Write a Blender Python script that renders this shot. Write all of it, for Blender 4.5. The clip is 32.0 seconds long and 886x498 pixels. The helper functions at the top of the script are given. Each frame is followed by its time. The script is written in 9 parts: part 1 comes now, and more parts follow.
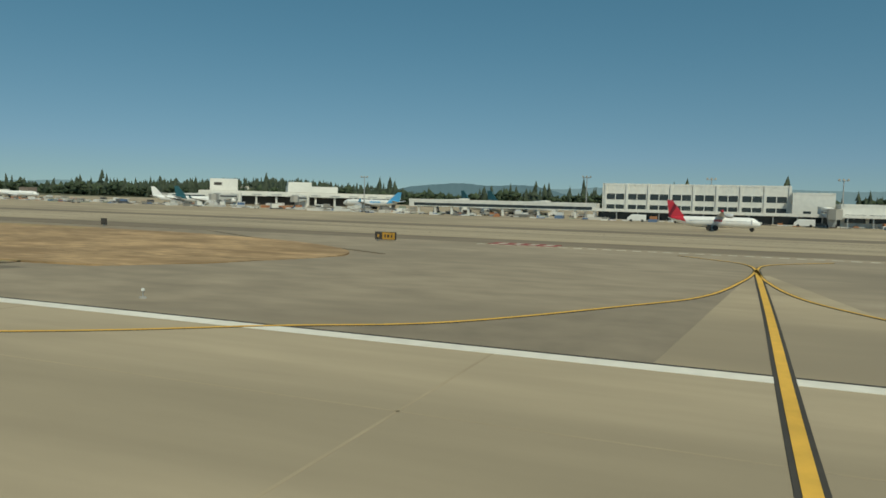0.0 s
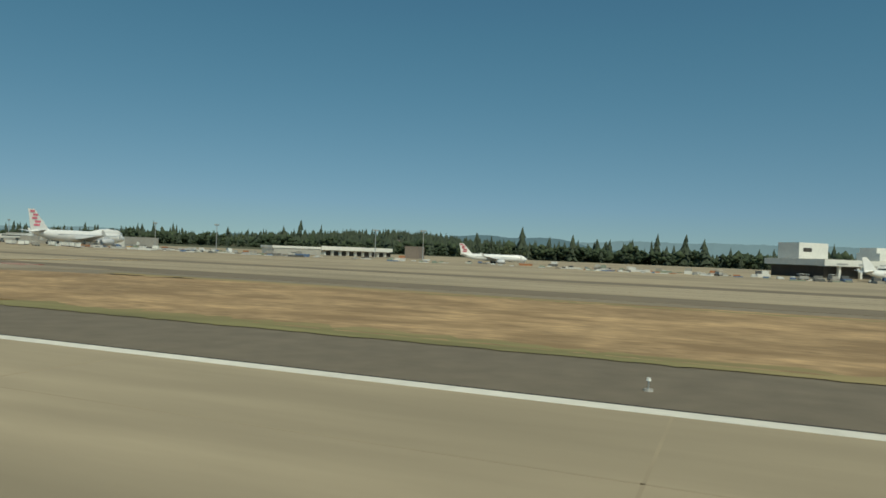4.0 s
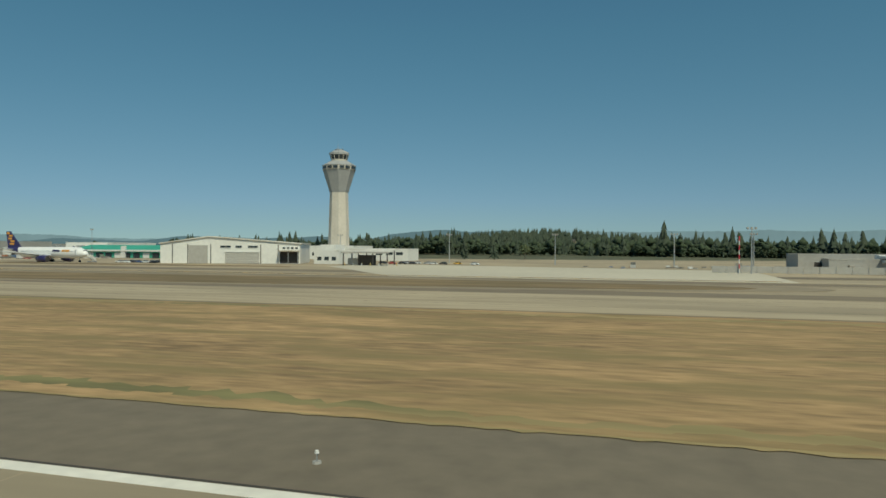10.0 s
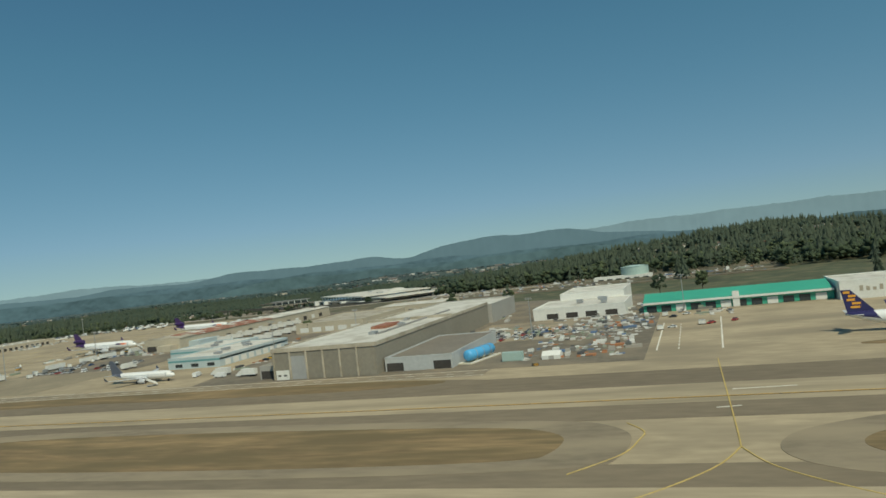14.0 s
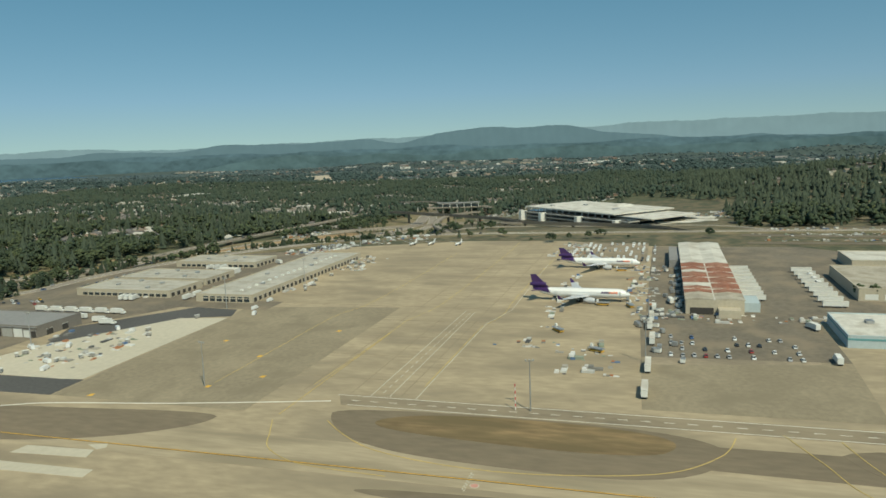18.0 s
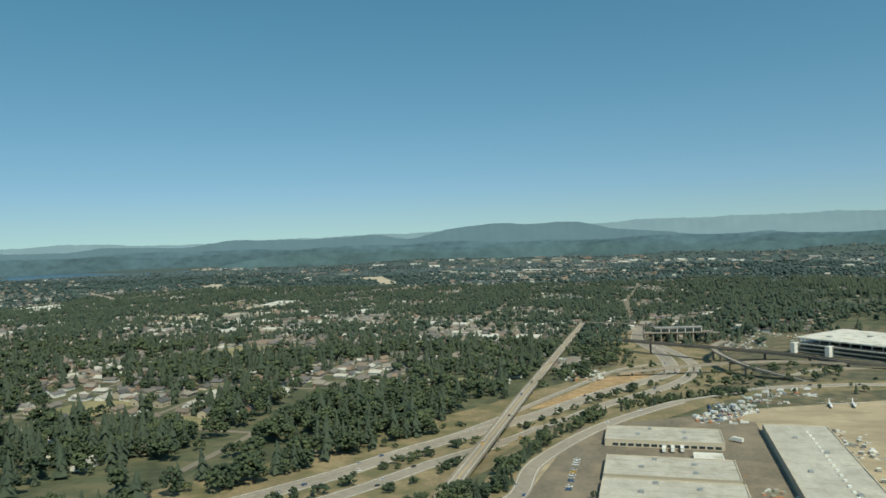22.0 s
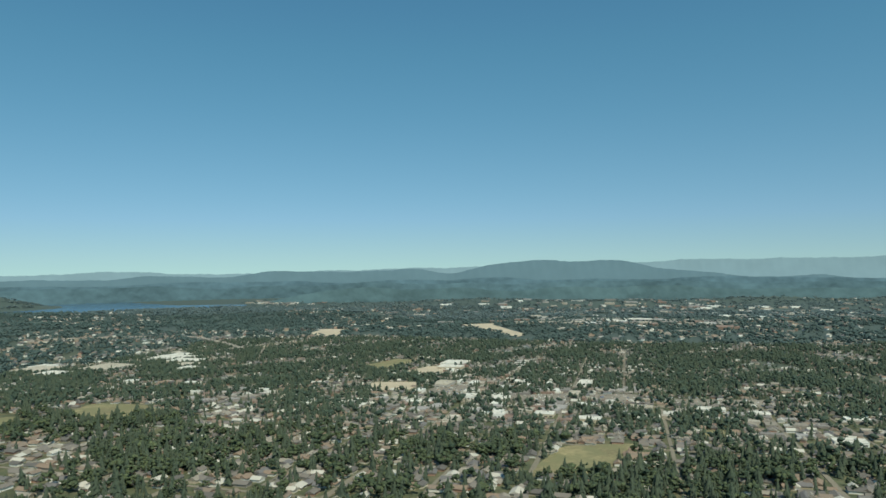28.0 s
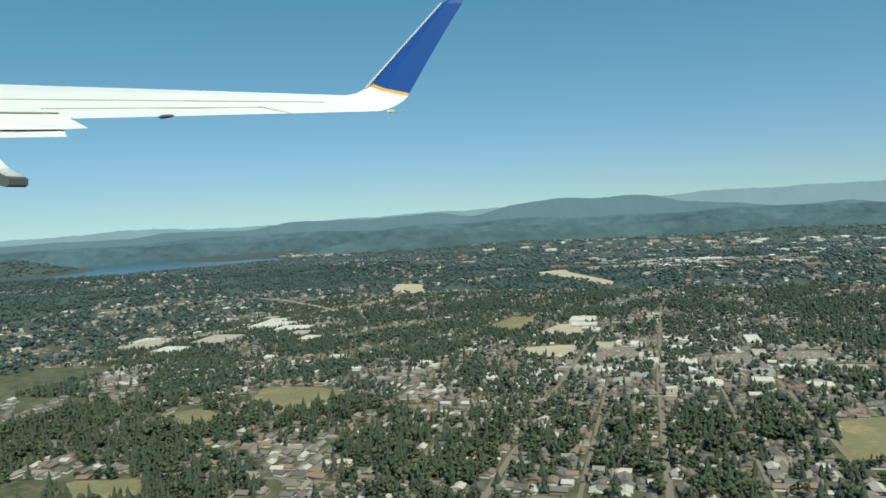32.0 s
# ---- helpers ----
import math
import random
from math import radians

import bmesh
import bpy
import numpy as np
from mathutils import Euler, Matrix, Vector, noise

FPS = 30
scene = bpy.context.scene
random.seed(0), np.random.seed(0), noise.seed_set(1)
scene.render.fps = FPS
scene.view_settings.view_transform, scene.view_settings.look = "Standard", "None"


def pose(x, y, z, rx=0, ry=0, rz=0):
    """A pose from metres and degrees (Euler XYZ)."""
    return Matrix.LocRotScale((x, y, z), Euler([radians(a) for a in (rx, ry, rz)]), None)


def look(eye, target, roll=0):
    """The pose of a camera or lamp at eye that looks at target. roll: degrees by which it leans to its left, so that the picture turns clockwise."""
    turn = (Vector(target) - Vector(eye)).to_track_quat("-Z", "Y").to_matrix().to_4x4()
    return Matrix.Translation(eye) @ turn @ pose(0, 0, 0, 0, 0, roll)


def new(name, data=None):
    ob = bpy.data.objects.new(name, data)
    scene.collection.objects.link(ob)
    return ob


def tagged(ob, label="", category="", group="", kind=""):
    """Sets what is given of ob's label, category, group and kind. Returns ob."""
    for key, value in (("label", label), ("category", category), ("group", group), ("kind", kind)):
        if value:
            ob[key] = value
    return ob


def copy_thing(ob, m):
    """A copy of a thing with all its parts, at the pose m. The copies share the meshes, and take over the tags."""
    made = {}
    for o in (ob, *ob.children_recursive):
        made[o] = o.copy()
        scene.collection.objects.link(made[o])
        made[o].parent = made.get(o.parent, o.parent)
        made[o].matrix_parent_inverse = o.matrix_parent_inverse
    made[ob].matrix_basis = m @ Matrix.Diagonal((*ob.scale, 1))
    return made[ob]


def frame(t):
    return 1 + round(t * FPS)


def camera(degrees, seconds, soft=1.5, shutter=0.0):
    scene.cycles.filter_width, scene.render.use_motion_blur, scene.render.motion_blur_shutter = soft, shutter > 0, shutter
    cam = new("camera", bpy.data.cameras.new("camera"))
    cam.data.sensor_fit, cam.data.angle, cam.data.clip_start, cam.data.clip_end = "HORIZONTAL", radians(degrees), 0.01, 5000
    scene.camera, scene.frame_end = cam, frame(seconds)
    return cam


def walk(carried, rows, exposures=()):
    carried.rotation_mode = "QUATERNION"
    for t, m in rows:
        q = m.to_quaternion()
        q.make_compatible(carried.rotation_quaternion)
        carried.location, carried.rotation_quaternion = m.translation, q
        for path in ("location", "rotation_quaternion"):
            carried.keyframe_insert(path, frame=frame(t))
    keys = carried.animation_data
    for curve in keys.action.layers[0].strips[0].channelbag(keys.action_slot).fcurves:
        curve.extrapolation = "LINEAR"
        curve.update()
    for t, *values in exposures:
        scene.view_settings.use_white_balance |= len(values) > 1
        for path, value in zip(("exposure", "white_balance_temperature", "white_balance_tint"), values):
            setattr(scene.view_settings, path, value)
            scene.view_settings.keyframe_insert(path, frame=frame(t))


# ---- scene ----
# The place is laid out in units of about 1.2 m; K turns those into the scene's metres,
# so that the whole airfield, the town and the far ridges fit into the camera's reach.
K = 0.45
cam = camera(62.59, 32.0, soft=1.6)
PATH = [
    (0.0, 1.27, -0.05, 4.25, -68.46, -3.77, -1.49),
    (0.5, 1.45, 32.14, 4.21, -68.27, -3.67, -1.92),
    (1.0, 1.59, 64.67, 4.16, -68.19, -3.61, -0.91),
    (1.5, 1.63, 98.05, 4.10, -67.75, -3.76, -2.55),
    (2.0, 1.61, 132.12, 4.07, -67.14, -3.20, -1.87),
    (2.5, 1.58, 166.92, 4.10, -67.02, -3.71, -0.40),
    (3.0, 1.46, 202.32, 4.13, -67.26, -4.33, -1.35),
    (3.5, 1.18, 238.25, 4.10, -67.51, -0.71, -3.11),
    (5.5, -0.59, 384.81, 3.89, -68.94, 0.32, -0.72),
    (6.0, -0.98, 421.76, 3.84, -69.56, 0.94, -1.87),
    (6.5, -1.28, 458.74, 3.81, -70.09, 0.70, -0.82),
    (7.0, -1.39, 495.85, 3.79, -70.65, 0.43, -0.54),
    (7.5, -1.18, 533.11, 3.69, -70.87, 0.47, -0.77),
    (8.0, -0.69, 570.67, 3.69, -70.86, -0.35, -0.30),
    (8.5, 0.22, 608.66, 3.90, -71.56, -1.13, -0.22),
    (9.0, 1.24, 647.09, 4.44, -71.91, -1.51, 0.85),
    (9.5, 2.12, 686.04, 5.50, -72.87, -1.16, 0.94),
    (10.0, 2.92, 725.46, 6.91, -73.38, -0.06, -0.33),
    (10.5, 3.67, 765.37, 8.53, -73.28, 0.74, 2.72),
    (11.0, 4.22, 805.69, 10.44, -73.26, 0.92, 3.59),
    (11.5, 4.52, 846.35, 12.41, -73.22, 1.15, 3.65),
    (12.0, 4.44, 887.31, 15.19, -72.92, 2.60, 4.96),
    (12.5, 3.74, 928.52, 19.67, -72.69, 3.71, 3.55),
    (13.0, 2.80, 969.93, 25.18, -72.21, 1.77, 2.87),
    (13.5, 1.90, 1011.43, 31.51, -71.55, 0.62, 6.13),
    (14.0, 1.09, 1053.12, 38.14, -71.13, 0.70, 6.47),
    (14.5, 0.51, 1095.03, 44.38, -70.96, 0.74, 5.41),
    (15.0, 0.13, 1137.19, 50.57, -71.18, 1.33, 3.09),
    (15.5, -0.08, 1179.66, 56.82, -71.33, 0.94, 3.49),
    (17.5, 0.99, 1350.75, 82.37, -72.88, -8.58, 2.31),
    (18.0, 1.99, 1393.44, 88.44, -73.27, -8.36, 2.16),
    (18.5, 3.42, 1435.94, 94.15, -73.01, -8.39, 2.46),
    (19.0, 5.19, 1478.24, 99.75, -72.43, -7.90, 2.48),
    (19.5, 7.27, 1520.31, 105.46, -72.12, -7.02, 1.41),
    (20.0, 9.59, 1562.16, 111.16, -75.67, -5.13, 0.25),
    (20.5, 12.11, 1603.83, 116.81, -80.41, -0.92, -0.79),
    (21.0, 14.72, 1645.27, 122.46, -78.84, -0.21, 0.18),
    (21.5, 17.32, 1686.44, 128.09, -75.33, -0.09, 1.25),
    (22.0, 19.80, 1727.33, 133.86, -74.27, -1.10, 2.00),
    (22.5, 22.08, 1767.94, 139.97, -73.67, -1.80, 1.92),
    (23.0, 24.07, 1808.22, 146.23, -73.64, -2.30, 2.91),
    (23.5, 25.69, 1848.11, 152.49, -73.47, -2.06, 2.71),
    (24.0, 26.93, 1887.64, 158.78, -73.46, -1.33, 3.14),
    (24.5, 27.74, 1926.76, 165.00, -73.57, -0.52, 2.98),
    (25.0, 28.22, 1965.60, 171.34, -73.76, 0.16, 2.75),
    (25.5, 28.45, 2004.22, 177.99, -74.06, 0.79, 2.25),
    (26.0, 28.46, 2042.69, 184.77, -73.96, 2.12, 1.20),
    (26.5, 28.28, 2081.07, 191.58, -73.62, 2.83, 1.59),
    (28.5, 26.32, 2234.81, 218.13, -73.42, 0.93, 0.56),
    (29.0, 25.63, 2273.51, 224.51, -73.16, -0.05, 2.55),
    (29.5, 24.89, 2312.38, 230.82, -72.53, -0.57, 0.32),
    (30.0, 24.11, 2351.43, 237.10, -72.30, -0.94, 1.51),
    (30.5, 23.31, 2390.67, 243.40, -72.49, -1.17, 4.80),
    (31.0, 22.49, 2430.11, 249.68, -73.00, -2.01, 2.60),
    (31.5, 21.67, 2469.79, 255.90, -73.20, -3.21, 2.63),
    (32.0, 20.84, 2509.56, 262.10, -73.55, -3.40, 3.28),
]

walk(cam, [(t, pose(x * K, y * K, z * K, 90 + p, r, yw)) for t, x, y, z, yw, p, r in PATH],
     exposures=[(0, -0.3, 6900, -4), (9, -0.27, 6900, -4), (13, -0.2, 6900, -3), (15.5, -0.2, 6900, -3), (19, 0.1, 7000, -4), (21, 0.14, 6800, -4), (22, 0.2, 6700, -4), (23, 0.36, 6700, -4), (24.5, 0.36, 6700, -4), (26.5, 0.26, 6600, -4), (29, 0.2, 6500, -4), (30, 0.18, 6500, -4), (32, 0.32, 6500, -4)])

# ---- sky and sun ----
SUN = Vector((-0.60, -0.52, 1.0)).normalized()
world = bpy.data.worlds.new("sky")
scene.world = world
world.use_nodes = True
wn = world.node_tree
sky = wn.nodes.new("ShaderNodeTexSky")
sky.sky_type, sky.sun_disc = "NISHITA", False
sky.sun_elevation = math.asin(SUN.z)
sky.sun_rotation = math.atan2(SUN.x, SUN.y) % (2 * math.pi)
sky.air_density, sky.dust_density, sky.ozone_density = 1.0, 0.6, 1.6
sky.altitude = 0
# clear air down to the ridges: the sky is read a little above the true line of sight
coord, lift, unit = wn.nodes.new("ShaderNodeTexCoord"), wn.nodes.new("ShaderNodeVectorMath"), wn.nodes.new("ShaderNodeVectorMath")
lift.operation, unit.operation = "ADD", "NORMALIZE"
lift.inputs[1].default_value = (0, 0, 0.13)
wn.links.new(coord.outputs["Generated"], lift.inputs[0])
wn.links.new(lift.outputs[0], unit.inputs[0])
wn.links.new(unit.outputs[0], sky.inputs[0])
# hazy and grey-green along the horizon, deep blue higher up
height, air = wn.nodes.new("ShaderNodeSeparateXYZ"), wn.nodes.new("ShaderNodeValToRGB")
wn.links.new(coord.outputs["Generated"], height.inputs[0])
wn.links.new(height.outputs["Z"], air.inputs[0])
air.color_ramp.interpolation = "B_SPLINE"
for at_z, tint in ((0.09, (0.82, 1.15, 1.08, 1)), (0.2, (0.70, 1.06, 1.40, 1)), (0.36, (0.57, 0.94, 1.57, 1))):
    air.color_ramp.elements.new(at_z).color = tint
air.color_ramp.elements[0].color, air.color_ramp.elements[-1].color = (1.06, 1.06, 0.80, 1), (0.57, 0.94, 1.57, 1)
hue = wn.nodes.new("ShaderNodeVectorMath")
hue.operation = "MULTIPLY"
wn.links.new(air.outputs[0], hue.inputs[1])
wn.links.new(sky.outputs[0], hue.inputs[0])
wn.links.new(hue.outputs[0], wn.nodes["Background"].inputs[0])
wn.nodes["Background"].inputs[1].default_value = 0.1
sun = new("sun", bpy.data.lights.new("sun", "SUN"))
sun.data.energy, sun.data.angle, sun.data.color = 3.8, radians(0.53), (1.0, 0.91, 0.79)
sun.matrix_world = look(SUN * 300, (0, 0, 0))

# ---- materials ----
def mat(name, rgb, rough=0.7, var=0.15, big=0.05, small=2.0, bump=0.0, metal=0.0, rnd=0.0, stain=None, stain_at=0.6, along=1.0):
    """A painted or mineral surface: base colour, two scales of variation, optional stains and relief."""
    m = bpy.data.materials.new(name)
    m.use_nodes = True
    n, l = m.node_tree.nodes, m.node_tree.links
    b = n["Principled BSDF"]
    b.inputs["Roughness"].default_value, b.inputs["Metallic"].default_value = rough, metal
    geo = n.new("ShaderNodeNewGeometry")
    where = n.new("ShaderNodeVectorMath"); where.operation = "MULTIPLY"
    where.inputs[1].default_value = (1, along, 1)
    l.new(geo.outputs["Position"], where.inputs[0])
    t1, t2 = n.new("ShaderNodeTexNoise"), n.new("ShaderNodeTexNoise")
    for t, s, d in ((t1, big, 5), (t2, small, 4)):
        t.inputs["Scale"].default_value, t.inputs["Detail"].default_value = s, d
        l.new(where.outputs[0], t.inputs["Vector"])
    add = n.new("ShaderNodeMath"); add.operation = "ADD"
    l.new(t1.outputs["Fac"], add.inputs[0]); l.new(t2.outputs["Fac"], add.inputs[1])
    rng = n.new("ShaderNodeMapRange")
    rng.inputs["From Min"].default_value, rng.inputs["From Max"].default_value = 0.7, 1.3
    rng.inputs["To Min"].default_value, rng.inputs["To Max"].default_value = 1 - var, 1 + var
    l.new(add.outputs[0], rng.inputs["Value"])
    mul = n.new("ShaderNodeVectorMath"); mul.operation = "SCALE"
    mul.inputs[0].default_value = rgb
    l.new(rng.outputs[0], mul.inputs["Scale"])
    col = mul.outputs[0]
    if rnd:
        oi = n.new("ShaderNodeObjectInfo")
        r2 = n.new("ShaderNodeMapRange")
        r2.inputs["To Min"].default_value, r2.inputs["To Max"].default_value = 1 - rnd, 1 + rnd
        l.new(oi.outputs["Random"], r2.inputs["Value"])
        m2 = n.new("ShaderNodeVectorMath"); m2.operation = "SCALE"
        l.new(col, m2.inputs[0]); l.new(r2.outputs[0], m2.inputs["Scale"])
        col = m2.outputs[0]
    if stain:
        t3 = n.new("ShaderNodeTexNoise")
        t3.inputs["Scale"].default_value, t3.inputs["Detail"].default_value = big * 2.7, 6
        l.new(where.outputs[0], t3.inputs["Vector"])
        r3 = n.new("ShaderNodeMapRange")
        r3.inputs["From Min"].default_value, r3.inputs["From Max"].default_value = stain_at - 0.12, stain_at + 0.08
        l.new(t3.outputs["Fac"], r3.inputs["Value"])
        mx = n.new("ShaderNodeMix"); mx.data_type = "RGBA"
        l.new(r3.outputs[0], mx.inputs["Factor"]); l.new(col, mx.inputs["A"])
        mx.inputs["B"].default_value = (*stain, 1)
        col = mx.outputs["Result"]
    l.new(col, b.inputs["Base Color"])
    if bump:
        bp = n.new("ShaderNodeBump")
        bp.inputs["Strength"].default_value, bp.inputs["Distance"].default_value = bump, 0.05
        l.new(t2.outputs["Fac"], bp.inputs["Height"]); l.new(bp.outputs[0], b.inputs["Normal"])
    return m


def foliage(name, rgb, other):
    """Leaves: two greens, mixed tree by tree, with a fine mottling."""
    m = mat(name, rgb, 0.85, 0.25, 0.16, 1.6)
    n, l = m.node_tree.nodes, m.node_tree.links
    b = n["Principled BSDF"]
    src = b.inputs["Base Color"].links[0].from_socket
    geo, tree, sharp = n.new("ShaderNodeNewGeometry"), n.new("ShaderNodeTexNoise"), n.new("ShaderNodeMapRange")
    l.new(geo.outputs["Position"], tree.inputs["Vector"])
    tree.inputs["Scale"].default_value, tree.inputs["Detail"].default_value = 0.17, 1.0
    l.new(tree.outputs["Fac"], sharp.inputs["Value"])
    sharp.inputs["From Min"].default_value, sharp.inputs["From Max"].default_value = 0.36, 0.64
    clump = n.new("ShaderNodeMix")
    clump.inputs["Factor"].default_value = 0.25
    l.new(sharp.outputs[0], clump.inputs["A"]); l.new(geo.outputs["Random Per Island"], clump.inputs["B"])
    mx = n.new("ShaderNodeMix"); mx.data_type = "RGBA"
    l.new(clump.outputs["Result"], mx.inputs["Factor"])
    mx.inputs["B"].default_value = (*other, 1)
    l.new(src, mx.inputs["A"]); l.new(mx.outputs["Result"], b.inputs["Base Color"])
    b.inputs["Specular IOR Level"].default_value = 0.2
    return m


M_CONC = mat("runway_concrete", (0.395, 0.319, 0.209), 0.85, 0.14, 0.1, 1.6, 0.15, stain=(0.278, 0.226, 0.147), stain_at=0.58, along=0.16)
M_CONC2 = mat("apron_concrete", (0.386, 0.308, 0.198), 0.85, 0.22, 0.05, 0.9, 0.1, stain=(0.275, 0.222, 0.146), stain_at=0.57, along=0.35)
M_SLAB = mat("new_concrete", (0.515, 0.460, 0.350), 0.85, 0.10, 0.04, 0.9, 0.1)
M_ASPH = mat("shoulder_asphalt", (0.166, 0.135, 0.093), 0.9, 0.18, 0.05, 1.6, 0.2)
M_OLDAPRON = mat("old_apron_concrete", (0.285, 0.233, 0.153), 0.9, 0.18, 0.05, 1.0, 0.1, stain=(0.232, 0.190, 0.124), stain_at=0.6)
M_TAXI = mat("taxiway_asphalt", (0.191, 0.150, 0.098), 0.9, 0.2, 0.05, 1.0, 0.2, along=0.3)
M_YARD = mat("yard_asphalt", (0.170, 0.142, 0.103), 0.9, 0.25, 0.05, 0.8, 0.15, stain=(0.237, 0.190, 0.129), stain_at=0.58)
M_GRASSO = mat("dull_grass", (0.225, 0.155, 0.075), 0.95, 0.4, 0.14, 1.2, 0.5, stain=(0.15, 0.110, 0.052), stain_at=0.53, along=0.2)
M_FIELD = mat("park_grass", (0.235, 0.198, 0.100), 0.95, 0.35, 0.03, 0.4, 0.3, stain=(0.18, 0.168, 0.08), stain_at=0.54)
M_YELLOWF = mat("faded_yellow", (0.55, 0.40, 0.13), 0.8, 0.2, 0.4, 3)
M_ASPH2 = mat("worn_asphalt", (0.305, 0.247, 0.168), 0.9, 0.25, 0.05, 1.2, 0.2, stain=(0.225, 0.183, 0.125), stain_at=0.58, along=0.5)
M_MIDASPH = mat("infield_asphalt", (0.250, 0.203, 0.139), 0.9, 0.2, 0.05, 1.2, 0.2)
M_ISLAND = mat("island_asphalt", (0.232, 0.186, 0.124), 0.9, 0.25, 0.06, 1.0, 0.2, stain=(0.30, 0.24, 0.157), stain_at=0.55, along=0.4)
M_DARK = mat("fresh_asphalt", (0.09, 0.085, 0.078), 0.9, 0.2, 0.06, 1.5, 0.1)
M_GRASS = mat("dry_grass", (0.385, 0.255, 0.128), 0.95, 0.5, 0.25, 3.0, 0.6, stain=(0.25, 0.16, 0.076), stain_at=0.56, along=0.45)
M_GRASSM = mat("mixed_grass", (0.32, 0.208, 0.096), 0.95, 0.5, 0.25, 3.0, 0.6, stain=(0.228, 0.166, 0.07), stain_at=0.56, along=0.25)
M_GRASSG = mat("half_green_grass", (0.21, 0.185, 0.075), 0.95, 0.4, 0.12, 1.2, 0.5, stain=(0.34, 0.25, 0.115), stain_at=0.55, along=0.15)
M_WHITE = mat("road_white", (0.73, 0.69, 0.59), 0.7, 0.12, 0.2, 3)
M_LINEB = mat("line_border_black", (0.05, 0.043, 0.034), 0.9, 0.2, 0.3, 3)
M_YELLOW = mat("road_yellow", (0.70, 0.405, 0.06), 0.7, 0.15, 0.3, 3)
M_REDPAINT = mat("road_red", (0.27, 0.055, 0.045), 0.8, 0.2, 0.3, 3)
M_PINKMARK = mat("faded_red_paint", (0.55, 0.27, 0.21), 0.8, 0.15, 0.5, 3)
M_WORNW = mat("worn_white_paint", (0.52, 0.47, 0.37), 0.8, 0.25, 0.3, 3)
M_ROADW = mat("freeway_concrete", (0.29, 0.25, 0.20), 0.85, 0.2, 0.03, 0.6)
M_WALLW = mat("white_wall", (0.68, 0.67, 0.62), 0.7, 0.08, 0.15, 2)
M_WALLT = mat("tan_wall", (0.46, 0.40, 0.30), 0.8, 0.1, 0.1, 2)
M_WALLG = mat("grey_panel", (0.36, 0.345, 0.31), 0.7, 0.1, 0.12, 2)
M_WALLB = mat("pale_blue_wall", (0.43, 0.50, 0.51), 0.7, 0.08, 0.12, 2)
M_TEAL = mat("teal_band", (0.12, 0.30, 0.31), 0.6, 0.1, 0.3, 3)
M_GREENR = mat("green_metal_roof", (0.06, 0.36, 0.24), 0.5, 0.1, 0.1, 2)
M_ROOFW = mat("pale_roof", (0.60, 0.57, 0.50), 0.85, 0.12, 0.08, 1.0, stain=(0.44, 0.40, 0.33), stain_at=0.6)
M_ROOFT = mat("tan_roof", (0.42, 0.37, 0.29), 0.85, 0.16, 0.1, 1.0, stain=(0.31, 0.27, 0.2), stain_at=0.58)
M_ROOFR = mat("rust_roof", (0.28, 0.112, 0.066), 0.85, 0.3, 0.25, 1.5, stain=(0.36, 0.22, 0.15), stain_at=0.62)
M_ROOFR2 = mat("faded_rust_roof", (0.33, 0.175, 0.115), 0.85, 0.3, 0.25, 1.5, stain=(0.26, 0.11, 0.066), stain_at=0.55)
M_ROOFO = mat("office_roof", (0.45, 0.42, 0.355), 0.85, 0.14, 0.1, 1.0, stain=(0.36, 0.33, 0.27), stain_at=0.58)
M_TAUPE = mat("taupe_panel", (0.235, 0.212, 0.168), 0.75, 0.12, 0.12, 2)
M_SHEDW = mat("shed_panel", (0.205, 0.182, 0.155), 0.8, 0.15, 0.15, 2)
M_BROWNR = mat("brown_flat_roof", (0.20, 0.172, 0.137), 0.9, 0.15, 0.1, 1.0)
M_PALEWALL = mat("pale_grey_wall", (0.42, 0.43, 0.42), 0.75, 0.1, 0.12, 2)
M_SCRUB = mat("dry_scrub", (0.165, 0.132, 0.076), 0.95, 0.35, 0.06, 0.6, 0.3, stain=(0.075, 0.078, 0.042), stain_at=0.52)
M_ROOFG = mat("grey_roof", (0.26, 0.25, 0.235), 0.7, 0.12, 0.1, 1.5)
M_GLASS = mat("dark_glass", (0.035, 0.045, 0.05), 0.15, 0.2, 0.3, 2)
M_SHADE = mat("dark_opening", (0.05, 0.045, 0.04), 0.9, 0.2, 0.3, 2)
M_TOWER = mat("tower_concrete", (0.56, 0.51, 0.43), 0.85, 0.08, 0.25, 1.5)
M_TOWERG = mat("tower_grey", (0.33, 0.33, 0.32), 0.8, 0.08, 0.25, 1.5)
M_STEEL = mat("galvanised_steel", (0.42, 0.42, 0.41), 0.45, 0.1, 0.5, 3, metal=0.6)
M_TANK = mat("pale_green_tank", (0.36, 0.47, 0.43), 0.6, 0.06, 0.1, 2)
M_PLANE = mat("aircraft_white", (0.78, 0.77, 0.74), 0.3, 0.04, 0.3, 2)
M_PLANEG = mat("aircraft_grey", (0.50, 0.51, 0.52), 0.35, 0.06, 0.5, 3)
M_NAVY = mat("aircraft_navy", (0.028, 0.026, 0.10), 0.3, 0.08, 0.5, 3)
M_GOLD = mat("aircraft_gold", (0.72, 0.34, 0.05), 0.35, 0.06, 0.5, 3)
M_PURPLE = mat("aircraft_purple", (0.055, 0.025, 0.105), 0.3, 0.06, 0.5, 3)
M_ORANGE = mat("aircraft_orange", (0.80, 0.16, 0.03), 0.35, 0.06, 0.5, 3)
M_RED = mat("aircraft_red", (0.50, 0.03, 0.05), 0.35, 0.08, 0.5, 3)
M_PINK = mat("aircraft_pink", (0.72, 0.20, 0.26), 0.35, 0.08, 0.5, 3)
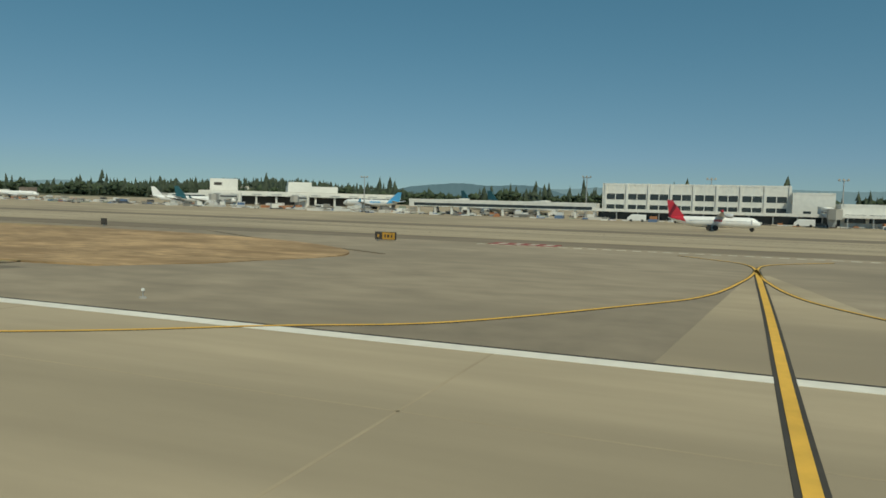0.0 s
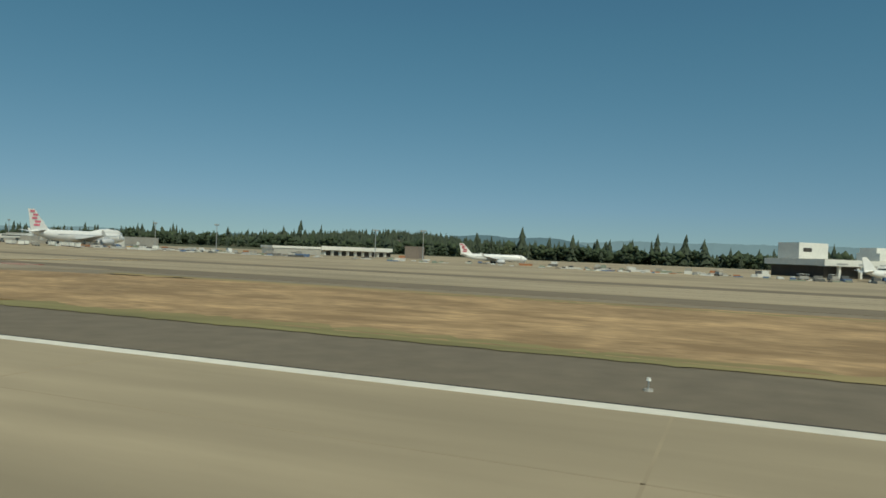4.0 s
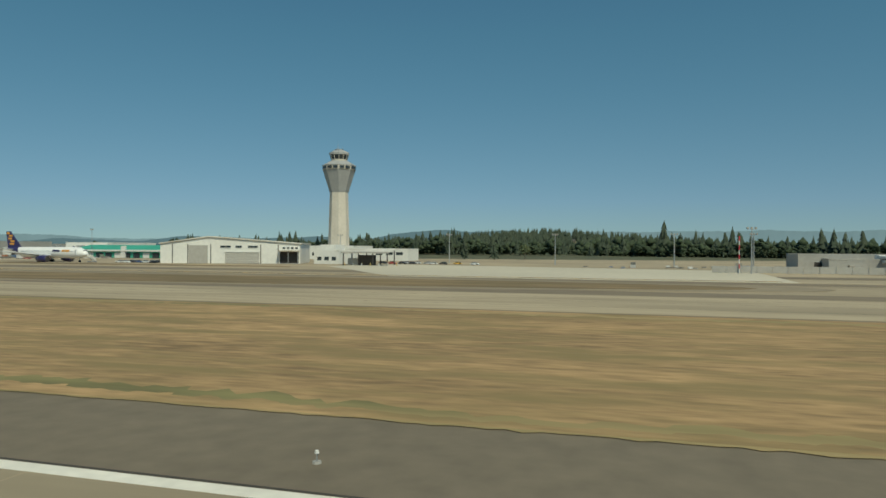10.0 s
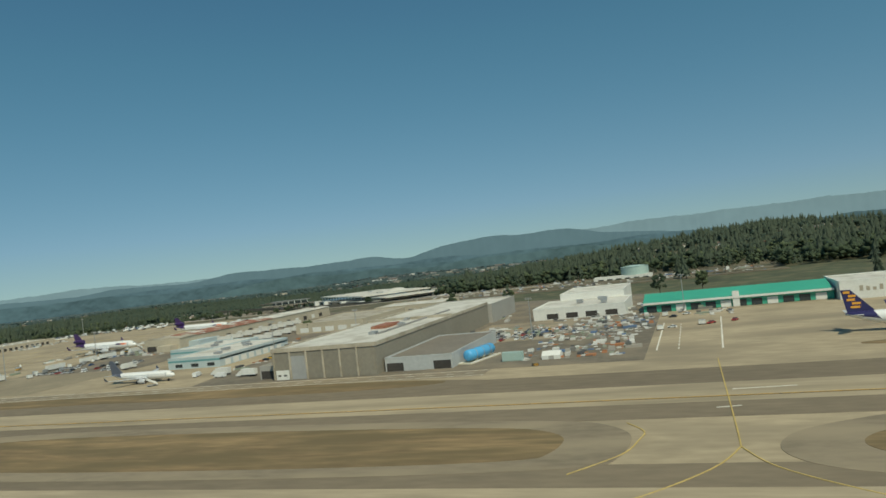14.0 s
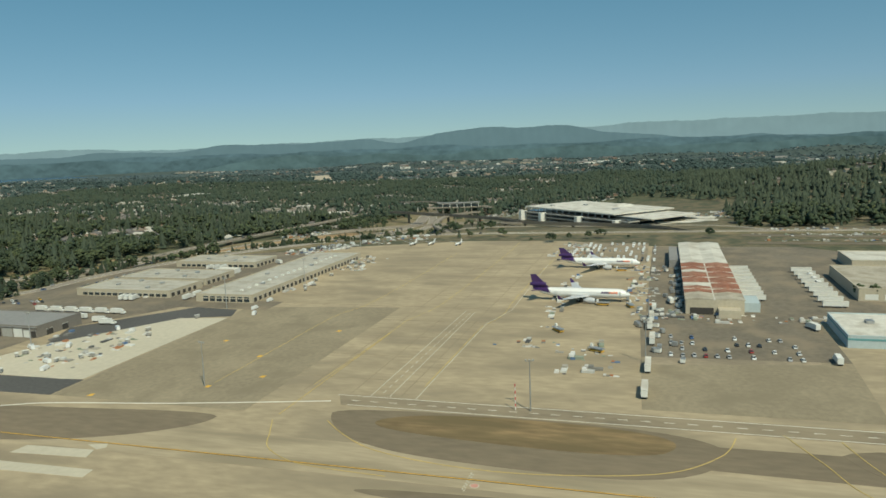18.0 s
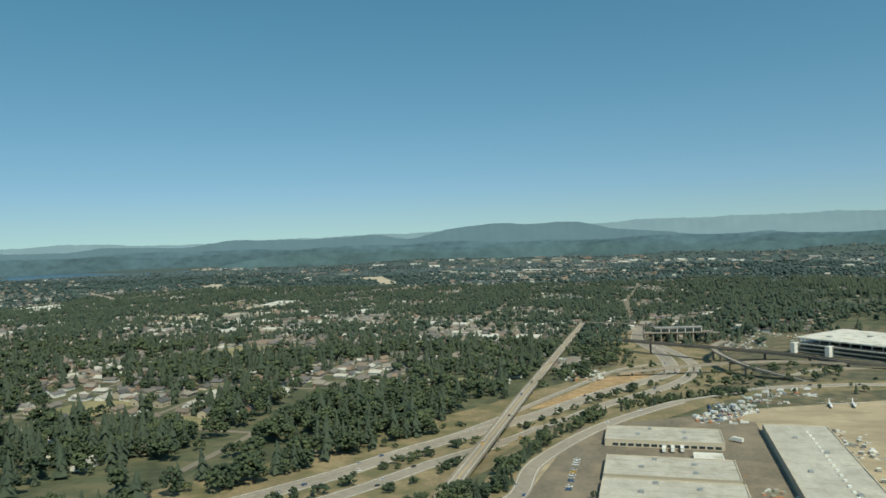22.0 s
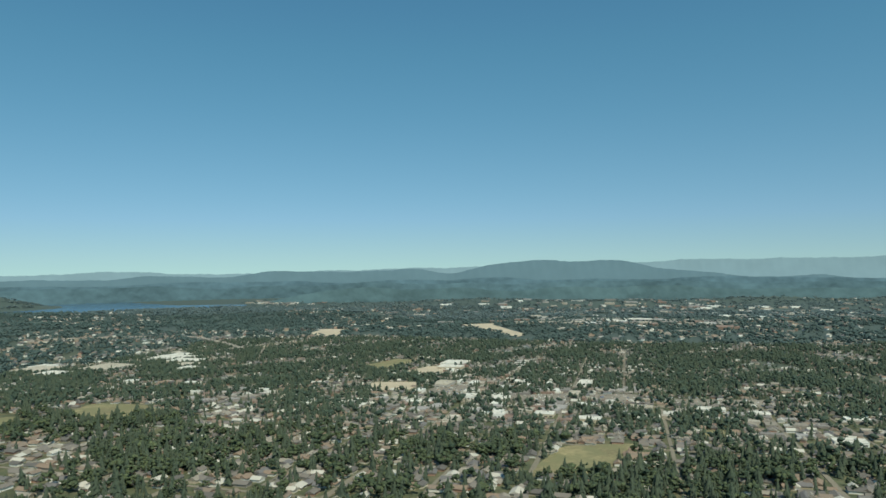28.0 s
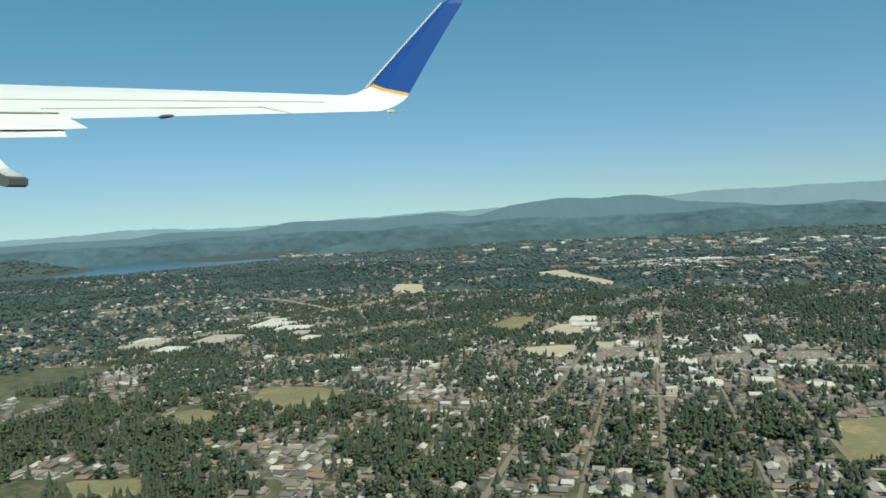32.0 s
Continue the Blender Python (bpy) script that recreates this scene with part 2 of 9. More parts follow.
M_SKYBLUE = mat("aircraft_blue", (0.10, 0.38, 0.66), 0.35, 0.08, 0.5, 3)
M_TEALP = mat("aircraft_dark_teal", (0.02, 0.09, 0.11), 0.35, 0.08, 0.5, 3)
M_RUBBER = mat("tyre_rubber", (0.02, 0.02, 0.02), 0.8, 0.1, 0.5, 3)
M_TRUNK = mat("bark", (0.10, 0.075, 0.055), 0.9, 0.3, 0.5, 4)
M_FIR = foliage("fir_needles", (0.046, 0.062, 0.043), (0.060, 0.075, 0.048))
M_LEAF = foliage("broad_leaves", (0.088, 0.106, 0.052), (0.033, 0.050, 0.033))
M_BELT = foliage("belt_leaves", (0.062, 0.082, 0.044), (0.036, 0.052, 0.030))
M_SIGN = mat("sign_amber", (0.48, 0.26, 0.035), 0.6, 0.1, 0.5, 3)
M_OLDCONC = mat("weathered_concrete", (0.135, 0.122, 0.10), 0.9, 0.2, 0.15, 1.5)
M_TOWNLEAF = foliage("town_leaves", (0.060, 0.083, 0.058), (0.036, 0.055, 0.042))
# distance haze is mixed into these two leaf colours, bluer and paler farther out
M_MIDHAZE = foliage("valley_leaves_hazed", (0.052, 0.080, 0.074), (0.072, 0.100, 0.092))
M_FARHAZE = foliage("far_leaves_hazed", (0.076, 0.108, 0.112), (0.100, 0.130, 0.128))
M_VERGE = mat("dry_verge", (0.235, 0.182, 0.100), 0.95, 0.3, 0.05, 0.8, 0.3, stain=(0.13, 0.12, 0.055), stain_at=0.55)
M_WATER = mat("lake_water", (0.05, 0.10, 0.16), 0.18, 0.1, 0.01, 0.2)
M_BARE = mat("bare_earth", (0.46, 0.38, 0.27), 0.9, 0.15, 0.03, 0.5)
M_BLUE = mat("winglet_blue", (0.017, 0.070, 0.27), 0.3, 0.04, 2, 8)
M_WING = mat("wing_paint", (0.74, 0.73, 0.69), 0.32, 0.06, 0.8, 6)


# ---- building tools ----
def bmn():
    return bmesh.new()


def box(bm, x0, y0, z0, x1, y1, z1):
    """A box between two corners."""
    v = [bm.verts.new((x, y, z)) for z in (z0, z1) for x, y in ((x0, y0), (x1, y0), (x1, y1), (x0, y1))]
    for f in ((3, 2, 1, 0), (4, 5, 6, 7), (0, 1, 5, 4), (1, 2, 6, 5), (2, 3, 7, 6), (3, 0, 4, 7)):
        bm.faces.new([v[i] for i in f])
    return bm


def prism(bm, poly, z0, z1):
    """An upright slab over a polygon given anticlockwise."""
    a = sum(p[0] * q[1] - q[0] * p[1] for p, q in zip(poly, poly[1:] + poly[:1]))
    if a < 0:
        poly = poly[::-1]
    lo, hi = [bm.verts.new((x, y, z0)) for x, y in poly], [bm.verts.new((x, y, z1)) for x, y in poly]
    bm.faces.new(lo[::-1]); bm.faces.new(hi)
    for i in range(len(poly)):
        j = (i + 1) % len(poly)
        bm.faces.new((lo[i], lo[j], hi[j], hi[i]))
    return bm


def rings(bm, sections, closed=(True, True)):
    """A skin through rings of points, each ring with the same count."""
    rr = [[bm.verts.new(p) for p in s] for s in sections]
    for a, b in zip(rr, rr[1:]):
        for i in range(len(a)):
            j = (i + 1) % len(a)
            bm.faces.new((a[i], a[j], b[j], b[i]))
    if closed[0]:
        bm.faces.new(rr[0][::-1])
    if closed[1]:
        bm.faces.new(rr[-1])
    return bm


def circ(cx, cy, z, r, n=12, turn=0.0):
    return [(cx + r * math.cos(2 * math.pi * i / n + turn), cy + r * math.sin(2 * math.pi * i / n + turn), z) for i in range(n)]


def tube(bm, x, y, z0, z1, r0, r1=None, n=8):
    return rings(bm, [circ(x, y, z0, r0, n), circ(x, y, z1, r0 if r1 is None else r1, n)])


def part(name, bm, material, parent=None, label="", kind="", smooth=False):
    """Link a bmesh, given in plan units, as one mesh object under a thing or a part."""
    bmesh.ops.scale(bm, vec=(K, K, K), verts=bm.verts)
    bmesh.ops.recalc_face_normals(bm, faces=bm.faces)
    me = bpy.data.meshes.new(name)
    bm.to_mesh(me); bm.free()
    me.materials.append(material)
    if smooth:
        me.shade_smooth()
    ob = new(name, me)
    ob.parent = parent
    return tagged(ob, label, kind=kind)


def thing(name, x, y, z, label, category, group="", turn=0.0, kind=""):
    """An empty at a thing's base; its parts are built round it."""
    ob = new(name)
    ob.empty_display_size = 0.2
    ob.matrix_basis = pose(x * K, y * K, z * K, 0, 0, turn)
    return tagged(ob, label, category, group, kind)


def at(x, y, z, turn=0.0):
    return pose(x * K, y * K, z * K, 0, 0, turn)


def setting(name, bm, material, label, category):
    return tagged(part(name, bm, material, None), label, category, kind="structure")


def ribbon(bm, pts, width, z0, z1):
    """A strip of that width along a line of points."""
    n = len(pts)
    ls, rs = [], []
    for i, p in enumerate(pts):
        a, b = Vector(pts[max(i - 1, 0)][:2]), Vector(pts[min(i + 1, n - 1)][:2])
        d = (b - a).normalized()
        s = Vector((-d.y, d.x)) * width / 2
        h = p[2] if len(p) > 2 else 0
        ls.append((p[0] + s.x, p[1] + s.y, h)); rs.append((p[0] - s.x, p[1] - s.y, h))
    sec = [[(l[0], l[1], l[2] + z0), (r[0], r[1], r[2] + z0), (r[0], r[1], r[2] + z1), (l[0], l[1], l[2] + z1)] for l, r in zip(ls, rs)]
    return rings(bm, sec)


def arc(points, steps=8):
    """A smooth line through a few points."""
    out = []
    n = len(points)
    for i in range(n - 1):
        p = [Vector(points[min(max(i + k, 0), n - 1)]) for k in (-1, 0, 1, 2)]
        for s in range(steps):
            u = s / steps
            out.append(tuple(0.5 * (2 * p[1] + (p[2] - p[0]) * u + (2 * p[0] - 5 * p[1] + 4 * p[2] - p[3]) * u * u + (3 * p[1] - p[0] - 3 * p[2] + p[3]) * u ** 3)))
    return out + [tuple(points[-1])]


def rounded(poly, cut=0.25):
    """A polygon with its corners cut three times."""
    for _ in range(3):
        out = []
        for p, q in zip(poly, poly[1:] + poly[:1]):
            out += [(p[0] + (q[0] - p[0]) * cut, p[1] + (q[1] - p[1]) * cut), (q[0] - (q[0] - p[0]) * cut, q[1] - (q[1] - p[1]) * cut)]
        poly = out
    return poly


def smooth01(v):
    v = np.clip(v, 0, 1)
    return v * v * (3 - 2 * v)


def land(x, y):
    """Height of the open land: the flat airfield, the fall to the valley, a wooded hill."""
    x, y = np.asarray(x, float), np.asarray(y, float)
    d = np.maximum(x - 600, 0)
    z = -0.026 * d * smooth01(d / 250)
    z = np.maximum(z, -80 - 0.004 * d)
    z = z - 30 * np.exp(-((x - 1800) / 700) ** 2 - ((y - 3900) / 500) ** 2)
    z = z + 46 * np.exp(-((x - 1450) / 430) ** 2 - ((y - 930) / 350) ** 2)
    z = z + 22 * np.exp(-((x - 2900) / 700) ** 2 - ((y - 2500) / 1500) ** 2)
    # the cutting of the freeway and the lower town beyond it
    s = y - 1801 + 0.25 * np.clip(x - 408, -200, 137) + 1.2 * np.maximum(x - 545, 0)
    z = z - 10.5 * smooth01((x - 240) / 300) * smooth01((s - 6) / 45) * smooth01((y - 1590) / 80)
    z = z - 9 * np.exp(-((x - 960) / 180) ** 2 - ((y - 1490) / 160) ** 2)
    far = smooth01((x - 1200) / 2500)
    rise = smooth01((x - 2300) / 1600)
    calm = 1 - 0.97 * np.maximum(np.exp(-((x - 4900) / 1500) ** 2 - ((y - 6700) / 1700) ** 2), smooth01((x - 5000) / 700) * smooth01((y - 5700) / 700))
    rise, far = rise * calm, far * calm
    z = z + far * (16 * np.sin(x / 390 + y / 710) * np.sin(y / 460 - x / 900) + 9 * np.sin(x / 170 + 1.3) * np.sin(y / 210))
    z = z + rise * (20 * np.sin(x / 520 + y / 1300 + 0.7) + 14 * np.sin(y / 610 - x / 1400 + 0.4) + 8 * np.sin(x / 240 + y / 330))
    z = np.maximum(z, -112)
    lake = lake_mask(x, y)
    z = z * (1 - lake) + lake * -122
    z = z + 125 * np.exp(-((x - HEAD[0]) / 330) ** 2 - ((y - HEAD[1]) / 400) ** 2)
    return z - 0.35


LAKE = [(4100, 7300), (4250, 6600), (4500, 6250), (4950, 5900), (5480, 5560), (5700, 5760), (5500, 6250), (5800, 6900), (6400, 7950), (6800, 9000), (7313, 9715), (6400, 10400), (5000, 9600), (4300, 8500)]
HEAD = (4850, 7750)  # a wooded headland in the lake


def lake_mask(x, y):
    """One over the lake, falling to nought along its shore."""
    x, y = np.asarray(x, float), np.asarray(y, float)
    hit, d = np.zeros(x.shape, bool), np.full(x.shape, 1e9)
    for (x0, y0), (x1, y1) in zip(LAKE, LAKE[1:] + LAKE[:1]):
        hit ^= ((y0 > y) != (y1 > y)) & (x < (x1 - x0) * (y - y0) / (y1 - y0 + 1e-9) + x0)
        u = np.clip(((x - x0) * (x1 - x0) + (y - y0) * (y1 - y0)) / ((x1 - x0) ** 2 + (y1 - y0) ** 2), 0, 1)
        d = np.minimum(d, np.hypot(x - x0 - u * (x1 - x0), y - y0 - u * (y1 - y0)))
    return np.where(hit, smooth01(0.5 + d / 160), smooth01(0.5 - d / 400))

# ---- the land ----
def town_ground():
    m = mat("town_ground", (0.070, 0.078, 0.038), 0.95, 0.4, 0.05, 0.35, stain=(0.135, 0.122, 0.064), stain_at=0.58)
    # wooded past the town: mix towards the woods' green, haze painted into it
    n, l = m.node_tree.nodes, m.node_tree.links
    b = n["Principled BSDF"]
    src = b.inputs["Base Color"].links[0].from_socket
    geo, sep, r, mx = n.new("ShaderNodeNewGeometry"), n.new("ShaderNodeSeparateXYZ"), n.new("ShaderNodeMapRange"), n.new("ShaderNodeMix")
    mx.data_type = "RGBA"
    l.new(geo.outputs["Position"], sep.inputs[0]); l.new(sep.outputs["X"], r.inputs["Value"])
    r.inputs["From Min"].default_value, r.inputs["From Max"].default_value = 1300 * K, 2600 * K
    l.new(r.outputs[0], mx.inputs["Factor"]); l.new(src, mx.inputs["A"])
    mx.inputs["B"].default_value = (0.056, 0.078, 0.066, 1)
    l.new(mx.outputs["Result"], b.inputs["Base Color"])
    return m


def sheet(name, xs, ys, height, material):
    X, Y = np.meshgrid(xs, ys, indexing="ij")
    Z = height(X, Y)
    v = np.stack([X, Y, Z], -1).reshape(-1, 3) * K
    i = np.arange(len(xs) * len(ys)).reshape(len(xs), len(ys))
    f = np.stack([i[:-1, :-1], i[1:, :-1], i[1:, 1:], i[:-1, 1:]], -1).reshape(-1, 4)
    me = bpy.data.meshes.new(name)
    me.from_pydata(v.tolist(), [], f.tolist())
    me.materials.append(material)
    me.shade_smooth()
    return new(name, me)


xs = np.concatenate([np.linspace(-5000, -200, 14), np.linspace(0, 230, 5), np.arange(240, 1000, 9), np.linspace(1010, 2400, 62), np.linspace(2450, 11050, 110)])
ys = np.concatenate([np.linspace(-6000, -800, 14), np.linspace(-600, 1590, 74), np.arange(1600, 1990, 8), np.linspace(2000, 4600, 92), np.linspace(4700, 12500, 60)])
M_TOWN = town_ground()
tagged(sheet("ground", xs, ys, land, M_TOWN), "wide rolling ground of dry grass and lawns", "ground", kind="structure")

tagged(sheet("scrub_ground", np.linspace(601, 1150, 56), np.linspace(985, 1790, 82), lambda X, Y: land(X, Y) + 0.06, M_SCRUB), "dry brown scrub between the airfield and the freeway", "ground", kind="structure")

# lake in the valley
tagged(sheet("lake", np.linspace(3500, 7400, 3), np.linspace(5000, 10700, 3), lambda X, Y: X * 0 - 116, M_WATER),
       "calm blue lake beyond the town", "lake", kind="structure")

# ---- airfield surfaces, laid over one another ----
setting("airfield_pavement", prism(bmn(), [(21, -900), (600, -900), (600, 1420), (628, 1470), (626, 1560), (590, 1650), (560, 1700), (520, 1775), (380, 1800), (330, 1850), (240, 1860), (21, 1860)], -0.34, -0.12),
        M_CONC2, "broad worn concrete of taxiways and aprons", "pavement")
setting("runway", prism(bmn(), [(-24, -1500), (21.6, -1500), (21.6, 2000), (-24, 2000)], -0.34, 0.0), M_CONC, "pale concrete runway with faint joints", "runway")
setting("runway_shoulder", prism(bmn(), [(21.6, -1500), (30.4, -1500), (30.4, 2000), (21.6, 2000)], -0.34, -0.02), M_ASPH, "dark asphalt shoulder beside the runway", "runway")
setting("runway_shoulder_west", prism(bmn(), [(-33, -1500), (-24, -1500), (-24, 2000), (-33, 2000)], -0.34, -0.02), M_ASPH, "dark asphalt shoulder beside the runway", "runway")
# concrete joints of the runway: shallow dark grooves
joint = bmn()
for y in range(-120, 1000, 18):
    box(joint, -24, y - 0.04, -0.02, 21.0, y + 0.04, 0.004)
for x in (-16, -8, 0.4, 7.6, 14.4):
    box(joint, x - 0.035, -600, -0.02, x + 0.035, 1000, 0.004)
tagged(part("slab_joint", joint, M_CONC2, None), "thin sealed joints between the concrete slabs", "joint", kind="structure")
line = bmn()
box(line, 20.66, -1500, -0.01, 21.38, 2000, 0.012)
setting("edge_line", line, M_WHITE, "white painted runway edge line", "road marking")
line = bmn()
box(line, 21.45, -1500, -0.018, 21.62, 2000, 0.004)
setting("edge_line_border", line, M_LINEB, "black border of the runway edge line", "road marking")
line = bmn()
for y in range(-900, 2000, 61):
    box(line, -2.1, y, -0.01, -1.4, y + 36, 0.012)
setting("centre_line", line, M_WHITE, "white dashed runway centre line", "road marking")

# second runway with its dark shoulders
setting("runway_second", prism(bmn(), [(84, -900), (115, -900), (115, 1860), (84, 1860)], -0.2, -0.04), M_CONC, "pale concrete second runway", "runway")
for a, b in ((193, 214), (158, 172)):
    setting("taxiway_shoulder", prism(bmn(), rounded([(a, 600), (b, 600), (b, 1380), ((a + b) / 2, 1500), (a, 1380)]), -0.2, -0.085), M_TAXI, "dark brown asphalt beside the taxiway", "taxiway")
setting("holding_apron", prism(bmn(), rounded([(64, 862), (86, 866), (86, 930), (64, 932)]), -0.2, -0.03), M_TAXI, "dark worn asphalt before the holding line", "taxiway")
setting("truck_yard", prism(bmn(), [(206, 1690), (298, 1692), (298, 1800), (330, 1848), (206, 1858)], -0.2, -0.065), M_YARD, "dark asphalt yard before the long shed", "pavement")
setting("cargo_yard", prism(bmn(), [(233, 1071), (372, 1071), (372, 1030), (600, 1030), (600, 1330), (372, 1330), (372, 1262), (233, 1240)], -0.2, -0.075), M_YARD, "dark patched asphalt round the cargo buildings", "pavement")
for a, b in ((74, 84), (115, 127)):
    setting("runway_second_shoulder", prism(bmn(), [(a, -900), (b, -900), (b, 1860), (a, 1860)], -0.2, -0.07), M_TAXI, "worn dark asphalt beside the second runway", "runway")
setting("taxiway", prism(bmn(), [(172, 300), (193, 300), (193, 1860), (172, 1860)], -0.2, -0.08), M_CONC, "pale concrete taxiway", "taxiway")
setting("service_road", prism(bmn(), [(222, 1120), (232, 1120), (232, 1505), (222, 1500)], -0.2, -0.05), M_ISLAND, "dark service road along the apron", "road")
for x in (222.6, 226.9, 231.4):
    bm = bmn()
    if x == 226.9:
        for y in range(1124, 1500, 7):
            box(bm, x - 0.15, y, -0.06, x + 0.15, y + 3, -0.03)
    else:
        box(bm, x - 0.15, 1120, -0.06, x + 0.15, 1505 if x > 230 else 1498, -0.03)
    setting("service_road_line", bm, M_WHITE, "white line of the service road", "road marking")

GRASS = [
    [(31, -30), (31, -700), (66, -700), (66, -40), (50, -24)],
    [(30.4, 36), (30.4, 352), (50, 362), (68, 345), (68, 70), (64, 42), (52, 25), (38, 30)],
    [(30.4, 430), (30.4, 548), (36, 560), (50, 556), (64, 545), (69, 533), (69, 440), (60, 414), (46, 412), (35, 423)],
    [(30.4, 632), (30.4, 872), (45, 874), (57, 866), (66, 855), (71, 838), (68, 820), (82, 818), (82, 650), (72, 620), (46, 610)]] + [
    [(30.4, 950), (54, 931), (66, 928), (72, 945), (73, 1300), (30.4, 1300)],
    [(30.4, 1340), (72, 1340), (73, 1840), (30.4, 1840)],
    [(127, 720), (158, 700), (159, 980), (148, 1022), (137, 1032), (127, 1024), (124, 1000)],
    [(128, 1086), (136, 1081), (148, 1081), (156, 1098), (160, 1230), (150, 1262), (132, 1262), (126, 1200)],
    [(130, 1300), (152, 1300), (152, 1450), (144, 1488), (132, 1490)]] + [
    [(206, 1132), (222, 1128), (222, 1322), (216, 1336), (208, 1334), (205, 1318), (208, 1262), (206, 1240)],
    [(198, 1398), (212, 1386), (220, 1406), (221, 1462), (211, 1486), (203, 1474)],
    [(234, 860), (246, 850), (246, 1010), (234, 1010)],
]
for poly in GRASS[6:9]:
    cx, cy = sum(p[0] for p in poly) / len(poly), sum(p[1] for p in poly) / len(poly)
    setting("island_shoulder", prism(bmn(), rounded([(cx + (x - cx) * 1.4, y + (13 if y > cy else -13)) for x, y in poly]), -0.2, -0.032), M_ISLAND, "brown worn asphalt round a grass island", "taxiway")
for i, poly in enumerate(GRASS):
    setting("grass_strip", prism(bmn(), rounded(poly), -0.2, 0.02), M_GRASSM if i in (3, 4) else M_GRASSG if i == 5 else M_GRASSO if i > 5 else M_GRASS,
            "dry golden mown grass between the pavements" if i < 4 else "half green mown grass between the pavements", "grass")
setting("infield_asphalt", prism(bmn(), [(30.38, -900), (74, -900), (74, 1000), (30.38, 1000)], -0.33, -0.1), M_MIDASPH, "worn brown-grey asphalt between the runways", "taxiway")
# ragged half-green rims along the edges of the grass
rng = np.random.default_rng(4)
for x0, wide, out, spans in ((30.3, 2.6, -1, ((40, 350), (436, 546), (638, 870))), (67.6, 3.0, 1, ((70, 344), (442, 530))), (81.6, 3.2, 1, ((655, 815),))):
    for y0, y1 in spans:
        bm, prev = bmn(), None
        drift = 0.0
        for y in np.arange(y0, y1, 0.7):
            drift = 0.8 * drift + rng.normal(0, 0.3)
            a = bm.verts.new((x0 + out * abs(rng.normal(0, 0.16)), y, 0.015))
            b = bm.verts.new((x0 - out * (wide + drift + rng.normal(0, 0.35)), y + rng.uniform(-0.3, 0.3), 0.024))
            if prev:
                bm.faces.new((prev[0], a, b, prev[1]))
            prev = (a, b)
        setting("grass_rim", bm, M_GRASSG, "ragged half green rim of the mown grass", "grass")

# crossing taxiways between the runways: darker worn asphalt patches and paler concrete
for poly, m in (([(21.64, -30), (31, -29), (50, -23), (74, -44), (74, 60), (66, 48), (53, 25), (38, 30), (30.4, 36), (21.64, 39)], M_ASPH2), ([(30.4, 372), (74, 352), (74, 420), (46, 410), (30.4, 428)], M_ASPH2),
                ([(21.64, 562), (30.4, 556), (74, 540), (74, 640), (66, 618), (46, 609), (30.4, 631), (21.64, 636)], M_ASPH2)):
    setting("crossing", prism(bmn(), poly, -0.2, -0.012), m, "worn grey taxiway crossing", "taxiway")
setting("lead_in", prism(bmn(), [(21.64, 1.7), (52, -1.4), (52, -2.6), (21.64, -8.5)], -0.1, -0.006), M_CONC2, "paler concrete along the lead-in line", "taxiway")
setting("shoulder_patch", prism(bmn(), [(21.64, 1.75), (48, -0.95), (38.4, 0.6), (32.4, 3.7), (25, 8.7), (21.64, 13)], -0.1, -0.008), M_MIDASPH, "darker worn asphalt inside the turn", "taxiway")
for poly in ([(21.66, 393), (27, 398), (27, 424), (21.66, 420)],):
    setting("concrete_patch", prism(bmn(), poly, -0.1, 0.003), M_ASPH2, "pale concrete patch in the shoulder", "taxiway")

for cx, cy, w, d in ((47, 548, 5, 14), (58, 552, 4, 20), (57, 596, 4, 16)):
    ring = [(cx + w * math.cos(a) * (1 + 0.25 * math.sin(3 * a + cx)), cy + d * math.sin(a) * (1 + 0.2 * math.cos(4 * a + cy))) for a in np.linspace(0, 2 * math.pi, 22, endpoint=False)]
    setting("tyre_smudge", prism(bmn(), ring, -0.2, -0.004), M_TAXI, "dark tyre smudge on the taxiway crossing", "stain")

